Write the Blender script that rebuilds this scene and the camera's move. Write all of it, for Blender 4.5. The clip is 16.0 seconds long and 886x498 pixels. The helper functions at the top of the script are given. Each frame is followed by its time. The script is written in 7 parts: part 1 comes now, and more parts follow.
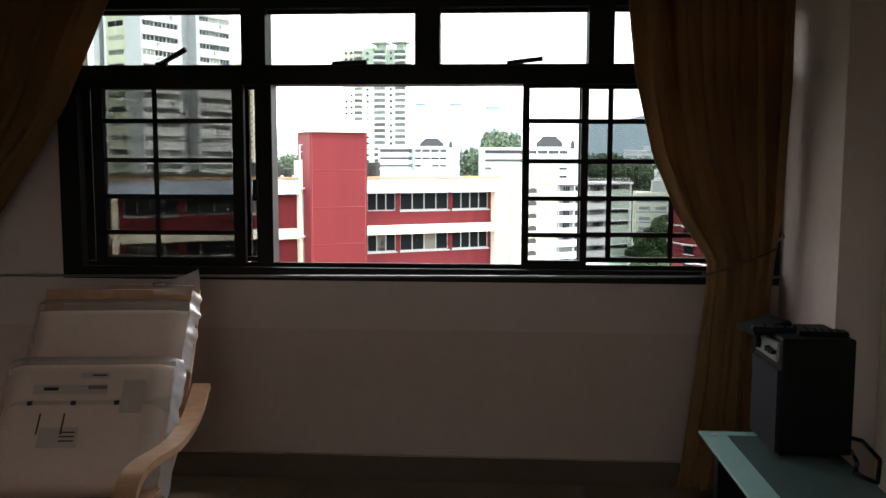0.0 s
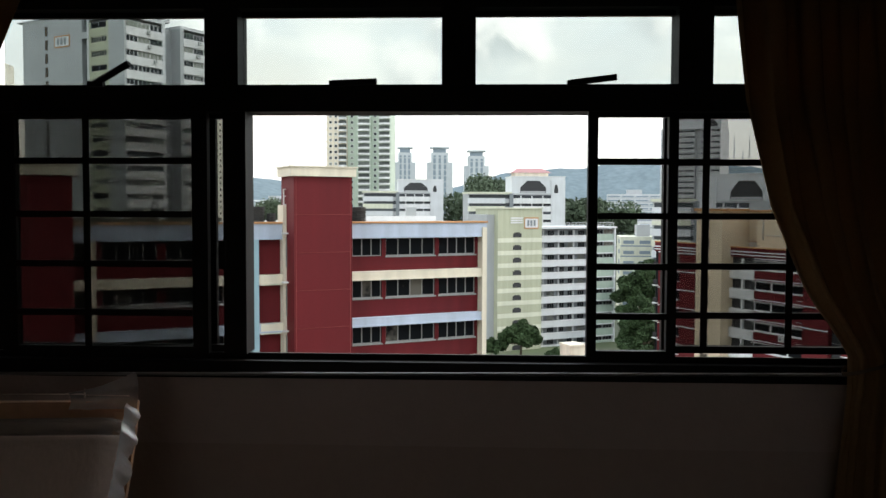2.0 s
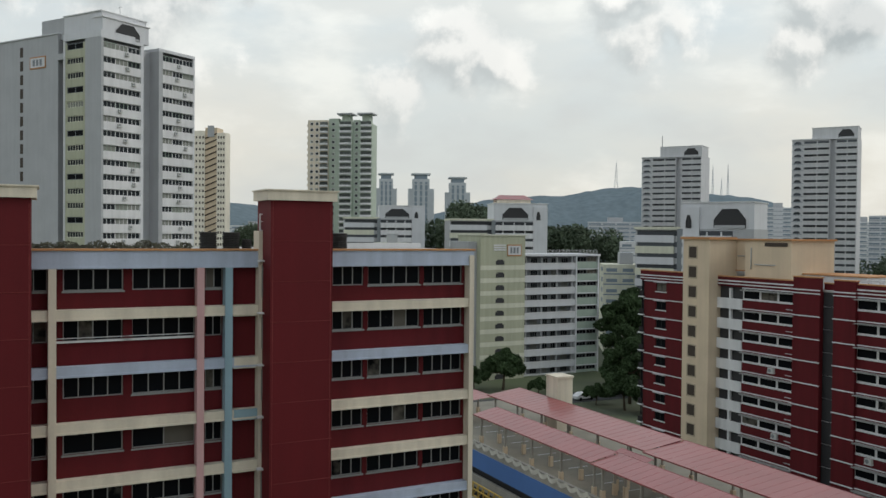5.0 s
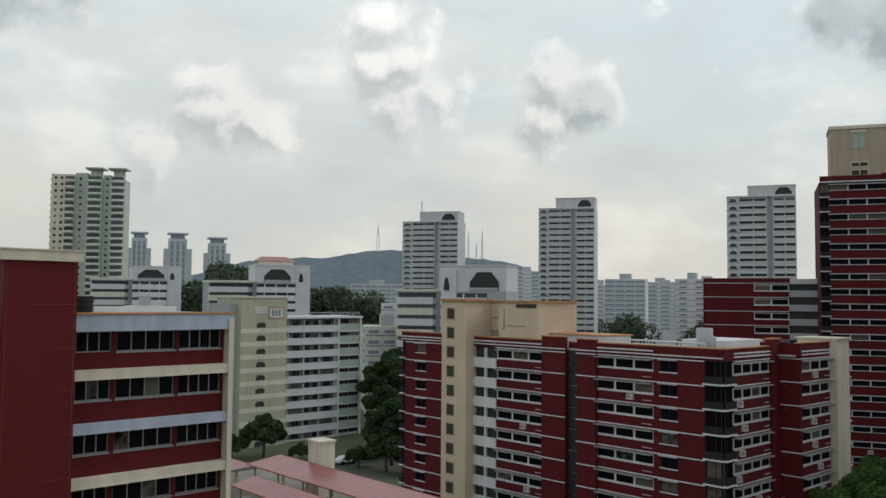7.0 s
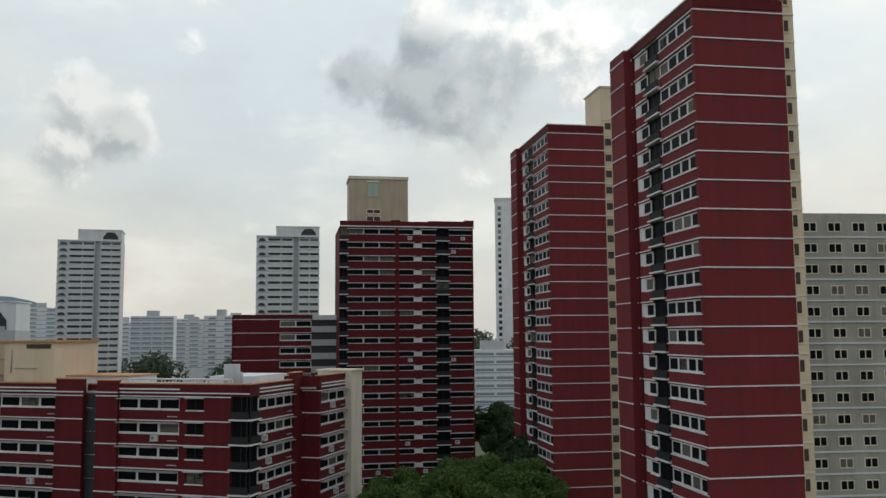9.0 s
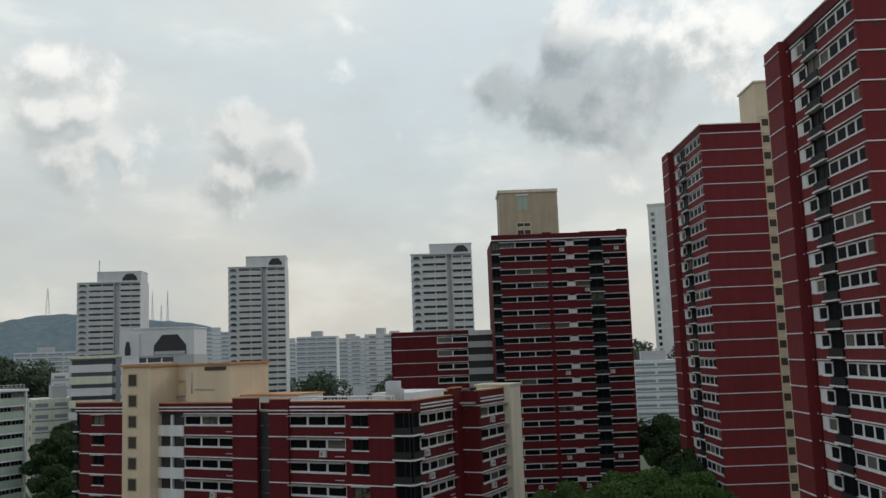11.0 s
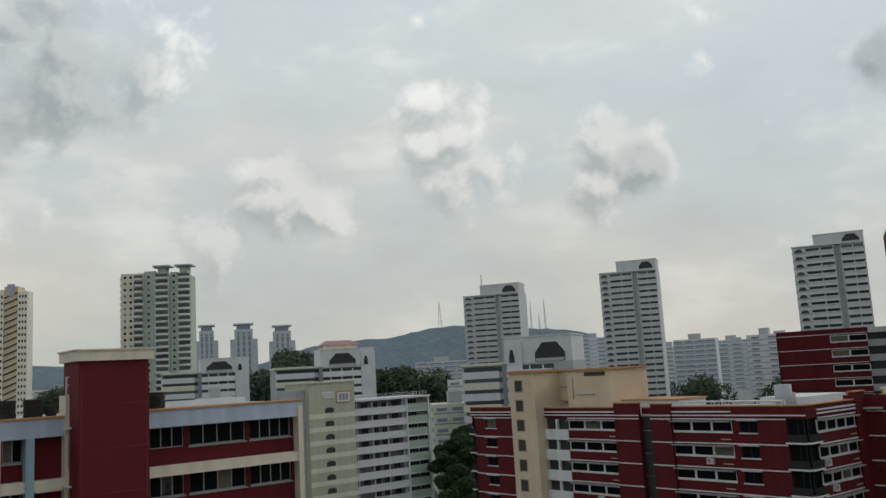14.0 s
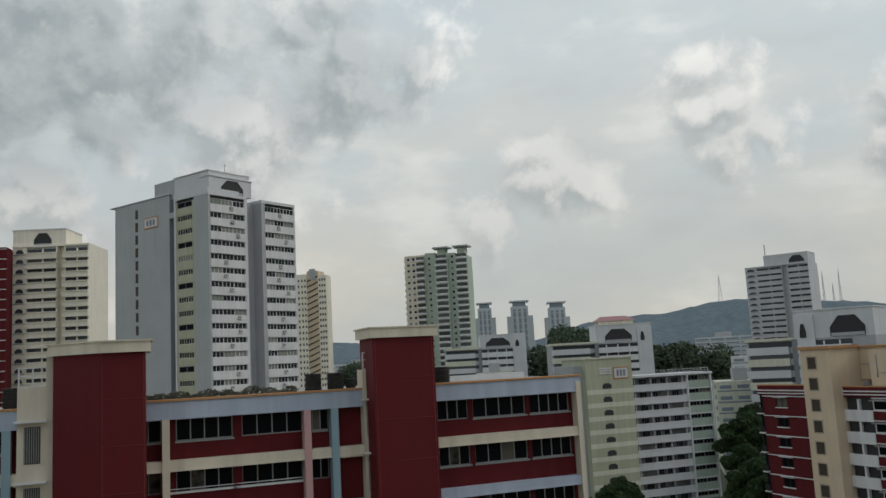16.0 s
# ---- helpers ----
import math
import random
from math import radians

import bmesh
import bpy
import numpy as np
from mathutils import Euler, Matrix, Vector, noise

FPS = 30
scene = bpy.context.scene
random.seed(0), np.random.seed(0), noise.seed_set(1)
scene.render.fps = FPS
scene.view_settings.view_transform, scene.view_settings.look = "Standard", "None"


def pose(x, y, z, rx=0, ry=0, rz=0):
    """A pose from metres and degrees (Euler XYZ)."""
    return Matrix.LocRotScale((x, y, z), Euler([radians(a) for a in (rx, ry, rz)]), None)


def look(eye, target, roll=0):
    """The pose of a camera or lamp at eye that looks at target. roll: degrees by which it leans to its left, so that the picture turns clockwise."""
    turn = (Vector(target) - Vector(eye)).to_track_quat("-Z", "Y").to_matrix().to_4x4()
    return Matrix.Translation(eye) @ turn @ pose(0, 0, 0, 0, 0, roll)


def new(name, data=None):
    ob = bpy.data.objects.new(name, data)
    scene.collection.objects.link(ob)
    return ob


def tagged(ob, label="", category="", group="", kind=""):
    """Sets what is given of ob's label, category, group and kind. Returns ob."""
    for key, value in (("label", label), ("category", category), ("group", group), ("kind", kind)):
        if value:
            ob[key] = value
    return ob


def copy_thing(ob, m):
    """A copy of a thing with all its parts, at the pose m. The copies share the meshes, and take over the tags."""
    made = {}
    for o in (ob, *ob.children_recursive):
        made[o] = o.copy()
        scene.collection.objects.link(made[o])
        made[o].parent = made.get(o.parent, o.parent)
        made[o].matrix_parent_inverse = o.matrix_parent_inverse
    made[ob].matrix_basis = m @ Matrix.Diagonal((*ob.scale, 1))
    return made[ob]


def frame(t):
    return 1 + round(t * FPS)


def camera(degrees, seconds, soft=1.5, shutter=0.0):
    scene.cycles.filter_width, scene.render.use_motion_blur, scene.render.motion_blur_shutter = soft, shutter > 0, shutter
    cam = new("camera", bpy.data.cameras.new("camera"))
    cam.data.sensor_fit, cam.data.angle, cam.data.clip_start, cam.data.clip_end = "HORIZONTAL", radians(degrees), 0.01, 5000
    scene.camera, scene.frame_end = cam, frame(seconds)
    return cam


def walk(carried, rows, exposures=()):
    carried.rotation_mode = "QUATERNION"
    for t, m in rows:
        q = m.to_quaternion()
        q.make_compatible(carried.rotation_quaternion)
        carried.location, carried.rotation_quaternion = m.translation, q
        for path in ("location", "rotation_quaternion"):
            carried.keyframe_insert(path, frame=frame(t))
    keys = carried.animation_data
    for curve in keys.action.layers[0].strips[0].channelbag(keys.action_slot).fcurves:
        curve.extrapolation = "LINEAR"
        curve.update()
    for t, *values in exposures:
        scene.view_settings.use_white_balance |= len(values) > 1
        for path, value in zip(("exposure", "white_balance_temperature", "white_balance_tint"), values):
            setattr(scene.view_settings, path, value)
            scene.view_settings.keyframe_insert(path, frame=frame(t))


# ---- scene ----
cam = camera(54.36, 16.0)
PATH = [
    (0.0, pose(0.618, -3.731, 1.416, 84.285, -0.159, 3.326)),
    (0.5, pose(0.576, -3.475, 1.434, 86.445, -0.997, 4.265)),
    (1.0, pose(0.471, -3.245, 1.440, 87.208, -0.914, 2.884)),
    (1.5, pose(0.388, -3.015, 1.445, 87.073, 0.058, 0.639)),
    (2.0, pose(0.393, -2.735, 1.450, 87.202, -0.212, 2.244)),
    (2.5, pose(0.359, -2.432, 1.448, 86.926, -0.939, 2.468)),
    (3.0, pose(0.299, -2.122, 1.458, 87.040, -0.675, 0.882)),
    (3.2, pose(0.298, -2.002, 1.444, 87.491, -0.600, 1.062)),
    (5.3, pose(-0.036, 0.091, 1.474, 89.194, -0.508, 0.915)),
    (5.5, pose(-0.042, 0.087, 1.467, 89.387, -0.249, 0.609)),
    (6.0, pose(-0.033, 0.095, 1.485, 89.546, 0.386, -1.259)),
    (6.5, pose(-0.026, 0.099, 1.496, 90.911, -0.215, -5.176)),
    (7.0, pose(-0.010, 0.102, 1.505, 93.223, -0.495, -14.687)),
    (7.5, pose(0.017, 0.098, 1.509, 94.274, -0.112, -26.246)),
    (8.0, pose(0.024, 0.093, 1.504, 94.898, -0.028, -34.947)),
    (8.2, pose(0.027, 0.098, 1.501, 95.154, 0.014, -37.777)),
    (9.3, pose(0.030, 0.103, 1.499, 95.700, 0.500, -45.800)),
    (10.3, pose(0.029, 0.106, 1.497, 95.947, 1.148, -41.805)),
    (10.5, pose(0.031, 0.105, 1.495, 96.213, 1.511, -39.921)),
    (11.0, pose(0.027, 0.106, 1.495, 96.803, 2.092, -34.836)),
    (11.5, pose(0.021, 0.109, 1.501, 97.181, 2.562, -29.880)),
    (12.0, pose(0.014, 0.115, 1.509, 97.391, 2.870, -25.747)),
    (12.5, pose(0.011, 0.121, 1.514, 97.685, 3.020, -22.068)),
    (13.0, pose(0.006, 0.128, 1.520, 97.968, 3.176, -18.296)),
    (13.5, pose(0.003, 0.132, 1.525, 98.175, 3.170, -14.506)),
    (14.0, pose(-0.001, 0.128, 1.525, 98.250, 3.218, -10.343)),
    (14.5, pose(-0.005, 0.130, 1.520, 98.112, 3.413, -5.311)),
    (15.0, pose(-0.015, 0.134, 1.517, 97.922, 3.499, -0.214)),
    (15.5, pose(-0.018, 0.140, 1.518, 97.843, 3.318, 4.266)),
    (16.0, pose(-0.025, 0.147, 1.524, 97.668, 3.046, 7.699)),
]
walk(cam, PATH, exposures=((0.0, 3.5), (0.5, 3.0), (1.0, 2.4), (1.5, 1.95), (2.0, 1.65), (2.5, 1.35), (3.0, 1.05), (3.2, 0.95),
                           (4.5, 0.4), (5.3, 0.2), (6.5, 0.15), (8.0, 0.08), (10.3, 0.2), (10.8, 0.08), (11.4, -0.06), (12.0, 0.03), (13.0, -0.06), (16.0, -0.15)))

GZ = -30.0          # street level; the room's floor is 0
SITE = 28.5         # the slab blocks' grid
DIAG = -35.0        # the point towers' grid

# ---- world, sun ----
world = bpy.data.worlds.new("sky")
scene.world = world
world.use_nodes = True
wt = world.node_tree
wt.nodes.clear()


def wnode(kind, **values):
    n = wt.nodes.new(kind)
    for k, v in values.items():
        n.inputs[k.replace("_", " ")].default_value = v
    return n


w_out = wnode("ShaderNodeOutputWorld")
w_bg = wnode("ShaderNodeBackground", Strength=1.0)
w_sky = wnode("ShaderNodeTexSky")
w_sky.sky_type = "NISHITA"
w_sky.sun_disc = False
w_sky.sun_elevation = radians(40)
w_sky.sun_rotation = radians(81)
w_sky.air_density, w_sky.dust_density = 1.2, 3.0
w_co = wnode("ShaderNodeTexCoord")
L = wt.links.new


def wmath(op, a, b, clamp=False):
    n = wt.nodes.new("ShaderNodeMath")
    n.operation, n.use_clamp = op, clamp
    for k, v in enumerate((a, b)):
        if isinstance(v, (int, float)):
            n.inputs[k].default_value = v
        else:
            L(v, n.inputs[k])
    return n.outputs[0]


def wrange(v, f0, f1, t0, t1, smooth=True):
    n = wnode("ShaderNodeMapRange", From_Min=f0, From_Max=f1, To_Min=t0, To_Max=t1)
    n.interpolation_type = "SMOOTHSTEP" if smooth else "LINEAR"
    L(v, n.inputs["Value"])
    return n.outputs[0]


def wmix(fac, a, b):
    n = wt.nodes.new("ShaderNodeMix")
    n.data_type = "RGBA"
    for k, v in ((0, fac), (6, a), (7, b)):
        if isinstance(v, (int, float, tuple)):
            n.inputs[k].default_value = v
        else:
            L(v, n.inputs[k])
    return n.outputs[2]


def wnoise(scale, detail, rough, vec):
    n = wnode("ShaderNodeTexNoise", Scale=scale, Detail=detail, Roughness=rough)
    L(vec, n.inputs["Vector"])
    return n


w_dir = w_co.outputs["Generated"]

def wvec(op, a, b):
    n = wt.nodes.new("ShaderNodeVectorMath")
    n.operation = op
    for k, v in enumerate((a, b)):
        if isinstance(v, tuple):
            n.inputs[k].default_value = v
        else:
            L(v, n.inputs[k])
    return n.outputs["Value"] if op == "DISTANCE" else n.outputs[0]


# cumulus heads: bearing, elevation and radius in degrees, greyness
CLOUDS = [(10.1, 17.2, 1.7, 0.05), (12.1, 15.4, 1.9, 0.1), (9.9, 14.8, 2.3, 0.3), (14.0, 12.9, 1.7, 0.25), (11.8, 12.4, 2.2, 0.4),
          (0.3, 11.7, 2.5, 0.4), (2.8, 11.1, 1.9, 0.3), (22.6, 13.6, 2.1, 0.45), (24.3, 12.6, 1.5, 0.7), (21.0, 11.6, 1.7, 0.4),
          (40.5, 17.0, 2.3, 1.0), (43.6, 16.4, 2.7, 1.0), (47.3, 14.8, 2.9, 0.85), (45.0, 19.7, 2.4, 0.25), (48.0, 18.8, 3.0, 0.1),
          (52.5, 18.0, 4.0, 0.1), (-3.8, 8.3, 2.1, 0.35), (-13.8, 19.0, 3.9, 0.85), (-9.3, 20.2, 2.9, 0.1), (-15.2, 23.5, 3.8, 0.3),
          (-33.0, 22.0, 7.5, 1.0), (-23.8, 20.9, 4.2, 0.7), (-20.0, 15.2, 4.6, 0.5), (-29.5, 15.6, 2.4, 0.1), (-33.5, 11.2, 2.6, 0.35)]


def cloud_field(vec):
    """Density and greyness of the cumulus at a direction: soft heads, broken up by billows."""
    wide = wnoise(5.0, 3.0, 0.5, vec)
    bent = wvec("ADD", vec, wvec("MULTIPLY", wvec("SUBTRACT", wide.outputs["Color"], (0.5, 0.5, 0.5)), (0.05, 0.05, 0.04)))
    fine = wnoise(15.0, 11.0, 0.60, bent)
    puff = wnode("ShaderNodeTexVoronoi", Scale=24.0)
    puff.feature = "SMOOTH_F1"
    L(bent, puff.inputs["Vector"])
    body, grey = -0.04, 0.0
    for bearing, lift, size, tone in CLOUDS:
        a, e = radians(bearing), radians(lift)
        away = wvec("DISTANCE", bent, (math.sin(a) * math.cos(e), math.cos(a) * math.cos(e), math.sin(e)))
        head = wrange(away, radians(size) * 2.1, 0.0, 0.0, 1.0, False)
        body = wmath("MAXIMUM", head, body)
        grey = wmath("MAXIMUM", wmath("MULTIPLY", wrange(head, 0.0, 0.55, 0.0, 1.0), tone), grey)
    rough = wmath("ADD", wmath("MULTIPLY", wmath("SUBTRACT", fine.outputs["Fac"], 0.5), 1.65), wmath("MULTIPLY", wmath("SUBTRACT", 0.42, puff.outputs["Distance"]), 0.55))
    return wmath("ADD", body, rough), grey, body


w_thick, w_grey, w_body = cloud_field(w_dir)
w_above = cloud_field(wvec("ADD", w_dir, (0.010, -0.004, 0.016)))[0]
w_cover = wrange(w_thick, 0.24, 0.78, 0.0, 1.0)
w_lit = wrange(wmath("SUBTRACT", w_thick, w_above), -0.26, 0.26, 0.0, 1.0)
w_core = wmath("MULTIPLY", wrange(wmath("ADD", wmath("MULTIPLY", w_thick, 0.4), wmath("MULTIPLY", w_body, 0.6)), 0.22, 0.62, 0.0, 1.0), w_grey, True)
w_sep = wt.nodes.new("ShaderNodeSeparateXYZ")
L(w_dir, w_sep.inputs[0])
w_flat = wvec("MULTIPLY", w_dir, (1.0, 1.0, 2.4))
w_broad = wnoise(2.6, 5.0, 0.5, w_flat)
w_band = wnoise(5.5, 7.0, 0.55, w_flat)
w_sheet = wmath("ADD", wrange(w_broad.outputs["Fac"], 0.36, 0.66, 0.0, 0.65), wrange(w_sep.outputs["Z"], 0.30, 0.08, 0.0, 0.35), True)
w_dim = wt.nodes.new("ShaderNodeVectorMath")
w_dim.operation = "SCALE"
w_dim.inputs["Scale"].default_value = 0.075
L(w_sky.outputs[0], w_dim.inputs[0])
w_veil = wmix(w_sheet, (0.640, 0.715, 0.745, 1), (0.785, 0.775, 0.72, 1))
w_base = wmix(0.85, w_dim.outputs[0], w_veil)
w_base = wmix(wrange(w_band.outputs["Fac"], 0.50, 0.72, 0.0, 0.6), w_base, (0.88, 0.89, 0.85, 1))
w_base = wmix(wrange(w_band.outputs["Fac"], 0.50, 0.28, 0.0, 0.5), w_base, (0.56, 0.585, 0.59, 1))
w_shade = wmix(w_lit, (0.585, 0.615, 0.615, 1), (1.0, 0.985, 0.945, 1))
w_cloud = wmix(w_core, w_shade, wmix(w_lit, (0.32, 0.365, 0.385, 1), (0.47, 0.505, 0.52, 1)))
w_fade = wrange(w_sep.outputs["Z"], 0.07, 0.21, 0.35, 0.93)
w_all = wmix(wmath("MULTIPLY", w_cover, w_fade), w_base, w_cloud)
# a duller, warmer haze low down, brighter and bluer overhead
w_high = wrange(w_sep.outputs["Z"], 0.0, 0.5, 0.0, 1.0)
w_air = wt.nodes.new("ShaderNodeMix")
w_air.data_type, w_air.blend_type = "RGBA", "MULTIPLY"
w_air.inputs[0].default_value = 1.0
L(w_all, w_air.inputs[6])
w_zenith = wrange(w_sep.outputs["Z"], 0.45, 0.95, 0.0, 1.0)
L(wmix(w_zenith, wmix(w_high, (0.89, 0.875, 0.85, 1), (1.10, 1.12, 1.13, 1)), (0.74, 0.79, 0.86, 1)), w_air.inputs[7])
L(w_air.outputs[2], w_bg.inputs["Color"])
L(w_bg.outputs[0], w_out.inputs["Surface"])

sun = new("sun", bpy.data.lights.new("sun", "SUN"))
sun.data.energy, sun.data.angle, sun.data.color = 0.6, radians(12), (1.0, 0.95, 0.86)
sun.matrix_world = look((75, 12, 65), (0, 0, 0))


# ---- materials ----
def material(name, color, rough=0.8, metal=0.0, grain=0.0, grain_scale=8.0, stain=0.0, stain_scale=0.25, streak=0.0, bump=0.0, bump_scale=30.0,
             vary=0.0, spec=0.5, tint=None):
    """Principled paint with fine grain, broad stains, rain streaks and relief, all in world metres."""
    m = bpy.data.materials.new(name)
    m.use_nodes = True
    nt = m.node_tree
    b = nt.nodes["Principled BSDF"]
    b.inputs["Roughness"].default_value = rough
    b.inputs["Metallic"].default_value = metal
    b.inputs["Specular IOR Level"].default_value = spec
    pos = nt.nodes.new("ShaderNodeNewGeometry")
    last = nt.nodes.new("ShaderNodeRGB")
    last.outputs[0].default_value = (*color, 1)
    last = last.outputs[0]

    def darken(fac_socket, amount, to=None):
        nonlocal last
        mix = nt.nodes.new("ShaderNodeMix")
        mix.data_type = "RGBA"
        rng = nt.nodes.new("ShaderNodeMapRange")
        rng.inputs["From Min"].default_value, rng.inputs["From Max"].default_value = 0.35, 0.72
        rng.inputs["To Max"].default_value = amount
        nt.links.new(fac_socket, rng.inputs["Value"])
        nt.links.new(rng.outputs[0], mix.inputs[0])
        nt.links.new(last, mix.inputs[6])
        mix.inputs[7].default_value = (*(to or [c * 0.35 for c in color]), 1)
        last = mix.outputs[2]

    def tex(scale, stretch=(1, 1, 1), detail=4.0):
        mp = nt.nodes.new("ShaderNodeMapping")
        mp.inputs["Scale"].default_value = stretch
        nt.links.new(pos.outputs["Position"], mp.inputs["Vector"])
        n = nt.nodes.new("ShaderNodeTexNoise")
        n.inputs["Scale"].default_value, n.inputs["Detail"].default_value = scale, detail
        nt.links.new(mp.outputs[0], n.inputs["Vector"])
        return n.outputs["Fac"]

    if stain:
        darken(tex(stain_scale), stain, tint)
    if streak:
        darken(tex(1.3, (1, 1, 0.06), 5), streak)
    if grain:
        darken(tex(grain_scale), grain)
    if vary:
        info = nt.nodes.new("ShaderNodeObjectInfo")
        mul = nt.nodes.new("ShaderNodeMapRange")
        mul.inputs["To Min"].default_value, mul.inputs["To Max"].default_value = 1 - vary, 1 + vary
        nt.links.new(info.outputs["Random"], mul.inputs["Value"])
        sc = nt.nodes.new("ShaderNodeVectorMath")
        sc.operation = "SCALE"
        nt.links.new(last, sc.inputs[0])
        nt.links.new(mul.outputs[0], sc.inputs["Scale"])
        last = sc.outputs[0]
    nt.links.new(last, b.inputs["Base Color"])
    if bump:
        bp = nt.nodes.new("ShaderNodeBump")
        bp.inputs["Strength"].default_value = bump
        bp.inputs["Distance"].default_value = 0.02
        nt.links.new(tex(bump_scale), bp.inputs["Height"])
        nt.links.new(bp.outputs[0], b.inputs["Normal"])
    return m


def glass(name, color, gloss=0.9):
    """Thin tinted glazing: coloured transparency under a sharp surface gloss."""
    m = bpy.data.materials.new(name)
    m.use_nodes = True
    nt = m.node_tree
    nt.nodes.clear()
    out = nt.nodes.new("ShaderNodeOutputMaterial")
    tr = nt.nodes.new("ShaderNodeBsdfTransparent")
    tr.inputs[0].default_value = (*color, 1)
    gl = nt.nodes.new("ShaderNodeBsdfGlossy")
    gl.inputs["Roughness"].default_value = 0.02
    fr = nt.nodes.new("ShaderNodeFresnel")
    fr.inputs["IOR"].default_value = 1.45
    mul = nt.nodes.new("ShaderNodeMath")
    mul.operation = "MULTIPLY"
    mul.inputs[1].default_value = gloss
    mix = nt.nodes.new("ShaderNodeMixShader")
    nt.links.new(fr.outputs[0], mul.inputs[0])
    nt.links.new(mul.outputs[0], mix.inputs[0])
    nt.links.new(tr.outputs[0], mix.inputs[1])
    nt.links.new(gl.outputs[0], mix.inputs[2])
    nt.links.new(mix.outputs[0], out.inputs[0])
    return m


def window_glass(name, dark, pale, share=0.3):
    """Far windows: dark gloss, some with pale blinds or curtains drawn behind."""
    m = material(name, dark, rough=0.35, spec=0.02)
    nt = m.node_tree
    b = nt.nodes["Principled BSDF"]
    info = nt.nodes.new("ShaderNodeObjectInfo")
    pos = nt.nodes.new("ShaderNodeNewGeometry")
    n = nt.nodes.new("ShaderNodeTexNoise")
    n.inputs["Scale"].default_value = 1.6
    nt.links.new(pos.outputs["Position"], n.inputs["Vector"])
    add = nt.nodes.new("ShaderNodeMath")
    add.operation = "MULTIPLY_ADD"
    add.inputs[1].default_value = 0.12
    nt.links.new(n.outputs["Fac"], add.inputs[0])
    nt.links.new(info.outputs["Random"], add.inputs[2])
    rng = nt.nodes.new("ShaderNodeMapRange")
    rng.inputs["From Min"].default_value, rng.inputs["From Max"].default_value = 1.04 - share, 1.08 - share
    nt.links.new(add.outputs[0], rng.inputs["Value"])
    mix = nt.nodes.new("ShaderNodeMix")
    mix.data_type = "RGBA"
    mix.inputs[6].default_value, mix.inputs[7].default_value = (*dark, 1), (*pale, 1)
    nt.links.new(rng.outputs[0], mix.inputs[0])
    nt.links.new(mix.outputs[2], b.inputs["Base Color"])
    return m


M_RED = material("red_paint", (0.112, 0.007, 0.011), 0.8, spec=0.3, grain=0.12, stain=0.22, streak=0.30, bump=0.15, bump_scale=6)
M_RED_TILE = material("red_chimney_paint", (0.118, 0.006, 0.010), 0.7, spec=0.3, grain=0.1, stain=0.15, streak=0.2, bump=0.1, bump_scale=5)
M_SEAM = material("pale_red_joint", (0.20, 0.035, 0.03), 0.8)
M_WHITE = material("white_paint", (0.72, 0.72, 0.735), 0.75, grain=0.08, stain=0.18, streak=0.22)
M_CREAM = material("cream_paint", (0.74, 0.665, 0.545), 0.75, grain=0.08, stain=0.18, streak=0.35)
M_YELLOW = material("yellow_paint", (0.68, 0.55, 0.40), 0.75, grain=0.08, stain=0.2, streak=0.14)
M_BLUE = material("pale_blue_paint", (0.45, 0.51, 0.63), 0.75, grain=0.08, stain=0.18, streak=0.3)
M_TEAL = material("teal_paint", (0.30, 0.44, 0.51), 0.75, grain=0.08, stain=0.18, streak=0.3)
M_PINK = material("pink_paint", (0.66, 0.40, 0.40), 0.75, grain=0.08, stain=0.18, streak=0.3)
M_OLIVE = material("olive_paint", (0.46, 0.47, 0.35), 0.78, grain=0.08, stain=0.15, streak=0.25)
M_PALE_OLIVE = material("pale_olive_paint", (0.68, 0.68, 0.56), 0.78, grain=0.08, stain=0.15, streak=0.25)
M_GREY = material("grey_paint", (0.43, 0.44, 0.46), 0.78, grain=0.08, stain=0.15, streak=0.12)
M_PALE_GREY = material("pale_grey_paint", (0.63, 0.64, 0.67), 0.78, grain=0.06, stain=0.12, streak=0.12)
M_DARK_GREY = material("dark_grey_paint", (0.22, 0.24, 0.26), 0.8, stain=0.2)
M_ORANGE = material("terracotta_coping", (0.52, 0.26, 0.11), 0.8, grain=0.2, stain=0.3)
M_TAN = material("tan_paint", (0.47, 0.385, 0.285), 0.78, grain=0.08, stain=0.2, streak=0.3)
M_RAIL = material("dark_balcony_rail", (0.030, 0.028, 0.030), 0.7, spec=0.15, stain=0.3)
M_ROOF = material("roof_screed", (0.42, 0.41, 0.38), 0.9, grain=0.2, stain=0.45, stain_scale=0.15)
# near-black colour that paints the shade inside cores, recesses and openings
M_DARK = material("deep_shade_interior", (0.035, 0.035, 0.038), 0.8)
M_WIN = window_glass("window_glass", (0.008, 0.009, 0.011), (0.13, 0.12, 0.105), 0.10)
M_WIN2 = window_glass("louvre_glass", (0.03, 0.035, 0.04), (0.22, 0.23, 0.21), 0.28)
M_GREENGLASS = window_glass("greenish_glass", (0.20, 0.30, 0.27), (0.34, 0.44, 0.40), 0.5)
M_FRAME = material("window_aluminium", (0.27, 0.27, 0.27), 0.5, metal=0.2)
M_METALROOF = material("red_metal_sheet", (0.30, 0.082, 0.084), 0.28, stain=0.25, stain_scale=0.3, grain=0.1)
M_CONC = material("concrete", (0.42, 0.40, 0.36), 0.9, grain=0.25, stain=0.4, streak=0.3)
M_ASPHALT = material("asphalt", (0.06, 0.06, 0.062), 0.9, grain=0.2, stain=0.4, stain_scale=0.1)
M_DECK = material("car_park_deck", (0.27, 0.25, 0.205), 0.9, grain=0.25, stain=0.5, stain_scale=0.3)
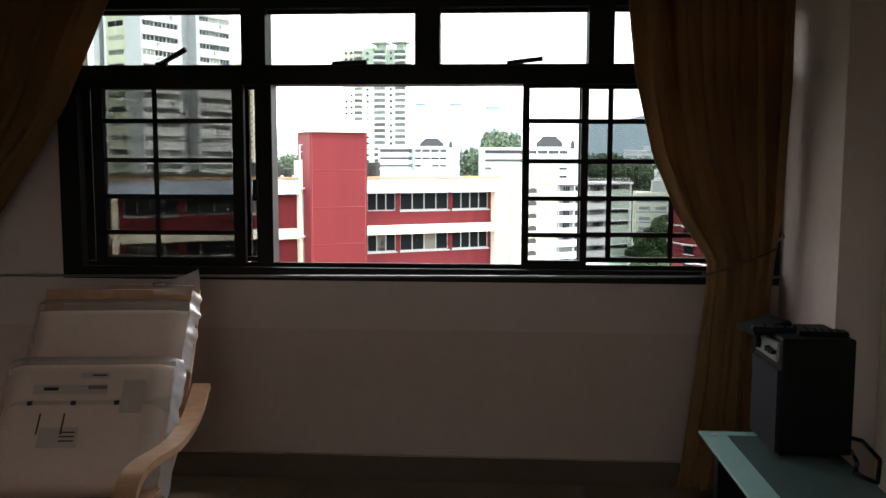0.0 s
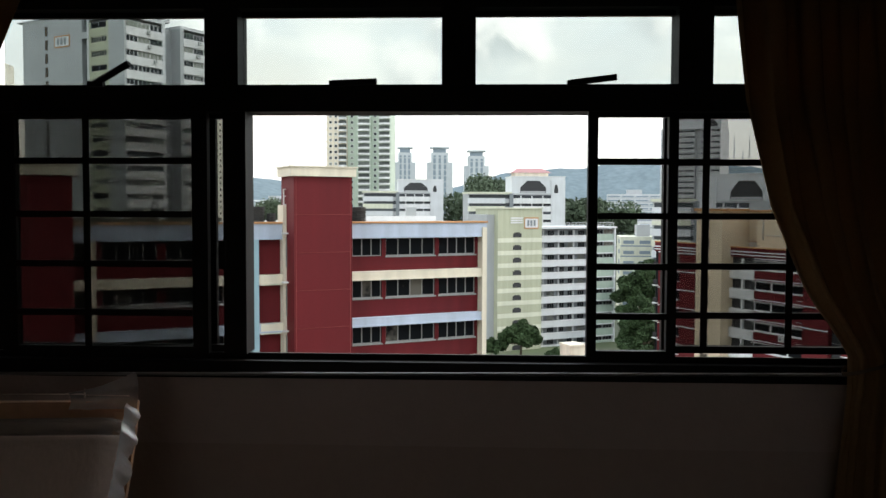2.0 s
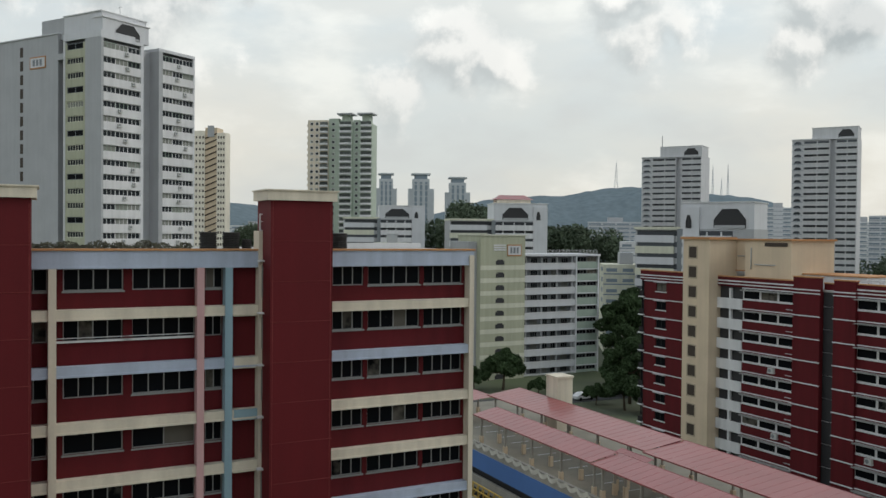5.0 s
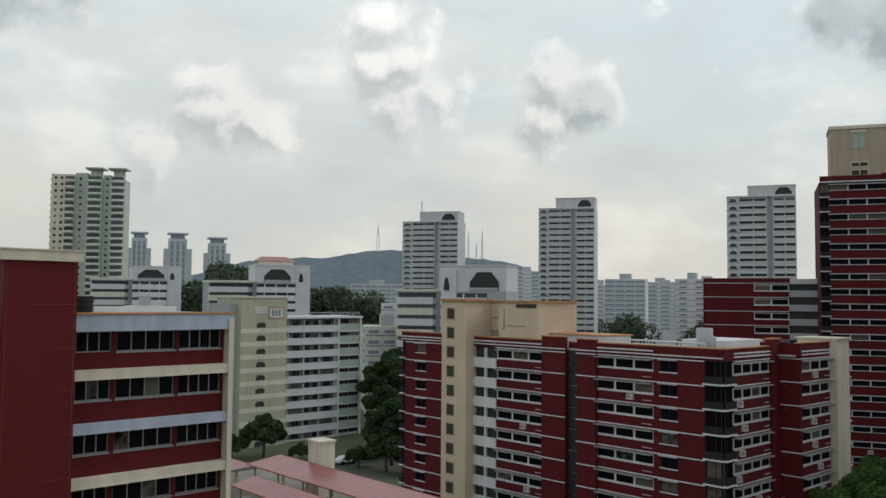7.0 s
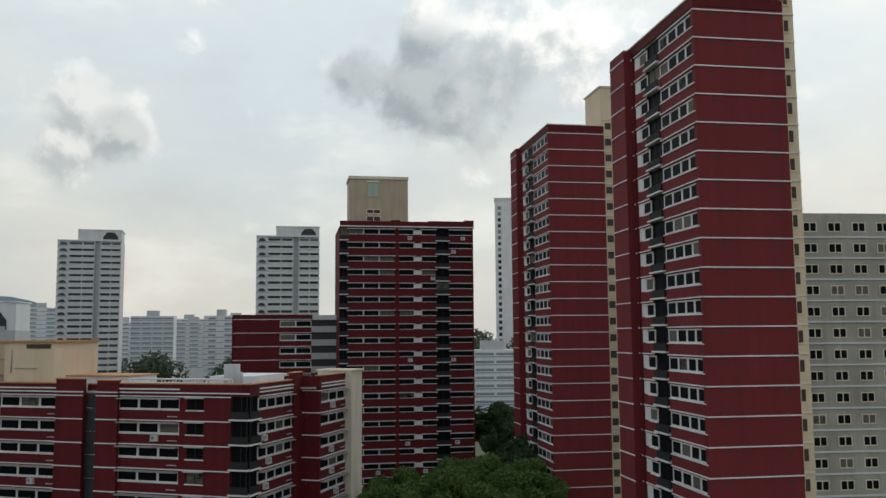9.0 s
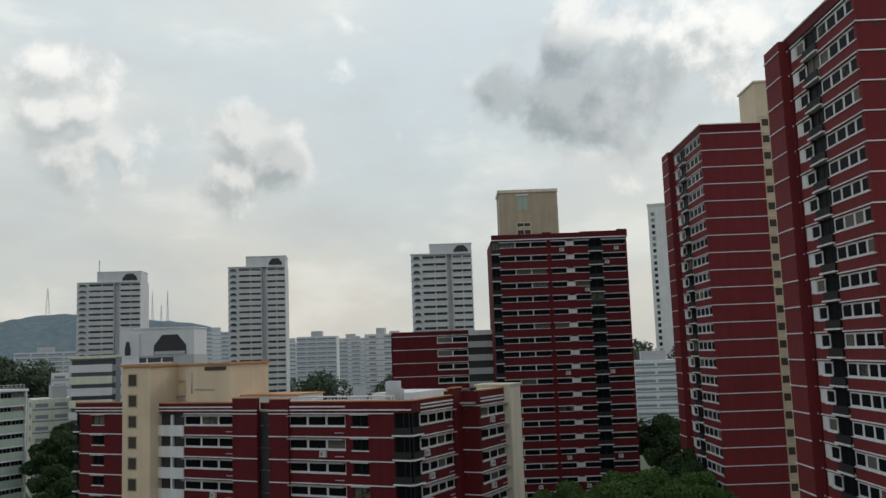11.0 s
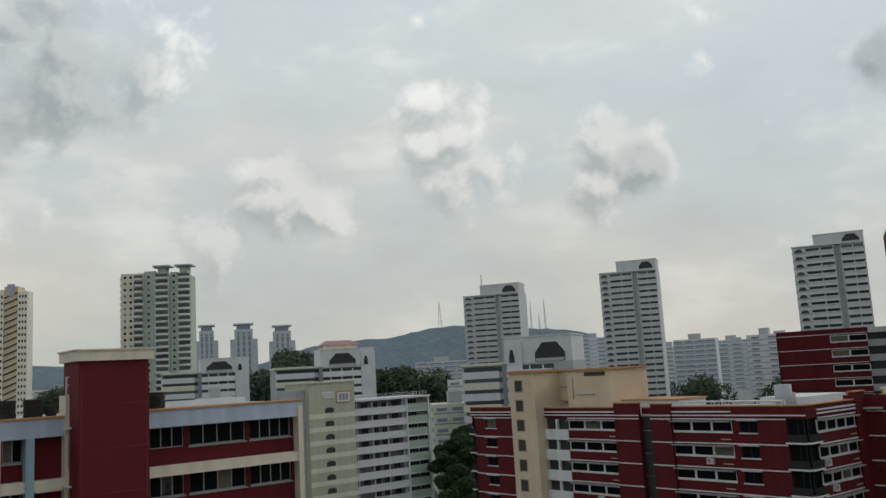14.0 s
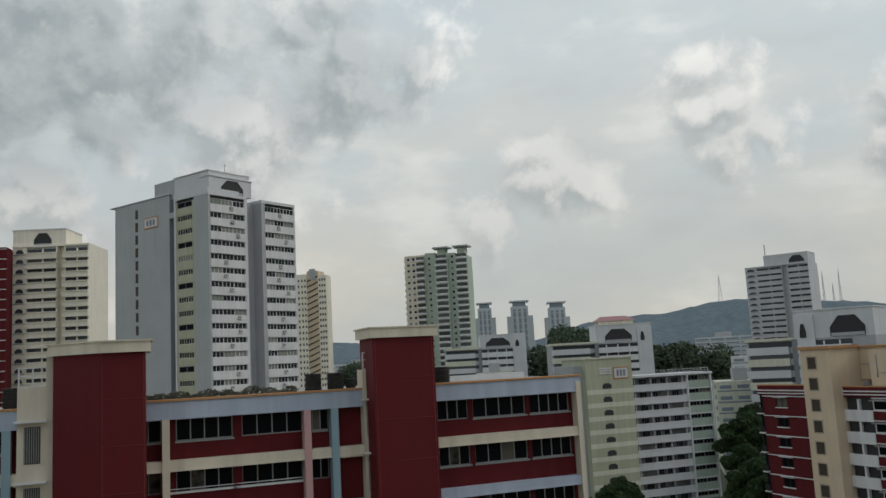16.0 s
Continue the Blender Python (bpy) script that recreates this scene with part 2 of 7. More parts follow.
M_BARRIER = material("blue_panel", (0.06, 0.16, 0.42), 0.6, stain=0.2)
M_BARK = material("bark", (0.11, 0.085, 0.06), 0.95, grain=0.4, bump=0.5)
M_LEAF = material("leaf", (0.050, 0.083, 0.034), 0.7, spec=0.15, stain=0.55, stain_scale=0.4, grain=0.3, grain_scale=2.0)
M_LEAF2 = material("fresh_leaf", (0.085, 0.150, 0.038), 0.7, spec=0.2, stain=0.5, stain_scale=0.5, grain=0.3, grain_scale=2.0)
# leaf green lightened a little, aerial haze painted in
M_WOODS = material("hazed_far_woods_leaf", (0.080, 0.112, 0.066), 0.9, stain=0.5, stain_scale=0.12, grain=0.4, grain_scale=0.6)
M_GROUND = material("ground_turf", (0.08, 0.10, 0.05), 0.95, stain=0.6, stain_scale=0.05, tint=(0.10, 0.095, 0.085))
# blue-grey instead of green: the haze of distance is in the base colour
M_HILL = material("hazed_hill_woods", (0.165, 0.208, 0.235), 1.0, stain=0.18, stain_scale=0.02, grain=0.3, grain_scale=0.08, spec=0.0)
M_TOWER = material("tower_grey_paint", (0.60, 0.605, 0.63), 0.8, grain=0.06, stain=0.14, streak=0.18)
# lighter copy of the red for the towers, haze and flare in its colour
M_RED_HAZED = material("hazed_red_paint", (0.172, 0.021, 0.026), 0.8, spec=0.3, grain=0.10, stain=0.20, streak=0.25)
# paint and glass paled towards blue, air haze mixed into both colours
M_HAZE = material("hazed_far_tower_paint", (0.50, 0.53, 0.56), 0.9, stain=0.1)
M_HAZEWIN = material("hazed_far_tower_glass", (0.20, 0.25, 0.30), 0.6)
M_AC = material("air_conditioner_enamel", (0.50, 0.50, 0.49), 0.5, grain=0.1)

# ---- mesh helpers ----
CACHE = {}


def mesh_of(name, bm, *mats):
    me = bpy.data.meshes.new(name)
    bm.to_mesh(me)
    bm.free()
    for m in mats:
        me.materials.append(m)
    return me


def add_box(bm, x0, x1, y0, y1, z0, z1, mat=0):
    v = [bm.verts.new(p) for p in ((x0, y0, z0), (x1, y0, z0), (x1, y1, z0), (x0, y1, z0), (x0, y0, z1), (x1, y0, z1), (x1, y1, z1), (x0, y1, z1))]
    for q in ((0, 3, 2, 1), (4, 5, 6, 7), (0, 1, 5, 4), (1, 2, 6, 5), (2, 3, 7, 6), (3, 0, 4, 7)):
        bm.faces.new([v[i] for i in q]).material_index = mat


def add_prism(bm, pts, z0, z1, mat=0):
    lo = [bm.verts.new((x, y, z0)) for x, y in pts]
    hi = [bm.verts.new((x, y, z1)) for x, y in pts]
    n = len(pts)
    bm.faces.new(hi).material_index = mat
    bm.faces.new(lo[::-1]).material_index = mat
    for i in range(n):
        bm.faces.new((lo[i], lo[(i + 1) % n], hi[(i + 1) % n], hi[i])).material_index = mat


def add_cyl(bm, p, q, r0, r1=None, n=10, mat=0):
    p, q = Vector(p), Vector(q)
    d = (q - p).normalized()
    a = d.orthogonal().normalized()
    b = d.cross(a)
    r1 = r0 if r1 is None else r1
    lo = [bm.verts.new(p + (a * math.cos(k * 2 * math.pi / n) + b * math.sin(k * 2 * math.pi / n)) * r0) for k in range(n)]
    hi = [bm.verts.new(q + (a * math.cos(k * 2 * math.pi / n) + b * math.sin(k * 2 * math.pi / n)) * r1) for k in range(n)]
    for i in range(n):
        f = bm.faces.new((lo[i], lo[(i + 1) % n], hi[(i + 1) % n], hi[i]))
        f.material_index, f.smooth = mat, True
    bm.faces.new(hi).material_index = mat
    bm.faces.new(lo[::-1]).material_index = mat


def put(name, me, parent=None, m=None, label=""):
    ob = new(name, me)
    if parent is not None:
        ob.parent = parent
    ob.matrix_basis = m or Matrix()
    return tagged(ob, label) if label else ob


def part(name, bm, mat, parent, label="", m=None):
    return put(name, mesh_of(name, bm, *(mat if isinstance(mat, (list, tuple)) else (mat,))), parent, m, label)


def bx(parent, name, x0, x1, y0, y1, z0, z1, mat, F=None, label=""):
    """A box as a part, its mesh shared among equal boxes. Heights are the world's."""
    key = (name, round(x1 - x0, 3), round(y1 - y0, 3), round(z1 - z0, 3), mat.name)
    if key not in CACHE:
        bm = bmesh.new()
        add_box(bm, 0, x1 - x0, 0, y1 - y0, 0, z1 - z0)
        CACHE[key] = mesh_of(name, bm, mat)
    return put(name, CACHE[key], parent, (F or Matrix()) @ Matrix.Translation((x0, y0, z0 - GZ)), label)


def lattice(bm, w, h, panels, t, sill, pane_mat, frame_mat):
    """A framed, mullioned window in one piece: rails, reveals and, if asked, the panes closing them."""
    xs = []
    for i in range(panels + 1):
        x = i * (w - t) / panels
        xs += [x, x + t]
    zs = [0, t, h - t, h]
    V = [[bm.verts.new((x, 0, zv)) for zv in zs] for x in xs]
    for i in range(len(xs) - 1):
        for j in range(3):
            c = [V[i][j], V[i + 1][j], V[i + 1][j + 1], V[i][j + 1]]
            if j == 1 and i % 2 == 1:
                back = [bm.verts.new((v.co.x, 0.05, v.co.z)) for v in c]
                for k in range(4):
                    bm.faces.new((c[(k + 1) % 4], c[k], back[k], back[(k + 1) % 4])).material_index = frame_mat
                if pane_mat is not None:
                    bm.faces.new(back).material_index = pane_mat
            else:
                bm.faces.new(c).material_index = frame_mat
    n = len(xs)
    rim = [V[i][0] for i in range(n)] + [V[n - 1][j] for j in (1, 2, 3)] + [V[i][3] for i in range(n - 2, -1, -1)] + [V[0][j] for j in (2, 1)]
    back = [bm.verts.new((v.co.x, 0.1, v.co.z)) for v in rim]
    for k in range(len(rim)):
        q = (k + 1) % len(rim)
        bm.faces.new((rim[q], rim[k], back[k], back[q])).material_index = frame_mat
    if sill:
        a, c = V[0][0], V[n - 1][0]
        e = [bm.verts.new(p) for p in ((-0.06, -sill, 0.0), (w + 0.06, -sill, 0.0), (w + 0.06, -sill, -0.09), (-0.06, -sill, -0.09), (w, 0, -0.09), (0, 0, -0.09))]
        for q in ((a, e[0], e[1], c), (e[0], e[3], e[2], e[1]), (e[3], e[5], e[4], e[2]), (a, e[5], e[3], e[0]), (c, e[1], e[2], e[4])):
            bm.faces.new(q).material_index = frame_mat


def window_mesh(w, h, panels, glass_m, frame_m, rail=False, t=0.06, sill=0.0):
    key = ("win", round(w, 2), round(h, 2), panels, glass_m.name, frame_m.name, t, sill)
    if key not in CACHE:
        bm = bmesh.new()
        lattice(bm, w, h, panels, t, sill, 0, 1)
        CACHE[key] = mesh_of("window", bm, glass_m, frame_m)
    return CACHE[key]


def win(parent, F, x, y, z, w, h, panels, glass_m=None, frame_m=None, rail=False, t=0.06, sill=0.0):
    return put("window", window_mesh(w, h, panels, glass_m or M_WIN, frame_m or M_FRAME, rail, t, sill), parent, F @ Matrix.Translation((x, y, z - GZ)))


def win_split(parent, F, x, y, z, w, h, panels, sill=0.0):
    """A window of the near block: frame, and each pane as a piece of its own under it."""
    t = 0.06
    key = ("winframe", round(w, 2), round(h, 2), panels, sill)
    if key not in CACHE:
        bm = bmesh.new()
        lattice(bm, w, h, panels, t, sill, None, 0)
        CACHE[key] = mesh_of("window", bm, M_FRAME)
    fr = put("window", CACHE[key], parent, F @ Matrix.Translation((x, y, z - GZ)))
    pw = (w - t) / panels - t
    key = ("pane", round(pw, 3), round(h, 2))
    if key not in CACHE:
        bm = bmesh.new()
        add_box(bm, 0, pw, 0, 0.008, 0, h - 2 * t)
        CACHE[key] = mesh_of("pane", bm, M_WIN)
    for i in range(panels):
        put("pane", CACHE[key], fr, Matrix.Translation((i * (w - t) / panels + t, 0.015 + 0.02 * (i % 2), t)))
    return fr


def building(name, x, y, ang, label, category="apartment block", group=""):
    ob = new(name)
    ob.matrix_world = pose(x, y, GZ, 0, 0, ang)
    return tagged(ob, label, category, group)


def face(x=0, y=0, turn=0):
    return pose(x, y, 0, 0, 0, turn)


def ac_unit(parent, F, x, y, z):
    if "ac" not in CACHE:
        bm = bmesh.new()
        add_box(bm, 0, 0.85, -0.35, 0, 0, 0.6)
        add_cyl(bm, (0.32, -0.35, 0.3), (0.32, -0.37, 0.3), 0.24, mat=1, n=12)
        add_box(bm, -0.05, 0.9, -0.4, 0.02, -0.08, 0, 0)
        CACHE["ac"] = mesh_of("air_conditioner", bm, M_AC, M_DARK_GREY)
    return put("air_conditioner", CACHE["ac"], parent, F @ Matrix.Translation((x, y, z - GZ)))


def arch_panel(parent, F, x, z, w, h, y=-0.04, mat=None, name="arched_opening"):
    """The octagonal opening of the lift-motor rooms, a panel coloured dark for its inner shade, with its own reveal and
    inner beams.
    """
    key = ("arch", round(w, 2), round(h, 2), (mat or M_DARK).name)
    if key not in CACHE:
        bm = bmesh.new()
        o = [(0, 0), (w, 0), (w, h * 0.45), (w * 0.74, h), (w * 0.26, h), (0, h * 0.45)]
        lo = [bm.verts.new((px, 0.0, pz)) for px, pz in o]
        bm.faces.new(lo)
        hi = [bm.verts.new((px * 1.02 - w * 0.01, -0.10, pz * 1.02)) for px, pz in o]
        for i in range(6):
            bm.faces.new((lo[i], lo[(i + 1) % 6], hi[(i + 1) % 6], hi[i])).material_index = 0
        if w > 3:
            add_box(bm, w * 0.02, w * 0.98, -0.2, 0, 0, h * 0.16, 1)
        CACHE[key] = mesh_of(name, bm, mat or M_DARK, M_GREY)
    return put(name, CACHE[key], parent, F @ Matrix.Translation((x, y, z - GZ)))


def block_sign(parent, F, x, y, z, w, h):
    """A framed plate whose block number is kept as three plain bars."""
    bm = bmesh.new()
    add_box(bm, 0, w, -0.12, 0, 0, h, 0)
    add_box(bm, w * 0.05, w * 0.95, -0.14, -0.12, h * 0.1, h * 0.9, 1)
    for i in range(3):
        add_box(bm, w * (0.2 + 0.22 * i), w * (0.34 + 0.22 * i), -0.16, -0.14, h * 0.24, h * 0.76, 2)
    return part("sign", bm, (M_ORANGE, M_PALE_GREY, M_DARK_GREY), parent, "framed block sign with dark bars", F @ Matrix.Translation((x, y, z - GZ)))

# ---- the room ----
M_WALL = material("room_wall_paint", (0.585, 0.462, 0.43), 0.85, grain=0.06, grain_scale=20, stain=0.12, stain_scale=1.2, bump=0.08, bump_scale=60)
# darker copy of the wall paint, shade put into its colour
M_WALL_SHADE = material("wall_shade_paint", (0.53, 0.405, 0.36), 0.85, grain=0.08, grain_scale=20, stain=0.15, stain_scale=1.0, bump=0.08, bump_scale=60)
M_CEIL = material("ceiling_paint", (0.75, 0.74, 0.72), 0.9, stain=0.08)
M_FLOOR = material("floor_tile", (0.30, 0.24, 0.18), 0.35, grain=0.15, stain=0.2, stain_scale=1.5)
M_BASE = material("skirting_tile", (0.12, 0.085, 0.062), 0.75, stain=0.15, stain_scale=2)
M_ALU = material("dark_bronze_aluminium", (0.010, 0.008, 0.008), 0.6, metal=0.0, spec=0.2, grain=0.2, grain_scale=40)
M_TINT = glass("tinted_window_glass", (0.53, 0.53, 0.52), 0.5)
M_TRANSOM = glass("clear_transom_glass", (0.66, 0.68, 0.67), 0.5)
M_CURTAIN = material("mustard_curtain_cloth", (0.29, 0.155, 0.065), 0.9, grain=0.25, grain_scale=90, stain=0.15, stain_scale=3, bump=0.2, bump_scale=180)
_nt = M_CURTAIN.node_tree
_tl = _nt.nodes.new("ShaderNodeBsdfTranslucent")
_tl.inputs[0].default_value = (0.42, 0.20, 0.06, 1)
_mx = _nt.nodes.new("ShaderNodeMixShader")
_mx.inputs[0].default_value = 0.25
_nt.links.new(_nt.nodes["Principled BSDF"].outputs[0], _mx.inputs[1])
_nt.links.new(_tl.outputs[0], _mx.inputs[2])
_nt.links.new(_mx.outputs[0], _nt.nodes["Material Output"].inputs[0])
M_TIE = material("brown_cord", (0.11, 0.06, 0.03), 0.9, grain=0.3, grain_scale=80)
M_WOODC = material("birch_veneer", (0.50, 0.27, 0.155), 0.45, grain=0.25, grain_scale=25)
M_CUSHION = material("beige_cushion_cloth", (0.86, 0.66, 0.58), 0.85, grain=0.12, grain_scale=60, bump=0.2, bump_scale=90)
M_PLASTIC = glass("clear_wrap", (0.98, 0.98, 0.98), 0.7)
_nt = M_PLASTIC.node_tree
_nt.nodes["Glossy BSDF"].inputs["Roughness"].default_value = 0.2
_df = _nt.nodes.new("ShaderNodeBsdfDiffuse")
_df.inputs[0].default_value = (0.82, 0.72, 0.66, 1)
_mx = _nt.nodes.new("ShaderNodeMixShader")
_mx.inputs[0].default_value = 0.12
_mx.name = "body"
_out = _nt.nodes["Material Output"]
_nt.links.new(_out.inputs[0].links[0].from_socket, _mx.inputs[1])
_nt.links.new(_df.outputs[0], _mx.inputs[2])
_nt.links.new(_mx.outputs[0], _out.inputs[0])
M_FLAP = M_PLASTIC.copy()
M_FLAP.name = "thin_clear_wrap"
M_FLAP.node_tree.nodes["Glossy BSDF"].inputs["Roughness"].default_value = 0.12
M_FLAP.node_tree.nodes["Math"].inputs[1].default_value = 0.3
for _n in M_FLAP.node_tree.nodes:
    if _n.type == "BSDF_DIFFUSE":
        _n.inputs[0].default_value = (0.80, 0.76, 0.78, 1)
M_FLAP.node_tree.nodes["body"].inputs[0].default_value = 0.3
M_BLACK = material("black_vinyl", (0.006, 0.0055, 0.006), 0.5, spec=0.15, grain=0.2, grain_scale=50)
M_GRILLE = material("speaker_cloth", (0.022, 0.019, 0.025), 0.9, spec=0.2, grain=0.3, grain_scale=200)
M_SILVER = material("silver_plastic", (0.32, 0.31, 0.31), 0.35, metal=0.6)
M_FROST = material("frosted_green_glass", (0.30, 0.47, 0.44), 0.22, stain=0.1, stain_scale=3)
M_SEEN_PANEL = material("under_panel_through_glass", (0.075, 0.11, 0.105), 0.2, stain=0.15, stain_scale=4)
M_LABEL = material("paper_label", (0.50, 0.42, 0.38), 0.8)
M_INK = material("dark_print", (0.03, 0.03, 0.03), 0.7)

RX0, RX1, RX2, RY0, RY1, RH = -2.6, 1.84, 2.3, -6.2, 0.0, 2.6


def setting(name, x0, x1, y0, y1, z0, z1, mat, label, category):
    bm = bmesh.new()
    add_box(bm, x0, x1, y0, y1, z0, z1)
    return tagged(put(name, mesh_of(name, bm, mat)), label, category, kind="structure")


WZ0, WZ1, WX0, WX1 = 0.90, 2.155, -1.29, 1.835
bm = bmesh.new()
for a in ((RX0 - 0.15, RX1 + 0.15, 0, 0.12, -0.2, WZ0), (RX0 - 0.15, RX1 + 0.15, 0, 0.12, WZ1, RH + 0.2), (RX0 - 0.15, WX0, 0, 0.12, WZ0, WZ1), (WX1, RX1 + 0.15, 0, 0.12, WZ0, WZ1)):
    add_box(bm, *a)
add_box(bm, RX0, RX1, -0.010, 0.0, 0.684, WZ0 - 0.002)
tagged(put("wall_north", mesh_of("wall_north", bm, M_WALL)), "off-white plaster wall under and around the window", "wall", kind="structure")
setting("wall_east", RX2, RX2 + 0.15, RY0, 0.12, -0.2, RH + 0.2, M_WALL, "off-white plaster side wall", "wall")
setting("wall_pilaster", RX1, RX2, -0.62, 0, 0, RH, M_WALL, "off-white plaster column in the corner by the window", "wall")
setting("wall_west", RX0 - 0.15, RX0, RY0, 0, -0.2, RH + 0.2, M_WALL, "off-white plaster side wall", "wall")
# opening out of view, added and sized to let fill daylight in
bm = bmesh.new()
for a in ((RX0 - 0.15, RX2 + 0.15, RY0 - 0.15, RY0, -0.2, 1.0), (RX0 - 0.15, RX2 + 0.15, RY0 - 0.15, RY0, 1.62, RH + 0.2), (RX0 - 0.15, -0.75, RY0 - 0.15, RY0, 1.0, 1.62), (0.65, RX2 + 0.15, RY0 - 0.15, RY0, 1.0, 1.62)):
    add_box(bm, *a)
tagged(put("wall_south", mesh_of("wall_south", bm, M_WALL)), "off-white rear wall with an unseen opening added for light", "wall", kind="structure")
setting("floor", RX0 - 0.15, RX2 + 0.15, RY0 - 0.15, 0, -0.2, 0, M_FLOOR, "brown tiled room floor", "floor")
setting("ceiling", RX0, RX2, RY0, 0, RH, RH + 0.15, M_CEIL, "white painted ceiling", "ceiling")
bm = bmesh.new()
add_box(bm, RX0, RX1, -0.016, 0, 0.0, 0.10)
add_box(bm, RX0, RX1, -0.022, 0, 0.10, 0.115)
tagged(put("baseboard", mesh_of("baseboard", bm, M_BASE)), "brown tiled skirting below the window wall", "baseboard", kind="structure")

# thin darker sheet carries the shade on the wall below the ledge
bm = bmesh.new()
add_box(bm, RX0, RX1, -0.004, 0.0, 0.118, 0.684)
tagged(put("wall_north_dado", mesh_of("wall_north_dado", bm, M_WALL_SHADE)), "lower wall under the window ledge, shade in its brownish colour", "wall", kind="structure")
bm = bmesh.new()
add_box(bm, RX0, RX1, -0.024, 0, 0.116, 0.1175)
tagged(put("trim", mesh_of("trim", bm, M_WALL)), "thin pale edge on the skirting", "trim", kind="structure")

# floor tiles
if "tile" not in CACHE:
    bm = bmesh.new()
    add_box(bm, 0.002, 0.296, 0.002, 0.296, 0, 0.004)
    CACHE["tile"] = mesh_of("tile", bm, M_FLOOR)
floor_ob = bpy.data.objects["floor"]
for i in range(14):
    for j in range(9):
        put("tile", CACHE["tile"], floor_ob, Matrix.Translation((RX0 + 0.02 + i * 0.3, -0.32 - j * 0.3, 0.0)))


def sliding_window():
    """Dark aluminium window: a row of top-hung lights above sliding sashes with grille bars."""
    w = new("window_1")
    w.matrix_world = pose(0, 0, WZ0)
    tagged(w, "dark bronze aluminium sliding window standing half open", "window", kind="structure")
    z = lambda v: v - WZ0

    def bar(name, x0, x1, y0, y1, z0, z1, parent=None, mat=None):
        bm = bmesh.new()
        add_box(bm, x0, x1, y0, y1, z(z0), z(z1))
        return part(name, bm, mat or M_ALU, parent or w)

    bar("window_frame", WX0, WX1, -0.02, 0.10, 0.90, 0.955)
    bar("window_frame", WX0, WX1, -0.02, 0.10, 2.070, 2.155)
    bar("window_frame", WX0, -1.20, -0.02, 0.10, 0.955, 2.070)
    bar("window_frame", 1.80, WX1, -0.02, 0.10, 0.955, 2.070)
    bar("transom", -1.20, 1.80, -0.022, 0.10, 1.748, 1.832)
    bar("track", -1.20, 1.80, -0.035, -0.02, 0.935, 0.958)
    bar("track", -1.20, 1.80, 0.02, 0.03, 0.955, 0.975)
    xs = [-1.20, -0.415, 0.334, 1.067, 1.80]
    for x in xs[1:-1]:
        bar("mullion", x - 0.053, x + 0.053, -0.02, 0.09, 1.832, 2.070)
    for i in range(4):
        a, c = xs[i] + 0.053, xs[i + 1] - 0.053
        p = bar("top_light", a, c, 0.045, 0.051, 1.832, 2.070, None, M_TRANSOM)
        bar("sash_edge", a, c, 0.035, 0.06, 2.055, 2.070, p)
        # friction stay, folded or half open
        bm = bmesh.new()
        cx = (a + c) / 2 + 0.05
        if i == 0:
            add_cyl(bm, (cx - 0.06, -0.03, z(1.835)), (cx + 0.06, -0.05, z(1.895)), 0.011, n=6)
        else:
            add_cyl(bm, (cx - 0.07, -0.03, z(1.835)), (cx + 0.07, -0.045, z(1.838 + 0.012 * (i == 2))), 0.010, n=6)
        add_box(bm, cx - 0.08, cx - 0.03, -0.04, -0.02, z(1.825), z(1.842))
        part("stay_arm", bm, M_ALU, w)
    # left sashes
    def sash(x0, x1, y0, bars_v, z0=0.975, z1=1.752, stile=0.045, tint=M_TINT, glazed=True, zs=(1.107, 1.264, 1.423, 1.593), first=None):
        s = new("sash")
        s.parent = w
        bm = bmesh.new()
        add_box(bm, x0, x0 + stile, y0, y0 + 0.03, z(z0), z(z1))
        add_box(bm, x1 - stile, x1, y0, y0 + 0.03, z(z0), z(z1))
        add_box(bm, x0 + stile, x1 - stile, y0 + 0.001, y0 + 0.029, z(z0), z(z0 + 0.022))
        add_box(bm, x0 + stile, x1 - stile, y0 + 0.001, y0 + 0.029, z(z1 - 0.02), z(z1))
        part("sash_frame", bm, M_ALU, s)
        for v in zs:
            bm = bmesh.new()
            add_box(bm, x0 + stile, x1 - stile, y0 - 0.006, y0 + 0.012, z(v - 0.010), z(v + 0.010))
            part("grille_bar", bm, M_ALU, s)
        for x in bars_v:
            bm = bmesh.new()
            add_box(bm, x - 0.011, x + 0.011, y0 - 0.008, y0 - 0.0062, z(z0 + 0.02), z(z1 - 0.02))
            part("grille_bar", bm, M_ALU, s)
        if glazed:
            bm = bmesh.new()
            add_box(bm, x0 + stile, x1 - stile, y0 + 0.016, y0 + 0.021, z(z0 + 0.022), z(z1 - 0.02))
            part("pane", bm, tint, s, "dark tinted glass")
        return s
    sash(-1.14, -0.466, -0.012, (-0.854,), stile=0.05)
    sash(-1.20, -0.385, 0.035, (), stile=0.035, zs=())
    bar("stile", -0.415, -0.342, -0.012, 0.085, 0.975, 1.748)
    bar("stile", -0.500, -0.462, 0.066, 0.09, 0.975, 1.748)
    # right: grille sash, then the tinted sash behind the curtain
    sash(0.741, 1.02, -0.012, (), stile=0.030, glazed=False)
    sash(0.985, 1.80, 0.035, (1.116, 1.382), stile=0.038, z0=0.985, z1=1.752)
    bm = bmesh.new()
    add_box(bm, -0.425, -0.405, -0.032, -0.012, z(1.25), z(1.34))
    part("latch", bm, M_ALU, w)


sliding_window()


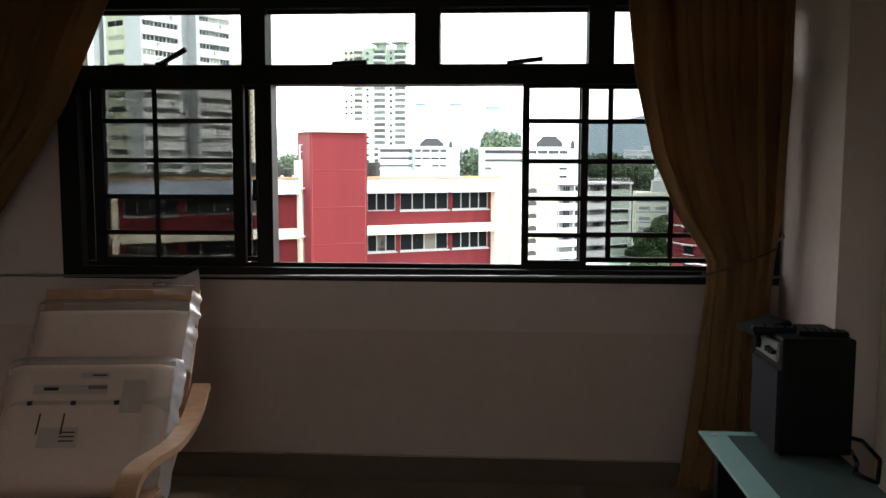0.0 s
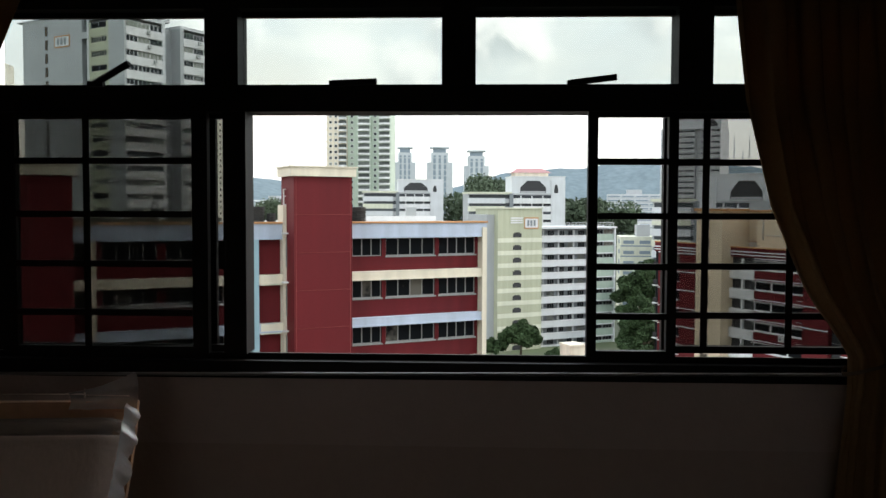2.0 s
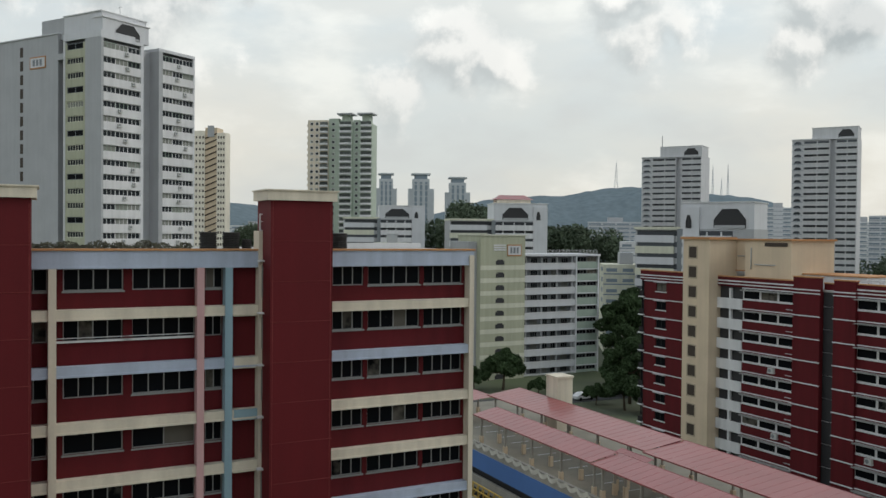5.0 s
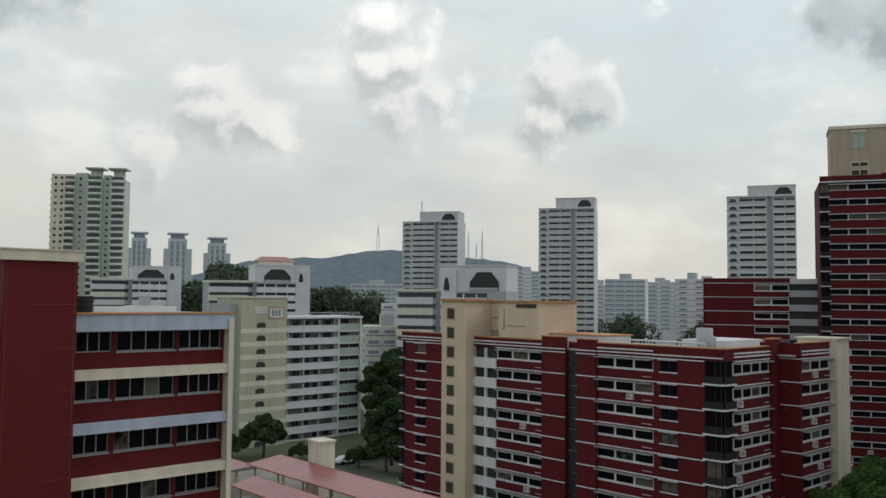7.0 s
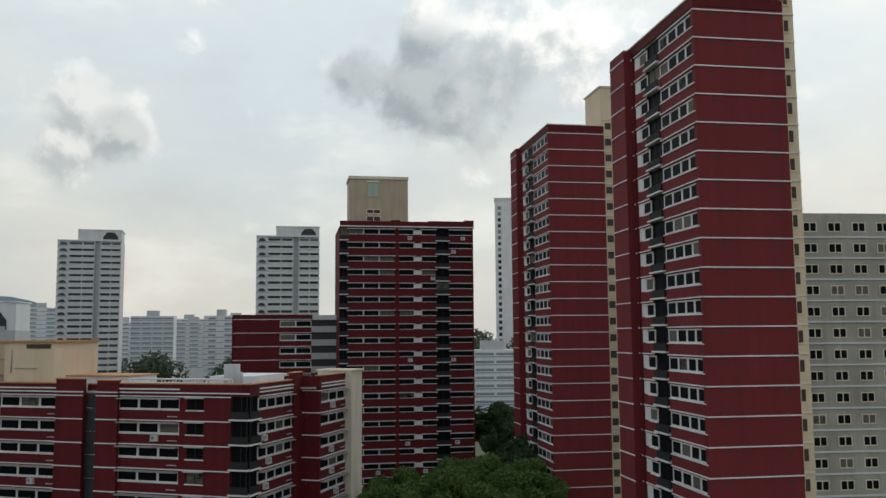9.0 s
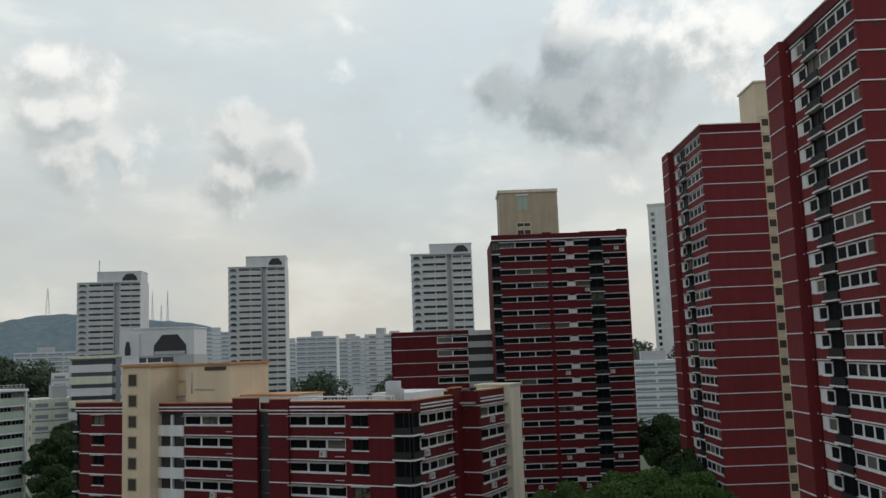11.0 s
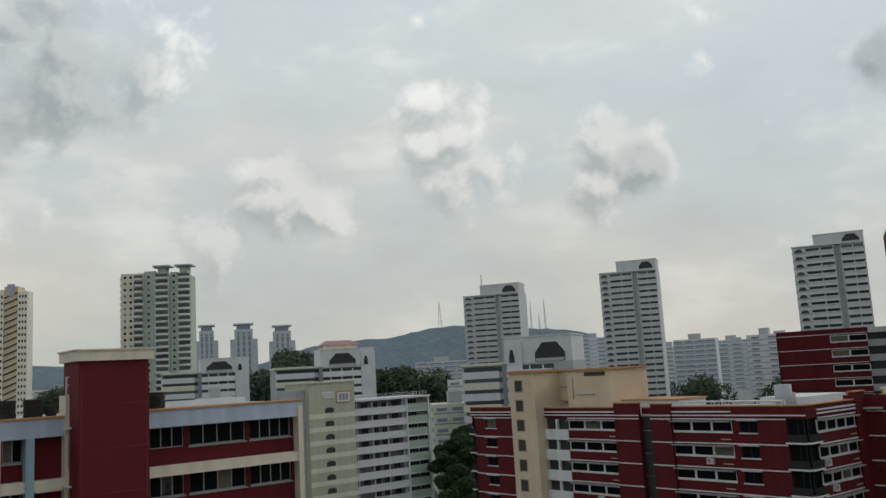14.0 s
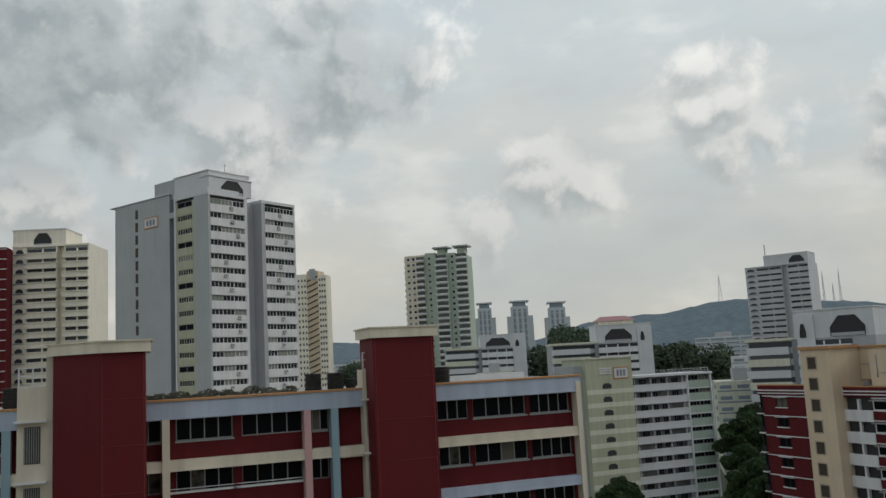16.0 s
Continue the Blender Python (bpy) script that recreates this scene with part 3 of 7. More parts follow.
# ---- curtains ----
def curtain(name, left, right, zs, folds, y, label, tie_z=None, phase=0.0):
    """A gathered curtain between two edge lines given at the heights zs, pleated, drawn in at its tie."""
    c = new(name)
    cx = (left[0] + right[0]) / 2
    c.matrix_world = pose(cx, y, zs[-1])
    n, rows = 150, 70
    vs, fs = [], []
    zz = np.linspace(zs[0], zs[-1], rows)
    for zv in zz:
        a = float(np.interp(zv, zs[::-1], left[::-1]))
        d = float(np.interp(zv, zs[::-1], right[::-1]))
        width = d - a
        for i in range(n):
            u = i / (n - 1)
            amp = (0.045 if tie_z is None or zv > tie_z else 0.045 - 0.025 * min(1, (tie_z - zv) * 4)) * min(1.0, 0.45 + width)
            wob = 0.6 * noise.noise((u * 4, zv * 0.9, phase))
            yy = amp * math.sin(u * folds * 2 * math.pi + wob * 2.2 + phase) + 0.35 * amp * math.sin(u * folds * 5.3 + 3 * zv) + 0.02 * noise.noise((u * 9, zv * 3, 2))
            xx = a + width * u + 0.012 * math.sin(u * folds * 4 * math.pi + zv)
            vs.append((xx - cx, yy, zv - zs[-1]))
    for j in range(rows - 1):
        for i in range(n - 1):
            q = j * n + i
            fs.append((q, q + n, q + n + 1, q + 1))
    me = bpy.data.meshes.new("cloth")
    me.from_pydata(vs, [], fs)
    me.materials.append(M_CURTAIN)
    for p in me.polygons:
        p.use_smooth = True
    ob = put("cloth", me, c)
    md = ob.modifiers.new("thick", "SOLIDIFY")
    md.thickness = 0.003
    if tie_z is not None:
        a = float(np.interp(tie_z, zs[::-1], left[::-1]))
        d = float(np.interp(tie_z, zs[::-1], right[::-1]))
        bm = bmesh.new()
        ring = []
        for k in range(24):
            t = k * 2 * math.pi / 24
            px, py = (a + d) / 2 + ((d - a) / 2 + 0.02) * math.cos(t) - cx, 0.075 * math.sin(t)
            tilt = 0.06 * math.cos(t)
            ring.append([bm.verts.new((px, py, tie_z - zs[-1] + tilt + q)) for q in (-0.006, 0.006)])
        for k in range(24):
            p, q = ring[k], ring[(k + 1) % 24]
            bm.faces.new((p[0], q[0], q[1], p[1])).smooth = True
        part("tie_back", bm, M_TIE, c)
        bm = bmesh.new()
        add_cyl(bm, (d - cx + 0.01, 0.02, tie_z - zs[-1] + 0.07), (RX1 - cx - 0.005, 0.10, tie_z - zs[-1] + 0.09), 0.006, n=6)
        part("tie_hook", bm, M_SILVER, c)
    tagged(c, label, "curtain", "curtains")


curtain("curtain", [1.13, 1.155, 1.19, 1.26, 1.37, 1.50, 1.50, 1.46, 1.40], [1.80, 1.80, 1.80, 1.79, 1.78, 1.76, 1.75, 1.74, 1.74],
        [2.42, 2.10, 1.75, 1.45, 1.20, 1.02, 0.90, 0.5, 0.05], 6, -0.15, "mustard brown curtain gathered by a tie-back", 1.02)
curtain("curtain", [-2.10, -2.10, -2.12, -2.15, -2.18, -2.2, -2.2], [-0.86, -1.0, -1.22, -1.58, -1.86, -1.93, -1.90],
        [2.42, 2.10, 1.65, 1.13, 0.9, 0.75, 0.05], 8, -0.15, "mustard brown curtain swept aside and tied", 0.85, 1.7)
rail = new("curtain_rail")
rail.matrix_world = pose(-0.1, -0.15, 2.44)
bm = bmesh.new()
add_cyl(bm, (-2.2, 0, 0), (1.92, 0, 0), 0.014, n=10)
part("rod", bm, M_ALU, rail)
for x in (-2.0, -0.1, 1.8):
    bm = bmesh.new()
    add_box(bm, x - 0.01, x + 0.01, 0, 0.15, -0.01, 0.02)
    part("bracket", bm, M_ALU, rail)
tagged(rail, "dark curtain rail above the window", "curtain rail")


# ---- lounge chair with wrapped cushions ----
def strip(bm, pts, x0, x1, thick, mat=0):
    """A bent flat lath across x0..x1 along a line of (y, z) points."""
    n = len(pts)
    rows = []
    for i, (y, zv) in enumerate(pts):
        a = Vector(pts[max(i - 1, 0)])
        c = Vector(pts[min(i + 1, n - 1)])
        d = (c - a).normalized()
        nx, nz = -d.y * thick / 2, d.x * thick / 2
        rows.append([bm.verts.new(p) for p in ((x0, y + nx, zv + nz), (x1, y + nx, zv + nz), (x1, y - nx, zv - nz), (x0, y - nx, zv - nz))])
    for i in range(n - 1):
        p, q = rows[i], rows[i + 1]
        for k in range(4):
            f = bm.faces.new((p[k], p[(k + 1) % 4], q[(k + 1) % 4], q[k]))
            f.material_index = mat
    bm.faces.new(rows[0][::-1])
    bm.faces.new(rows[-1])


def smooth_line(pts, n=40):
    out = []
    m = len(pts)
    for k in range(n):
        u = k / (n - 1) * (m - 1)
        i = min(int(u), m - 2)
        t = u - i
        p0, p1, p2, p3 = (Vector(pts[min(max(j, 0), m - 1)]) for j in (i - 1, i, i + 1, i + 2))
        out.append(tuple(0.5 * (2 * p1 + (p2 - p0) * t + (2 * p0 - 5 * p1 + 4 * p2 - p3) * t * t + (3 * p1 - p0 - 3 * p2 + p3) * t ** 3)))
    return out


def pillow(bm, x0, x1, path, thick, seed, mat=0, crease=0.012):
    """A soft slab that follows a (y, z) path, with rounded edges and creases."""
    n, m = len(path), 22
    top, low = [], []
    for i, (y, zv) in enumerate(path):
        a, c = Vector(path[max(i - 1, 0)]), Vector(path[min(i + 1, n - 1)])
        d = (c - a).normalized()
        nx, nz = -d.y, d.x
        rt, rl = [], []
        for j in range(m):
            u = j / (m - 1)
            e = min(u, 1 - u) * 2
            f = min(i, n - 1 - i) / (n - 1) * 2
            puff = thick / 2 * (min(1, e * 5) ** 0.5) * (min(1, f * 9) ** 0.5)
            wr = crease * noise.noise((u * 7, i * 0.35, seed)) + crease * 0.6 * noise.noise((u * 19, i * 0.9, seed + 4))
            x = x0 + (x1 - x0) * u
            rt.append(bm.verts.new((x, y + nx * (puff + wr), zv + nz * (puff + wr))))
            rl.append(bm.verts.new((x, y - nx * (puff + 0.001), zv - nz * (puff + 0.001))))
        top.append(rt)
        low.append(rl)
    for i in range(n - 1):
        for j in range(m - 1):
            f = bm.faces.new((top[i][j], top[i][j + 1], top[i + 1][j + 1], top[i + 1][j]))
            f.material_index, f.smooth = mat, True
            f = bm.faces.new((low[i][j + 1], low[i][j], low[i + 1][j], low[i + 1][j + 1]))
            f.material_index, f.smooth = mat, True


def lounge_chair():
    ch = new("lounge_chair")
    cx = -0.78
    ch.matrix_world = pose(cx, -0.9, 0, 0, 0, 6)
    back = smooth_line([(0.455, 0.915), (0.40, 0.79), (0.26, 0.60), (0.05, 0.40), (-0.15, 0.33), (-0.40, 0.36), (-0.62, 0.42)])
    for s in (-1, 1):
        bm = bmesh.new()
        x = s * 0.265
        strip(bm, back, x - 0.03, x + 0.03, 0.022)
        part("side_lath", bm, M_WOODC, ch)
        bm = bmesh.new()
        x = s * 0.335
        strip(bm, smooth_line([(0.38, 0.0), (0.05, 0.012), (-0.35, 0.012), (-0.56, 0.05), (-0.66, 0.25), (-0.66, 0.46), (-0.61, 0.525), (-0.48, 0.535), (-0.15, 0.485), (0.10, 0.50), (0.24, 0.56), (0.27, 0.575)], 60), x - 0.032, x + 0.032, 0.024)
        part("armrest_leg", bm, M_WOODC, ch, "bent birch armrest and leg")
    for y, zv in ((0.445, 0.895), (0.30, 0.65), (-0.15, 0.31), (-0.58, 0.40)):
        bm = bmesh.new()
        add_box(bm, -0.29, 0.29, y - 0.012, y + 0.012, zv - 0.022, zv + 0.022)
        part("cross_rail", bm, M_WOODC, ch)
    tagged(ch, "bentwood birch lounge chair with plastic-wrapped cushions on it", "chair")
    # cushions in their bags rest on the frame
    cu = new("wrapped_cushion")
    cu.matrix_world = pose(cx, -0.9, 0.3, 0, 0, 6)
    p1 = smooth_line([(0.355, 0.545), (0.30, 0.45), (0.18, 0.31), (0.05, 0.20)], 30)
    bm = bmesh.new()
    pillow(bm, -0.285, 0.275, p1, 0.085, 1.0)
    part("back_pad", bm, M_CUSHION, cu)
    p2 = smooth_line([(0.145, 0.378), (0.06, 0.27), (-0.05, 0.13), (-0.15, 0.0)], 30)
    bm = bmesh.new()
    pillow(bm, -0.30, 0.285, p2, 0.10, 5.0)
    part("seat_pad", bm, M_CUSHION, cu)
    bm = bmesh.new()
    pillow(bm, -0.30, 0.30, smooth_line([(0.38, 0.575), (0.30, 0.465), (0.17, 0.32), (0.02, 0.22)], 34), 0.13, 9.0, crease=0.022)
    part("plastic_bag", bm, M_PLASTIC, cu, "clear creased plastic bag")
    bm = bmesh.new()
    pillow(bm, -0.315, 0.30, smooth_line([(0.16, 0.398), (0.065, 0.278), (-0.045, 0.138), (-0.165, -0.015)], 34), 0.145, 13.0, crease=0.02)
    part("plastic_bag", bm, M_PLASTIC, cu, "clear creased plastic bag")
    # loose crumpled edges down one side, a stiff seal and a curled corner at the top
    for k, line in enumerate((smooth_line([(0.40, 0.60), (0.31, 0.475), (0.20, 0.345)], 40), smooth_line([(0.15, 0.385), (0.06, 0.265), (-0.05, 0.125), (-0.14, 0.0)], 46))):
        bm = bmesh.new()
        rows = []
        for i, (y, zv) in enumerate(line):
            wide = 0.008 + 0.004 * noise.noise((i * 0.21, 2.0, 5 + k))
            rows.append([bm.verts.new((0.286 + wide * q + 0.004 * noise.noise((i * 0.5, q, 3 + k)), y - 0.035 + 0.010 * noise.noise((i * 0.6, q * 0.8, k)) + 0.014 * q, zv + 0.03 + 0.006 * noise.noise((i * 0.7, q, 8)) - 0.012 * q)) for q in range(4)])
        for p, q in zip(rows, rows[1:]):
            for j in range(3):
                bm.faces.new((p[j], p[j + 1], q[j + 1], q[j])).smooth = True
        part("bag_flap", bm, M_FLAP, cu, "loose crumpled edge of the bag")
    bm = bmesh.new()
    add_cyl(bm, (-0.20, 0.425, 0.642), (0.16, 0.425, 0.640), 0.0016, n=6)
    add_cyl(bm, (-0.20, 0.425, 0.636), (-0.20, 0.425, 0.655), 0.002, n=6)
    add_cyl(bm, (0.16, 0.425, 0.630), (0.16, 0.425, 0.656), 0.002, n=6)
    add_cyl(bm, (0.16, 0.425, 0.637), (0.28, 0.42, 0.635), 0.0014, n=6)
    part("bag_seal", bm, M_LABEL, cu, "pale welded seal of the bag")
    bm = bmesh.new()
    rows = []
    for i in range(13):
        u = i / 12
        h = 0.012 + 0.055 * u ** 1.6
        rows.append([bm.verts.new((0.12 + 0.18 * u, 0.415 + 0.02 * math.sin(3.1 * v) - 0.012 * noise.noise((u * 5, v * 3, 4)), 0.60 + (h + 0.035) * v)) for v in (0, 0.33, 0.66, 1.0)])
    for p, q in zip(rows, rows[1:]):
        for j in range(3):
            bm.faces.new((p[j], q[j], q[j + 1], p[j + 1])).smooth = True
    part("bag_corner", bm, M_FLAP, cu, "curled clear corner of the bag")
    # printed labels on the bag
    bm = bmesh.new()

    def on_pad(u, v, w, h, mat):
        """A small flat print on the sloping seat pad: u across, v along the slope."""
        d = Vector((0, -0.62, -0.785)).normalized()
        nrm = Vector((0, -0.785, 0.62)).normalized()
        o = Vector((u, 0.105, 0.33)) + d * v + nrm * (0.092 + 0.0015 * mat)
        vs = [bm.verts.new(o + Vector((a, 0, 0)) + d * c) for a, c in ((0, 0), (w, 0), (w, h), (0, h))]
        bm.faces.new(vs).material_index = mat
    on_pad(-0.17, 0.045, 0.25, 0.035, 0)
    on_pad(-0.02, 0.0, 0.10, 0.022, 0)
    on_pad(0.13, 0.03, 0.075, 0.12, 0)
    on_pad(-0.12, 0.20, 0.13, 0.07, 0)
    for k in range(9):
        on_pad(0.015 + k * 0.007, 0.05, 0.0045, 0.013, 1)
    on_pad(-0.135, 0.055, 0.05, 0.012, 1)
    on_pad(0.02, 0.008, 0.05, 0.006, 1)
    for k in range(3):
        on_pad(-0.18 + k * 0.145, 0.105, 0.018, 0.016, 1)
        on_pad(-0.05, 0.215 + k * 0.015, 0.05, 0.005, 1)
    on_pad(-0.13, 0.15, 0.006, 0.075, 1)
    on_pad(-0.05, 0.15, 0.006, 0.075, 1)
    part("label", bm, (M_LABEL, M_INK), cu, "pale paper labels with dark print bars")
    tagged(cu, "beige chair cushions still sealed in clear plastic", "cushion")


lounge_chair()


# ---- console, speaker and what lies on it ----
def console():
    c = new("tv_console")
    c.matrix_world = pose(1.33, -0.79, 0)
    bm = bmesh.new()
    add_box(bm, 0.0, 0.39, -1.6, 0.0, 0.490, 0.500)
    ob = part("glass_top", bm, M_FROST, c, "frosted green glass top")
    bv = ob.modifiers.new("edge", "BEVEL")
    bv.width, bv.segments = 0.003, 2
    bm = bmesh.new()
    add_box(bm, 0.10, 0.385, -1.5, -0.06, 0.474, 0.488)
    part("under_panel", bm, M_BLACK, c)
    # the top is opaque, so an added overlay shows the panel beneath
    bm = bmesh.new()
    add_box(bm, 0.085, 0.388, -1.52, -0.05, 0.5, 0.5012)
    part("inlay", bm, M_SEEN_PANEL, c, "dark overlay for the panel seen through the glass")
    for y in (-0.10, -1.45):
        bm = bmesh.new()
        add_box(bm, 0.04, 0.37, y - 0.02, y + 0.02, 0, 0.474)
        part("side_panel", bm, M_BLACK, c)
    bm = bmesh.new()
    add_box(bm, 0.05, 0.36, -1.42, -0.13, 0.20, 0.222)
    part("shelf", bm, M_BLACK, c)
    for y in (-0.045, -1.55):
        bm = bmesh.new()
        add_cyl(bm, (0.045, y, 0.5), (0.045, y, 0.503), 0.012, n=14)
        part("fixing_disc", bm, M_SILVER, c)
    tagged(c, "low black television console with frosted green glass top", "tv stand")


console()


def subwoofer():
    s = new("subwoofer")
    s.matrix_world = pose(1.505, -1.05, 0.5012)
    bm = bmesh.new()
    add_box(bm, 0.012, 0.235, 0, 0.27, 0.008, 0.375)
    ob = part("cabinet", bm, M_BLACK, s)
    bv = ob.modifiers.new("edge", "BEVEL")
    bv.width, bv.segments = 0.006, 3
    bm = bmesh.new()
    add_box(bm, 0.0, 0.012, 0.005, 0.265, 0.012, 0.275)
    part("front_grille", bm, M_GRILLE, s, "dark grey cloth grille")
    bm = bmesh.new()
    add_box(bm, 0.004, 0.012, 0.03, 0.24, 0.295, 0.355)
    part("control_panel", bm, M_SILVER, s, "silver control panel")
    for y, r in ((0.21, 0.022), (0.10, 0.010), (0.07, 0.010), (0.045, 0.008)):
        bm = bmesh.new()
        add_cyl(bm, (0.004, y, 0.325), (-0.012, y, 0.325), r, r * 0.9, n=16)
        part("knob", bm, M_BLACK, s)
    for x, y in ((0.03, 0.03), (0.2, 0.03), (0.03, 0.24), (0.2, 0.24)):
        bm = bmesh.new()
        add_cyl(bm, (x, y, 0), (x, y, 0.012), 0.012, n=10)
        part("foot", bm, M_BLACK, s)
    tagged(s, "black box subwoofer with silver control panel on the glass console", "loudspeaker")


subwoofer()


def remote(x, y, z, ang, w, l, tilt=0.0, label="black remote control lying on the loudspeaker"):
    r = new("remote_control")
    r.matrix_world = pose(x, y, z, 0, tilt, ang)
    bm = bmesh.new()
    add_box(bm, -w / 2, w / 2, -l / 2, l / 2, 0, 0.02)
    ob = part("case", bm, M_BLACK, r)
    bv = ob.modifiers.new("edge", "BEVEL")
    bv.width, bv.segments = 0.006, 3
    for i in range(3):
        for j in range(5):
            bm = bmesh.new()
            add_cyl(bm, ((i - 1) * w * 0.27, (j - 2) * l * 0.15, 0.02), ((i - 1) * w * 0.27, (j - 2) * l * 0.15, 0.0225), 0.004, n=8)
            part("button", bm, M_GRILLE, r)
    tagged(r, label, "remote control", "things on the loudspeaker")


remote(1.56, -0.93, 0.873, 78, 0.05, 0.20)
remote(1.66, -0.98, 0.873, 84, 0.055, 0.15)
bm = bmesh.new()
add_box(bm, -0.08, 0.05, -0.07, 0.07, 0, 0.022)
bmesh.ops.bevel(bm, geom=bm.edges[:], offset=0.005, segments=2, affect="EDGES")
tagged(put("router", mesh_of("router", bm, M_BLACK), None, pose(1.54, -0.83, 0.873, 0, -14, 10)), "small black set-top router tilted on the loudspeaker", "router")
bm = bmesh.new()
pts = [(1.76, -1.0, 0.51), (1.73, -1.12, 0.512), (1.69, -1.2, 0.508), (1.72, -1.28, 0.51), (1.76, -1.2, 0.55), (1.75, -1.1, 0.575), (1.76, -0.9, 0.53)]
for a, c in zip(pts, pts[1:]):
    add_cyl(bm, a, c, 0.006, n=8)
tagged(put("cable", mesh_of("cable", bm, M_BLACK)), "black power cable coiled on the glass top", "cable")

# ---- ground, hill ----
bm = bmesh.new()
add_prism(bm, [(4200 * math.cos(k * math.pi / 24), 4200 * math.sin(k * math.pi / 24)) for k in range(48)], GZ - 1.0, GZ)
tagged(put("ground", mesh_of("ground", bm, M_GROUND)), "patchy green and brown ground of the estate", "ground", kind="structure")


def ridge(name, x0, x1, y, tops, label):
    """A wooded ridge along x with the given crest heights, rounded fore and aft and roughened by tree crowns."""
    n, rows = 150, 22
    xs = np.linspace(x0, x1, n)
    crest = np.interp(xs, [a for a, _ in tops], [b for _, b in tops])
    vs, fs = [], []
    for j in range(rows):
        v = j / (rows - 1)
        for i in range(n):
            prof = math.sin(min(v * 1.25, 1) * math.pi / 2) ** 0.8
            rough = 2.2 * noise.noise((xs[i] * 0.03, v * 14, 0)) + 2.6 * noise.noise((xs[i] * 0.11, v * 40, 3))
            vs.append((xs[i], y - 520 * (1 - v), GZ - 6 + (crest[i] - GZ) * prof + rough * min(1, v * 3)))
    for j in range(rows - 1):
        for i in range(n - 1):
            a = j * n + i
            fs.append((a, a + 1, a + n + 1, a + n))
    me = bpy.data.meshes.new(name)
    me.from_pydata(vs, [], fs)
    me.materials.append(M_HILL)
    tagged(put(name, me), label, "hill", kind="structure")


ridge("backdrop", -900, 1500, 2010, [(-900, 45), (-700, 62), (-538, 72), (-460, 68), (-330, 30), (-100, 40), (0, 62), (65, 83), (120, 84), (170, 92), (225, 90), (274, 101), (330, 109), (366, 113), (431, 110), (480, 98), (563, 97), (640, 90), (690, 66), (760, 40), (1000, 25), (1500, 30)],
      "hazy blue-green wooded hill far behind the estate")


def mast(x, y, z0, z1, w):
    ob = new("radio_mast")
    ob.matrix_world = pose(x, y, z0)
    h = z1 - z0
    bm = bmesh.new()
    n = 9
    for i in range(n):
        a, b = i / n, (i + 1) / n
        ra, rb = w * (1 - a * 0.85), w * (1 - b * 0.85)
        for sx, sy in ((1, 1), (1, -1), (-1, 1), (-1, -1)):
            add_cyl(bm, (sx * ra, sy * ra, a * h), (sx * rb, sy * rb, b * h), 0.32, n=4)
        add_cyl(bm, (-ra, -ra, a * h), (rb, -rb, b * h), 0.22, n=4)
        add_cyl(bm, (ra, -ra, a * h), (-rb, -rb, b * h), 0.22, n=4)
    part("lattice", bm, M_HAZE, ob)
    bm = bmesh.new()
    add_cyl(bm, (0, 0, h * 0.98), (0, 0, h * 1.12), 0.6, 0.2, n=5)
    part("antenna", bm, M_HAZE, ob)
    tagged(ob, "thin grey lattice radio mast standing on the hill", "radio mast", "masts on the hill")


mast(364, 1996, 106, 165, 4.5)
mast(586, 1998, 92, 158, 2.2)
mast(606, 1998, 92, 130, 2.0)
mast(621, 1999, 90, 161, 2.2)

# ---- near red slab block with chimneys ----
UA = Vector((math.cos(radians(SITE)), math.sin(radians(SITE)), 0))
A0 = Vector((-4.544, 51.803, 0)) - 40 * UA          # the facade's far end; facade x = 40 + s


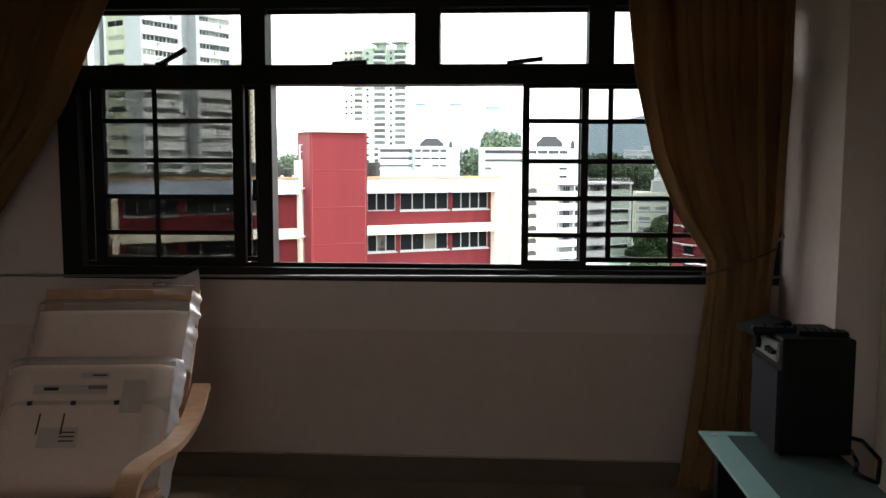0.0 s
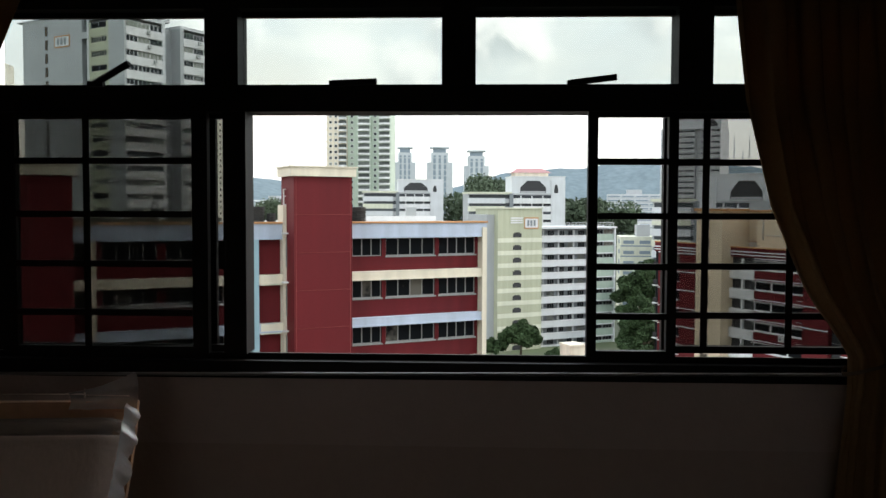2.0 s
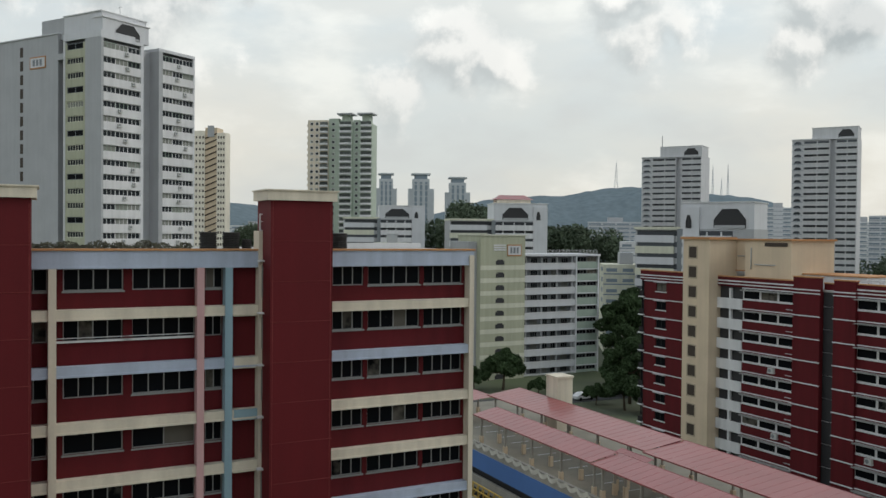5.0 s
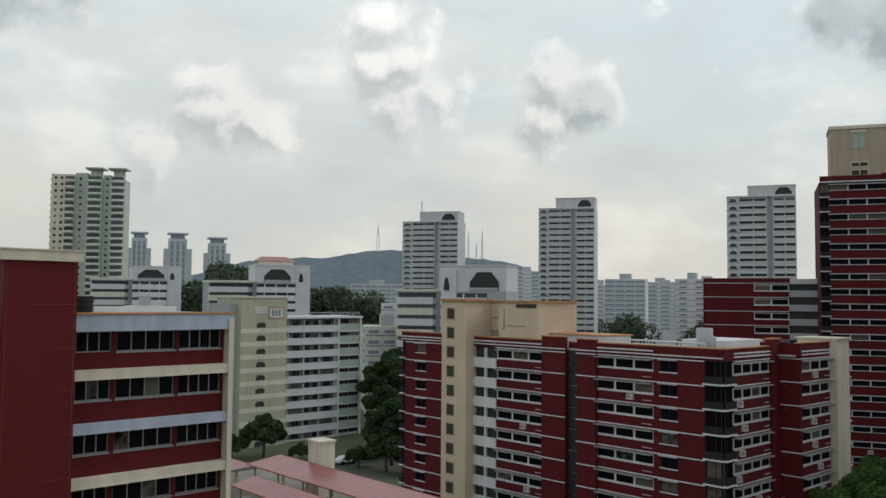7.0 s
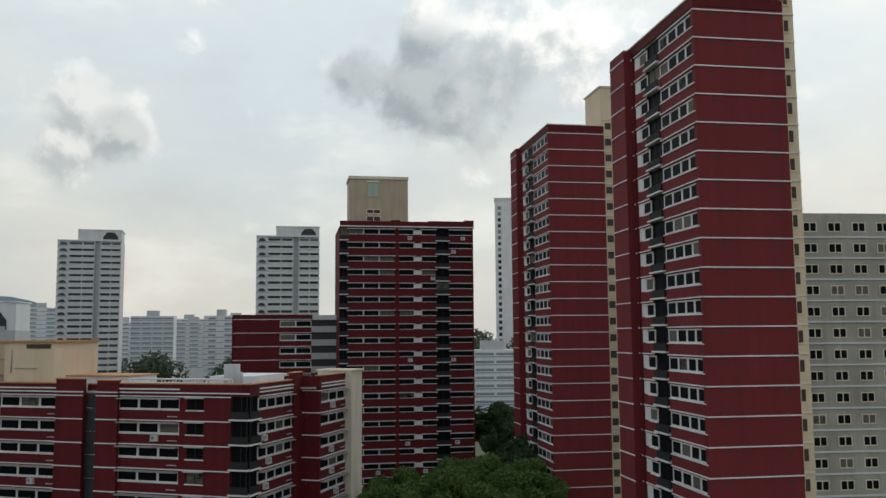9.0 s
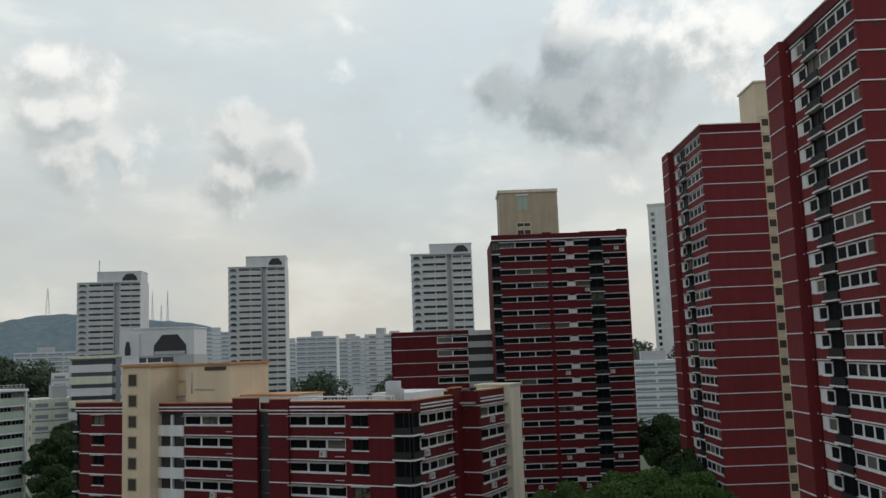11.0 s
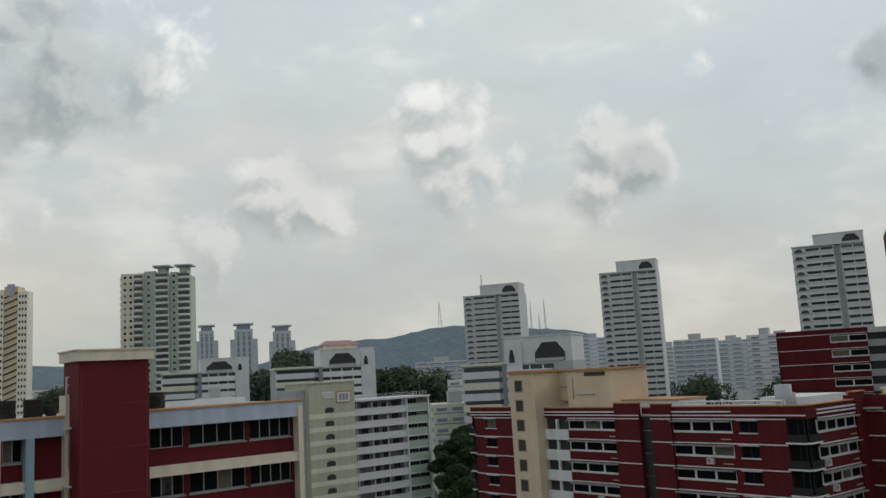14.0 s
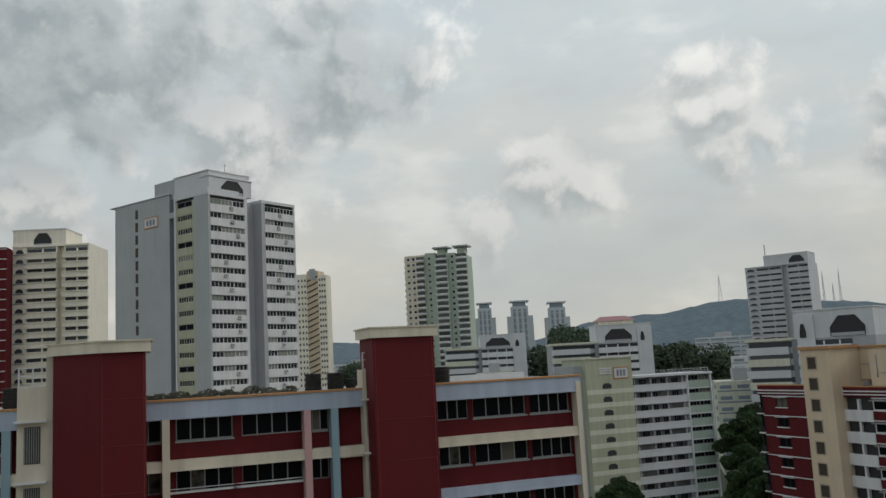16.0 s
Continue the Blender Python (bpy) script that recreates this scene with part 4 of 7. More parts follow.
def near_block():
    b = building("red_slab_block", A0.x, A0.y, SITE, "dark red slab block with cream and pale blue bands", "apartment block")
    F = Matrix()
    H, TOP, E = 2.88, 0.42, 46.03
    n = 11
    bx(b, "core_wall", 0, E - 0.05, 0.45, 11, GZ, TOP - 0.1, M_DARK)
    bx(b, "roof", 0, E, 0.2, 11.2, TOP - 0.25, TOP + 0.02, M_ROOF)
    bx(b, "roof_upstand", 37, E - 1, 5.0, 5.3, TOP + 0.02, TOP + 0.38, M_WHITE)
    bx(b, "end_wall", E - 0.1, E, 0.1, 11, GZ, TOP - 0.1, M_CREAM)
    bx(b, "coping", 0, E + 0.1, -0.62, 0.3, TOP, TOP + 0.10, M_ORANGE)
    bays = []
    for o in (0.0, -16.1):
        bays += [(-0.88 + o, 2.56 + o, 4), (2.83 + o, 5.53 + o, 4), (-3.12 + o, -1.17 + o, 3)] if o == 0 else []
        bays += [(-14.24 + o, -10.97 + o, 4), (-17.59 + o, -14.69 + o, 4), (-10.45 + o, -9.5 + o, 2), (-20.2 + o, -18.3 + o, 3)]
    bays = [(a + 40, c + 40, k) for a, c, k in bays if a + 40 > 0.3]
    for i in range(n):
        z = TOP - H * i
        if z - H < GZ + 1:
            break
        mat = M_BLUE if i % 3 == 0 and i != 3 or i in (2, 5, 8) else M_CREAM
        if i == 3:
            mat = M_CREAM
        hb = 0.92 if i == 0 else 0.55
        zb = z - hb if i == 0 else z - 0.11 - hb
        zt = z if i == 0 else z - 0.11
        # beam, with its drip edge
        bx(b, "beam", 0, E + 0.05, -0.55, 0.35, zb, zt, mat)
        bx(b, "beam_lip", 0, E + 0.05, -0.60, -0.55, zb, zb + 0.10, mat)
        # spandrel and window band
        zs = zb - 1.15
        zbn = z - H - 0.11
        bx(b, "spandrel", 0, E - 0.2, 0.0, 0.35, zbn, zs, M_RED)
        prev = 0.0
        for a, c, k in sorted(bays):
            if a > prev + 0.02:
                bx(b, "pier", prev, a, 0.0, 0.35, zs, zb, M_RED)
            recess = (i * 7 + int(a)) % 11 == 3
            deep = i == 1 and a < 31
            win_split(b, F, a, 0.30 if deep else 0.12, zs, c - a, zb - zs, 2 if i == 3 and k == 4 and a < 31 else k, 0.18 if not recess and not deep else 0.0)
            if deep and k == 4:
                bx(b, "balcony_rail", a - 0.5, c + 0.3, -0.12, -0.04, zs - 0.02, zs + 0.09, M_WHITE)
                bx(b, "balcony_rail", a - 0.5, c + 0.3, -0.12, -0.08, zs + 0.2, zs + 0.24, M_WHITE)
            prev = c
        bx(b, "pier", prev, E - 0.2, 0.0, 0.35, zs, zb, M_RED)
    for o in (0, -16.1):
        for a, c, m in ((-18.3, -17.93, M_CREAM), (-11.02, -10.64, M_PINK), (-9.52, -9.12, M_TEAL)):
            if a + o + 40 > 0:
                bx(b, "column", a + o + 40, c + o + 40, -0.66, -0.02, GZ, TOP - 0.92, m)
        # red bay between the teal column and the stair core
        bx(b, "blank_bay", -9.0 + o + 40, -7.7 + o + 40, -0.06, 0.3, GZ, TOP - 0.92, M_RED)
        for i in range(1, 10):
            z = TOP - H * i
            bx(b, "beam", -9.0 + o + 40, -7.7 + o + 40, -0.56, -0.06, z - 0.73, z - 0.11, M_CREAM if i % 3 else M_TEAL)
        # white stair core with hoods
        left = -7.7 + o + 40 - (1.15 if o else 0.0)
        bx(b, "stair_core", left, -5.6 + o + 40, -0.75, 0.4, GZ, TOP + 1.1, M_CREAM)
        for i in range(0, 10):
            z = TOP - H * i - 0.6
            bx(b, "hood", left - 0.12, left + 1.0 + (0.3 if o else 0.0), -1.15, -0.75, z, z + 0.09, M_WHITE)
            bm = bmesh.new()
            add_box(bm, 0, 0.72, -0.03, 0, 0, 1.75, 1)
            for q in range(7):
                add_box(bm, 0.02 + q * 0.1, 0.06 + q * 0.1, -0.08, -0.03, 0.02, 1.73, 0)
            part("vent_grille", bm, (M_FRAME, M_DARK), b, "", Matrix.Translation((left + (0.32 if o else 0.15), -0.76, z - 1.95 - GZ)))
        bm = bmesh.new()
        for q in range(4):
            add_box(bm, q * 0.62, q * 0.62 + 0.07, 0, 0.07, 0, 0.95)
        for q in (0.0, 0.5, 0.9):
            add_box(bm, 0, 1.93, 0.01, 0.06, q, q + 0.05)
        part("roof_rail", bm, M_WHITE, b, "", Matrix.Translation((left + 0.02, -0.72, TOP + 1.1 - GZ)))
        if o:
            bx(b, "core_post", left + 1.28, left + 1.6, -0.74, 0.3, TOP + 1.1, TOP + 2.75, M_CREAM)
    bx(b, "end_column", E - 0.32, E, -0.66, 0.02, GZ, TOP - 0.3, M_CREAM)
    # the two chimneys
    def chimney(pts, ztop):
        cx = sum(p[0] for p in pts) / len(pts)
        cy = sum(p[1] for p in pts) / len(pts)
        bm = bmesh.new()
        add_prism(bm, pts, 0, ztop - 0.52 - GZ)
        c = part("chimney", bm, M_RED_TILE, b, "tall blank red chimney shaft")
        grown = [(cx + (x - cx) * 1.12, cy + (y - cy) * 1.12) for x, y in pts]
        bm = bmesh.new()
        add_prism(bm, grown, ztop - 0.52 - GZ, ztop - GZ)
        add_prism(bm, [(cx + (x - cx) * 1.17, cy + (y - cy) * 1.17) for x, y in pts], ztop - GZ, ztop + 0.07 - GZ)
        part("cap", bm, M_CREAM, c, "pale concrete cap")
        bm = bmesh.new()
        (xa, ya), (xb, yb) = pts[0], pts[1]
        d = Vector((xb - xa, yb - ya, 0))
        nrm = Vector((d.y, -d.x, 0)).normalized() * 0.012
        for k in range(12):
            z = ztop - 0.52 - 2.2 * (k + 1) - GZ
            p, q = Vector((xa, ya, z)) + nrm * 0.5, Vector((xb, yb, z)) + nrm * 0.5
            add_cyl(bm, p, q, 0.012, n=4)
        for fr in (0.035, 0.965):
            p = Vector((xa, ya, 0)) + d * fr + nrm * 0.5
            add_cyl(bm, p, p + Vector((0, 0, ztop - 0.52 - GZ)), 0.012, n=4)
        part("joints", bm, M_SEAM, c)
    chimney([(32.5, -2.28), (36.03, -2.28), (36.03, 0.3), (32.5, 0.3)], 3.70)
    inv = b.matrix_world.inverted()
    w = [inv @ Vector(p) for p in ((-21.66, 38.94, 0), (-19.9, 39.9, 0), (-21.2, 42.6, 0), (-24.8, 41.2, 0), (-24.45, 39.55, 0))]
    chimney([(p.x, p.y) for p in w], 3.47)
    return b


NEAR = near_block()


def roof_stack(x, y, r, h):
    """A pile of dark plant trays on the roof."""
    bm = bmesh.new()
    n, rings = 12, []
    for k in range(int(h / 0.1) + 1):
        rr = r * (0.92 + 0.12 * random.random())
        for dz, q in ((0.0, rr * 0.9), (0.015, rr), (0.07, rr), (0.085, rr * 0.86)):
            rings.append([bm.verts.new((q * math.cos(j * 2 * math.pi / n), q * math.sin(j * 2 * math.pi / n), k * 0.1 + dz)) for j in range(n)])
    for p, q in zip(rings, rings[1:]):
        for j in range(n):
            bm.faces.new((p[j], p[(j + 1) % n], q[(j + 1) % n], q[j]))
    bm.faces.new(rings[-1])
    bm.faces.new(rings[0][::-1])
    m = NEAR.matrix_world @ Matrix.Translation((x, y, 0.44 - GZ))
    ob = put("planter", mesh_of("planter", bm, M_DARK_POT), None, m)
    tagged(ob, "stack of dark round planting trays on the roof", "planter", "tray stacks on the roof")


M_DARK_POT = material("dark_plastic_tray", (0.035, 0.033, 0.032), 0.75, grain=0.4)
for sx, r, h in ((30.1, 0.50, 0.95), (31.4, 0.50, 0.9), (32.3, 0.30, 0.55), (36.75, 0.36, 0.85), (38.0, 0.50, 0.95), (14.6, 0.5, 1.0), (13.4, 0.5, 0.9)):
    roof_stack(sx, 1.9, r, h)


def roof_plants():
    """Low scruffy potted plants along the roof's edge."""
    vs, fs = [], []
    for k in range(2400):
        x = random.uniform(16.5, 29.0)
        hgt = 0.35 + 0.28 * noise.noise((x * 1.3, 0, 0))
        p = Vector((x, 0.5 + random.random() * 1.2, random.uniform(0.0, max(0.12, hgt))))
        a = Vector((random.uniform(-1, 1), random.uniform(-1, 1), random.uniform(-1, 1))).normalized() * 0.09
        c = a.orthogonal().normalized() * 0.05
        i = len(vs)
        vs += [p - a - c, p + a - c * 0.3, p + a + c * 0.3, p - a + c]
        fs.append((i, i + 1, i + 2, i + 3))
    me = bpy.data.meshes.new("roof_plants")
    me.from_pydata(vs, [], fs)
    me.materials.append(M_LEAFDRY)
    ob = put("roof_plants", me, None, NEAR.matrix_world @ Matrix.Translation((0, 0, 0.44 - GZ)))
    tagged(ob, "low scruffy dry plants along the roof edge", "plants", kind="stuff")


M_LEAFDRY = material("dry_leaf", (0.07, 0.07, 0.045), 0.8, stain=0.5, stain_scale=2)
roof_plants()


# ---- red blocks with ribbon windows ----
M_LILAC = material("weathered_ledge_paint", (0.50, 0.48, 0.50), 0.85, stain=0.2, streak=0.3)


def ribbon_face(b, F, w, top, bays, floors, h=2.72, sill=0.95, head=2.25, wall=M_RED, line=M_WHITE, ac=0.0, hood=True, frame_m=None, t=0.14, pitch=2.6):
    """A facade: bays are (kind, x0, x1); w: window ribbon in white surround, s: solid, o: open recess, b: dark balcony, g: white gallery."""
    zb = top - floors * h
    for kind, a, c in bays:
        if kind == "s":
            bx(b, "pier", a, c, 0, 0.5, GZ, top, wall, F)
            continue
        if kind == "o":
            bx(b, "recess_wall", a, c, 0.9, 1.1, GZ, top, wall, F)
        for i in range(floors):
            z = top - (i + 1) * h
            if z < GZ - 0.5:
                break
            if kind == "w":
                bx(b, "spandrel", a, c, 0, 0.5, z + head - h, z + sill, wall, F)
                nw = max(1, round((c - a) / pitch))
                ww = (c - a) / nw
                for k in range(nw):
                    win(b, F, a + k * ww, 0.10, z + sill, ww, head - sill, 1, M_WIN, frame_m or M_WHITE, t=t, sill=0.16)
                if hood:
                    for k in range(nw):
                        bx(b, "sun_hood", a + k * ww + 0.10, a + (k + 1) * ww - 0.10, -0.62, 0.0, z + head - 0.14, z + head - 0.02, M_HOOD, F)
                if ac:
                    win(b, F, c - 1.45, 0.04, z + sill - 0.72, 1.15, 0.66, 1, M_WIN, M_RAIL, t=0.05)
                    bx(b, "window_sill", c - 1.5, c - 0.25, -0.10, 0.04, z + sill - 0.80, z + sill - 0.72, M_LILAC, F)
                if ac and random.random() < ac:
                    ac_unit(b, F, a + random.uniform(0, max(0.1, c - a - 3)), 0, z + 0.2)
            elif kind == "d":
                bx(b, "spandrel", a, c, 0, 0.5, z + head - h, z + sill, wall, F)
                bx(b, "sill_band", a, c, -0.12, 0.0, z + sill - 0.10, z + sill, M_PALE_GREY, F)
                bx(b, "floor_ledge", a - 0.2, c + 0.2, -0.45, 0.0, z + head, z + head + 0.17, M_LILAC, F)
                nw = max(1, round((c - a) / pitch))
                ww = (c - a) / nw
                for k in range(nw):
                    win(b, F, a + k * ww, 0.10, z + sill, ww, head - sill, 3, M_WIN, M_RAIL, t=0.06)
                    if k:
                        bx(b, "window_post", a + k * ww - 0.11, a + k * ww + 0.11, -0.02, 0.3, z + sill, z + head, M_WHITE, F)
                if ac and random.random() < ac:
                    ac_unit(b, F, a + random.uniform(0, max(0.1, c - a - 1)), 0, z + 0.2)
            elif kind == "v":
                bx(b, "spandrel", a, c, 0, 0.5, z + head - h, z + sill, wall, F)
                m = (a + c) / 2
                q = min(1.1, (c - a) * 0.36)
                bx(b, "pier", a, m - q, 0, 0.5, z + sill, z + head, wall, F)
                bx(b, "pier", m + q, c, 0, 0.5, z + sill, z + head, wall, F)
                win(b, F, m - q, 0.12, z + sill, 2 * q, head - sill, 2, M_WIN, M_RAIL, t=0.07)
                bx(b, "window_sill", m - q - 0.08, m + q + 0.08, -0.14, 0.0, z + sill - 0.12, z + sill, M_WHITE, F)
                bx(b, "sun_hood", m - q - 0.1, m + q + 0.1, -0.42, 0.0, z + head, z + head + 0.16, M_LILAC, F)
            elif kind == "g":
                bx(b, "parapet", a, c, -0.12, 0.1, z - 0.45, z + 0.95, M_WHITE, F)
                bx(b, "gallery_pier", (a + c) / 2 - 0.15, (a + c) / 2 + 0.15, 0.0, 0.4, z + 0.95, z + h - 0.45, M_WHITE, F)
            elif kind == "p":
                bx(b, "spandrel", a, c, 0, 0.5, z + head - h, z + sill, wall, F)
                bx(b, "white_panel", a, c, 0.05, 0.5, z + sill, z + head, M_WHITE, F)
            elif kind == "o":
                bx(b, "ledge", a, c, 0.6, 0.9, z - 0.1, z + 0.9, wall, F)
                bx(b, "sill_band", a, c, 0.5, 0.9, z + 0.9, z + 1.0, line, F)
            elif kind == "b":
                bx(b, "balcony_slab", a - 0.1, c + 0.1, -0.35, 0.4, z - 0.12, z + 0.05, line or M_PALE_GREY, F)
                bx(b, "balcony_rail", a, c, -0.2, -0.12, z + 0.05, z + 0.85, M_RAIL, F)
                win(b, F, a, 0.25, z + 0.1, c - a, h - 0.3, 2, M_WIN, M_RAIL, t=0.07)
    if line:
        for i in range(floors + 1):
            z = top - i * h
            for kind, a, c in bays:
                if kind in "wsvp" and z > GZ:
                    bx(b, "string_course", a, c, -0.10, 0.0, z - 0.34, z - 0.22, line, F)


M_HOOD = material("awning_sheet", (0.30, 0.295, 0.29), 0.7, stain=0.3, stain_scale=1.0)
M_FARWIN = material("far_window_glass", (0.055, 0.062, 0.072), 0.5, spec=0.3, vary=0.5)
M_DARKWIN = material("stair_opening", (0.05, 0.035, 0.025), 0.7, grain=0.3)


# near-black by default, to give the gaps behind the facade their shade
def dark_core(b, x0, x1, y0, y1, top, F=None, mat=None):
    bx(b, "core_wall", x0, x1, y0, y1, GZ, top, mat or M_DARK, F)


def right_block():
    """The L-shaped red block with its yellow stair tower; the corner nearest the camera is its origin."""
    b = building("red_corner_block", 52.29, 85.52, SITE - 0.5, "red corner block with white string courses and ribbon windows")
    top, h, n = -5.0, 2.72, 9
    par = -3.9
    F1 = face(0, 52.0, -90)          # long face, seen from the street side, running to the corner
    w = 52.0
    # bays counted from the far left end
    bays = [("b", 0.0, 0.9), ("v", 0.9, 8.3), ("s", 8.3, 10.9), ("g", 15.9, 20.3),
            ("w", 20.3, 28.9), ("s", 28.9, 32.4), ("o", 32.4, 34.6), ("s", 34.6, 37.2), ("w", 37.2, 45.4), ("v", 45.4, 49.5), ("s", 49.5, 52.0), ("b", 52.0, 54.3)]
    ribbon_face(b, F1, w, top, bays, n, h, ac=0.35)
    dark_core(b, 0.5, 12.0, 0.5, 52.0, top - 0.02)
    # parapets, stepped as the bays are
    for a, c, y, hh in ((0, 10.9, 0.0, 0.35), (15.9, 28.9, 0.0, 0.2), (28.7, 32.6, -0.35, 0.75), (32.4, 34.6, 0.6, 0.1), (34.5, 37.4, -0.35, 0.6), (37.2, 54.3, 0.0, 0.25)):
        bx(b, "parapet", a, c, y, y + 0.5, top - 0.2, par + hh - 0.25, M_RED, F1)
        bx(b, "coping", a - 0.05, c + 0.05, y - 0.08, y + 0.6, par + hh - 0.25, par + hh - 0.12, M_ORANGE, F1)
        bx(b, "parapet_band", a, c, y - 0.10, y, top + 0.06, top + 0.20, M_WHITE, F1)
        if c - a > 8:
            bx(b, "parapet_band", a, c - (8.9 if a > 37 else 0.0), y - 0.16, y, top + 0.46, top + 0.62, M_WHITE, F1)
    bx(b, "red_pilaster", 28.7, 32.6, -0.4, -0.002, GZ, top - 0.2, M_RED, F1)
    bx(b, "red_pilaster", 34.5, 37.4, -0.4, -0.002, GZ, top - 0.2, M_RED, F1)
    for i in range(n):
        z = top - i * h
        for a, c in ((28.7, 32.6), (34.5, 37.4)):
            bx(b, "string_course", a - 0.05, c + 0.05, -0.5, -0.4, z - 0.34, z - 0.22, M_WHITE, F1)
    # yellow stair tower and lift-motor room
    bx(b, "stair_tower", 10.9, 15.9, -1.6, 5.0, GZ, par + 5.0, M_YELLOW, F1)
    for i in range(n + 2):
        z = top + 2 * h - (i + 1) * h
        win(b, F1, 11.9, -1.66, z + 0.6, 1.75, 1.8, 1, M_DARKWIN, M_TAN, t=0.16)
    bx(b, "motor_room", 7.2, 27.0, 3.4, 9.0, top, 0.95, M_YELLOW, F1)
    bx(b, "motor_room", 19.5, 27.0, 1.2, 3.4, top, 0.95, M_YELLOW, F1)
    bx(b, "cornice", 6.9, 19.6, 3.1, 9.2, 0.95, 1.15, M_ORANGE, F1)
    bx(b, "cornice", 10.6, 16.2, -1.9, 3.1, par + 4.9, par + 5.25, M_ORANGE, F1)
    bx(b, "cornice", 19.2, 27.3, 0.9, 9.2, 0.95, 1.18, M_ORANGE, F1)
    bx(b, "motor_room_louvre", 22.8, 26.4, 1.12, 1.2, 0.2, 0.7, M_DARKWIN, F1)
    bx(b, "motor_room_door", 17.6, 18.5, 3.32, 3.4, top + 1.6, top + 3.6, M_DARKWIN, F1)
    for p, q in (((16.2, 3.3, 0), (18.9, 3.3, 0)), ((18.9, 3.3, 0), (18.9, 3.3, -2.2)), ((20.6, 1.15, -1.6), (20.6, 1.15, 1.2)), ((21.2, 1.15, -1.0), (24.5, 1.15, -1.0))):
        bm = bmesh.new()
        add_cyl(bm, Vector(p) + Vector((0, -0.06, -1.2 - GZ)), Vector(q) + Vector((0, -0.06, -1.2 - GZ)), 0.07, n=6)
        part("pipe", bm, M_GREY, b, "", F1)
    for y in (1.3, 1.9):
        bm = bmesh.new()
        add_cyl(bm, (37.5, y, par + 0.5 - GZ), (51.0, y, par + 0.5 - GZ), 0.09, n=6)
        for k in range(10):
            add_box(bm, 37.6 + k * 1.48, 37.72 + k * 1.48, y - 0.05, y + 0.05, top - GZ, par + 0.5 - GZ)
        part("roof_pipe", bm, M_WHITE, b, "white pipe on short stands along the roof", F1)
    # second face and the recessed wing behind it
    F2 = face(0, -2.3, 0)
    ribbon_face(b, F2, 12.65, top, [("b", 0.0, 2.2), ("w", 2.2, 10.44), ("s", 10.44, 12.65)], n, h, ac=0.6, pitch=2.2)
    bx(b, "parapet", 0, 12.65, 0.0, 0.5, top - 0.2, par, M_RED, F2)
    bx(b, "coping", -0.05, 10.44, -0.08, 0.6, par, par + 0.13, M_ORANGE, F2)
    for k in (0.12, 0.50):
        bx(b, "parapet_band", 2.2, 10.44, -0.16, 0.0, top + k, top + k + 0.16, M_WHITE, F2)
    bx(b, "red_pilaster", 10.44, 12.65, -0.25, 0.5, GZ, par + 0.85, M_RED, F2)
    bx(b, "coping", 10.39, 12.7, -0.33, 0.6, par + 0.85, par + 0.98, M_ORANGE, F2)
    # the wing that steps forward, its blank flank and its own windows
    F3 = face(12.65, -4.88, 0)
    wing = 7.98
    ribbon_face(b, F3, wing, top, [("s", 0.0, 0.5), ("w", 0.5, wing)], n, h, ac=0.6, pitch=2.2)
    bx(b, "flank_wall", -0.02, 0.5, 0.5, 4.88, GZ, par + 0.4, M_RED, F3)
    for i in range(n):
        bx(b, "string_course", -0.12, -0.02, 0.0, 2.58, top - i * h - 0.34, top - i * h - 0.22, M_WHITE, F3)
        bx(b, "floor_vent", -0.05, -0.02, 1.6, 1.9, top - i * h - 0.85, top - i * h - 0.62, M_DARK, F3)
    bx(b, "parapet", 0, wing, 0.0, 0.5, top - 0.2, par + 0.4, M_RED, F3)
    bx(b, "coping", -0.1, wing, -0.08, 0.6, par + 0.4, par + 0.53, M_ORANGE, F3)
    for k in (0.12, 0.50):
        bx(b, "parapet_band", 0.5, wing, -0.16, 0.0, top + k, top + k + 0.16, M_WHITE, F3)
    bx(b, "end_shaft", wing, wing + 3.6, -0.9, 4.0, GZ, par + 0.7, M_CREAM, F3)
    bx(b, "shaft_cap", wing - 0.2, wing + 3.8, -1.1, 4.2, par + 0.7, par + 0.9, M_CREAM, F3)
    for i in range(n):
        bx(b, "drip_ledge", wing + 3.6, wing + 4.2, -0.9, 3.5, top - i * h - 0.3, top - i * h - 0.12, M_CREAM, F3)
    dark_core(b, 0.5, 12.65, -1.78, 16.0, top - 0.03)
    dark_core(b, 13.15, 20.33, -4.36, 16.0, top - 0.04)
    bx(b, "roof", 0.4, 12.0, -1.9, 51.8, top - 0.05, top + 0.15, M_ROOF)
    bx(b, "roof", 12.0, 20.33, -4.48, 16.0, top - 0.05, top + 0.16, M_ROOF)
    # pipes and rails on the roof
    for k in range(3):
        bm = bmesh.new()
        add_cyl(bm, (2.4 + k * 0.5, 3, 1.05 + top - GZ), (2.4 + k * 0.5, 20, 1.05 + top - GZ), 0.09, n=6)
        for q in range(9):
            add_box(bm, 2.32 + k * 0.5, 2.48 + k * 0.5, 3 + q * 2, 3.1 + q * 2, top - GZ + 0.1, top - GZ + 1.0)
        part("roof_pipe", bm, M_PALE_GREY, b, "pale pipe on low stands")
    bx(b, "roof_upstand", 3.4, 9.0, 16.0, 46.0, top + 0.1, top + 1.75, M_WHITE)
    bx(b, "upstand_coping", 3.2, 9.2, 15.8, 46.2, top + 1.75, top + 1.9, M_ORANGE)
    bx(b, "roof_slab", 10.0, 19.33, 3.0, 9.0, top + 0.2, top + 1.55, M_WHITE)
    bm = bmesh.new()
    add_cyl(bm, (5.2, 3.0, top - GZ + 0.1), (5.2, 3.0, top - GZ + 3.2), 0.95, n=14)
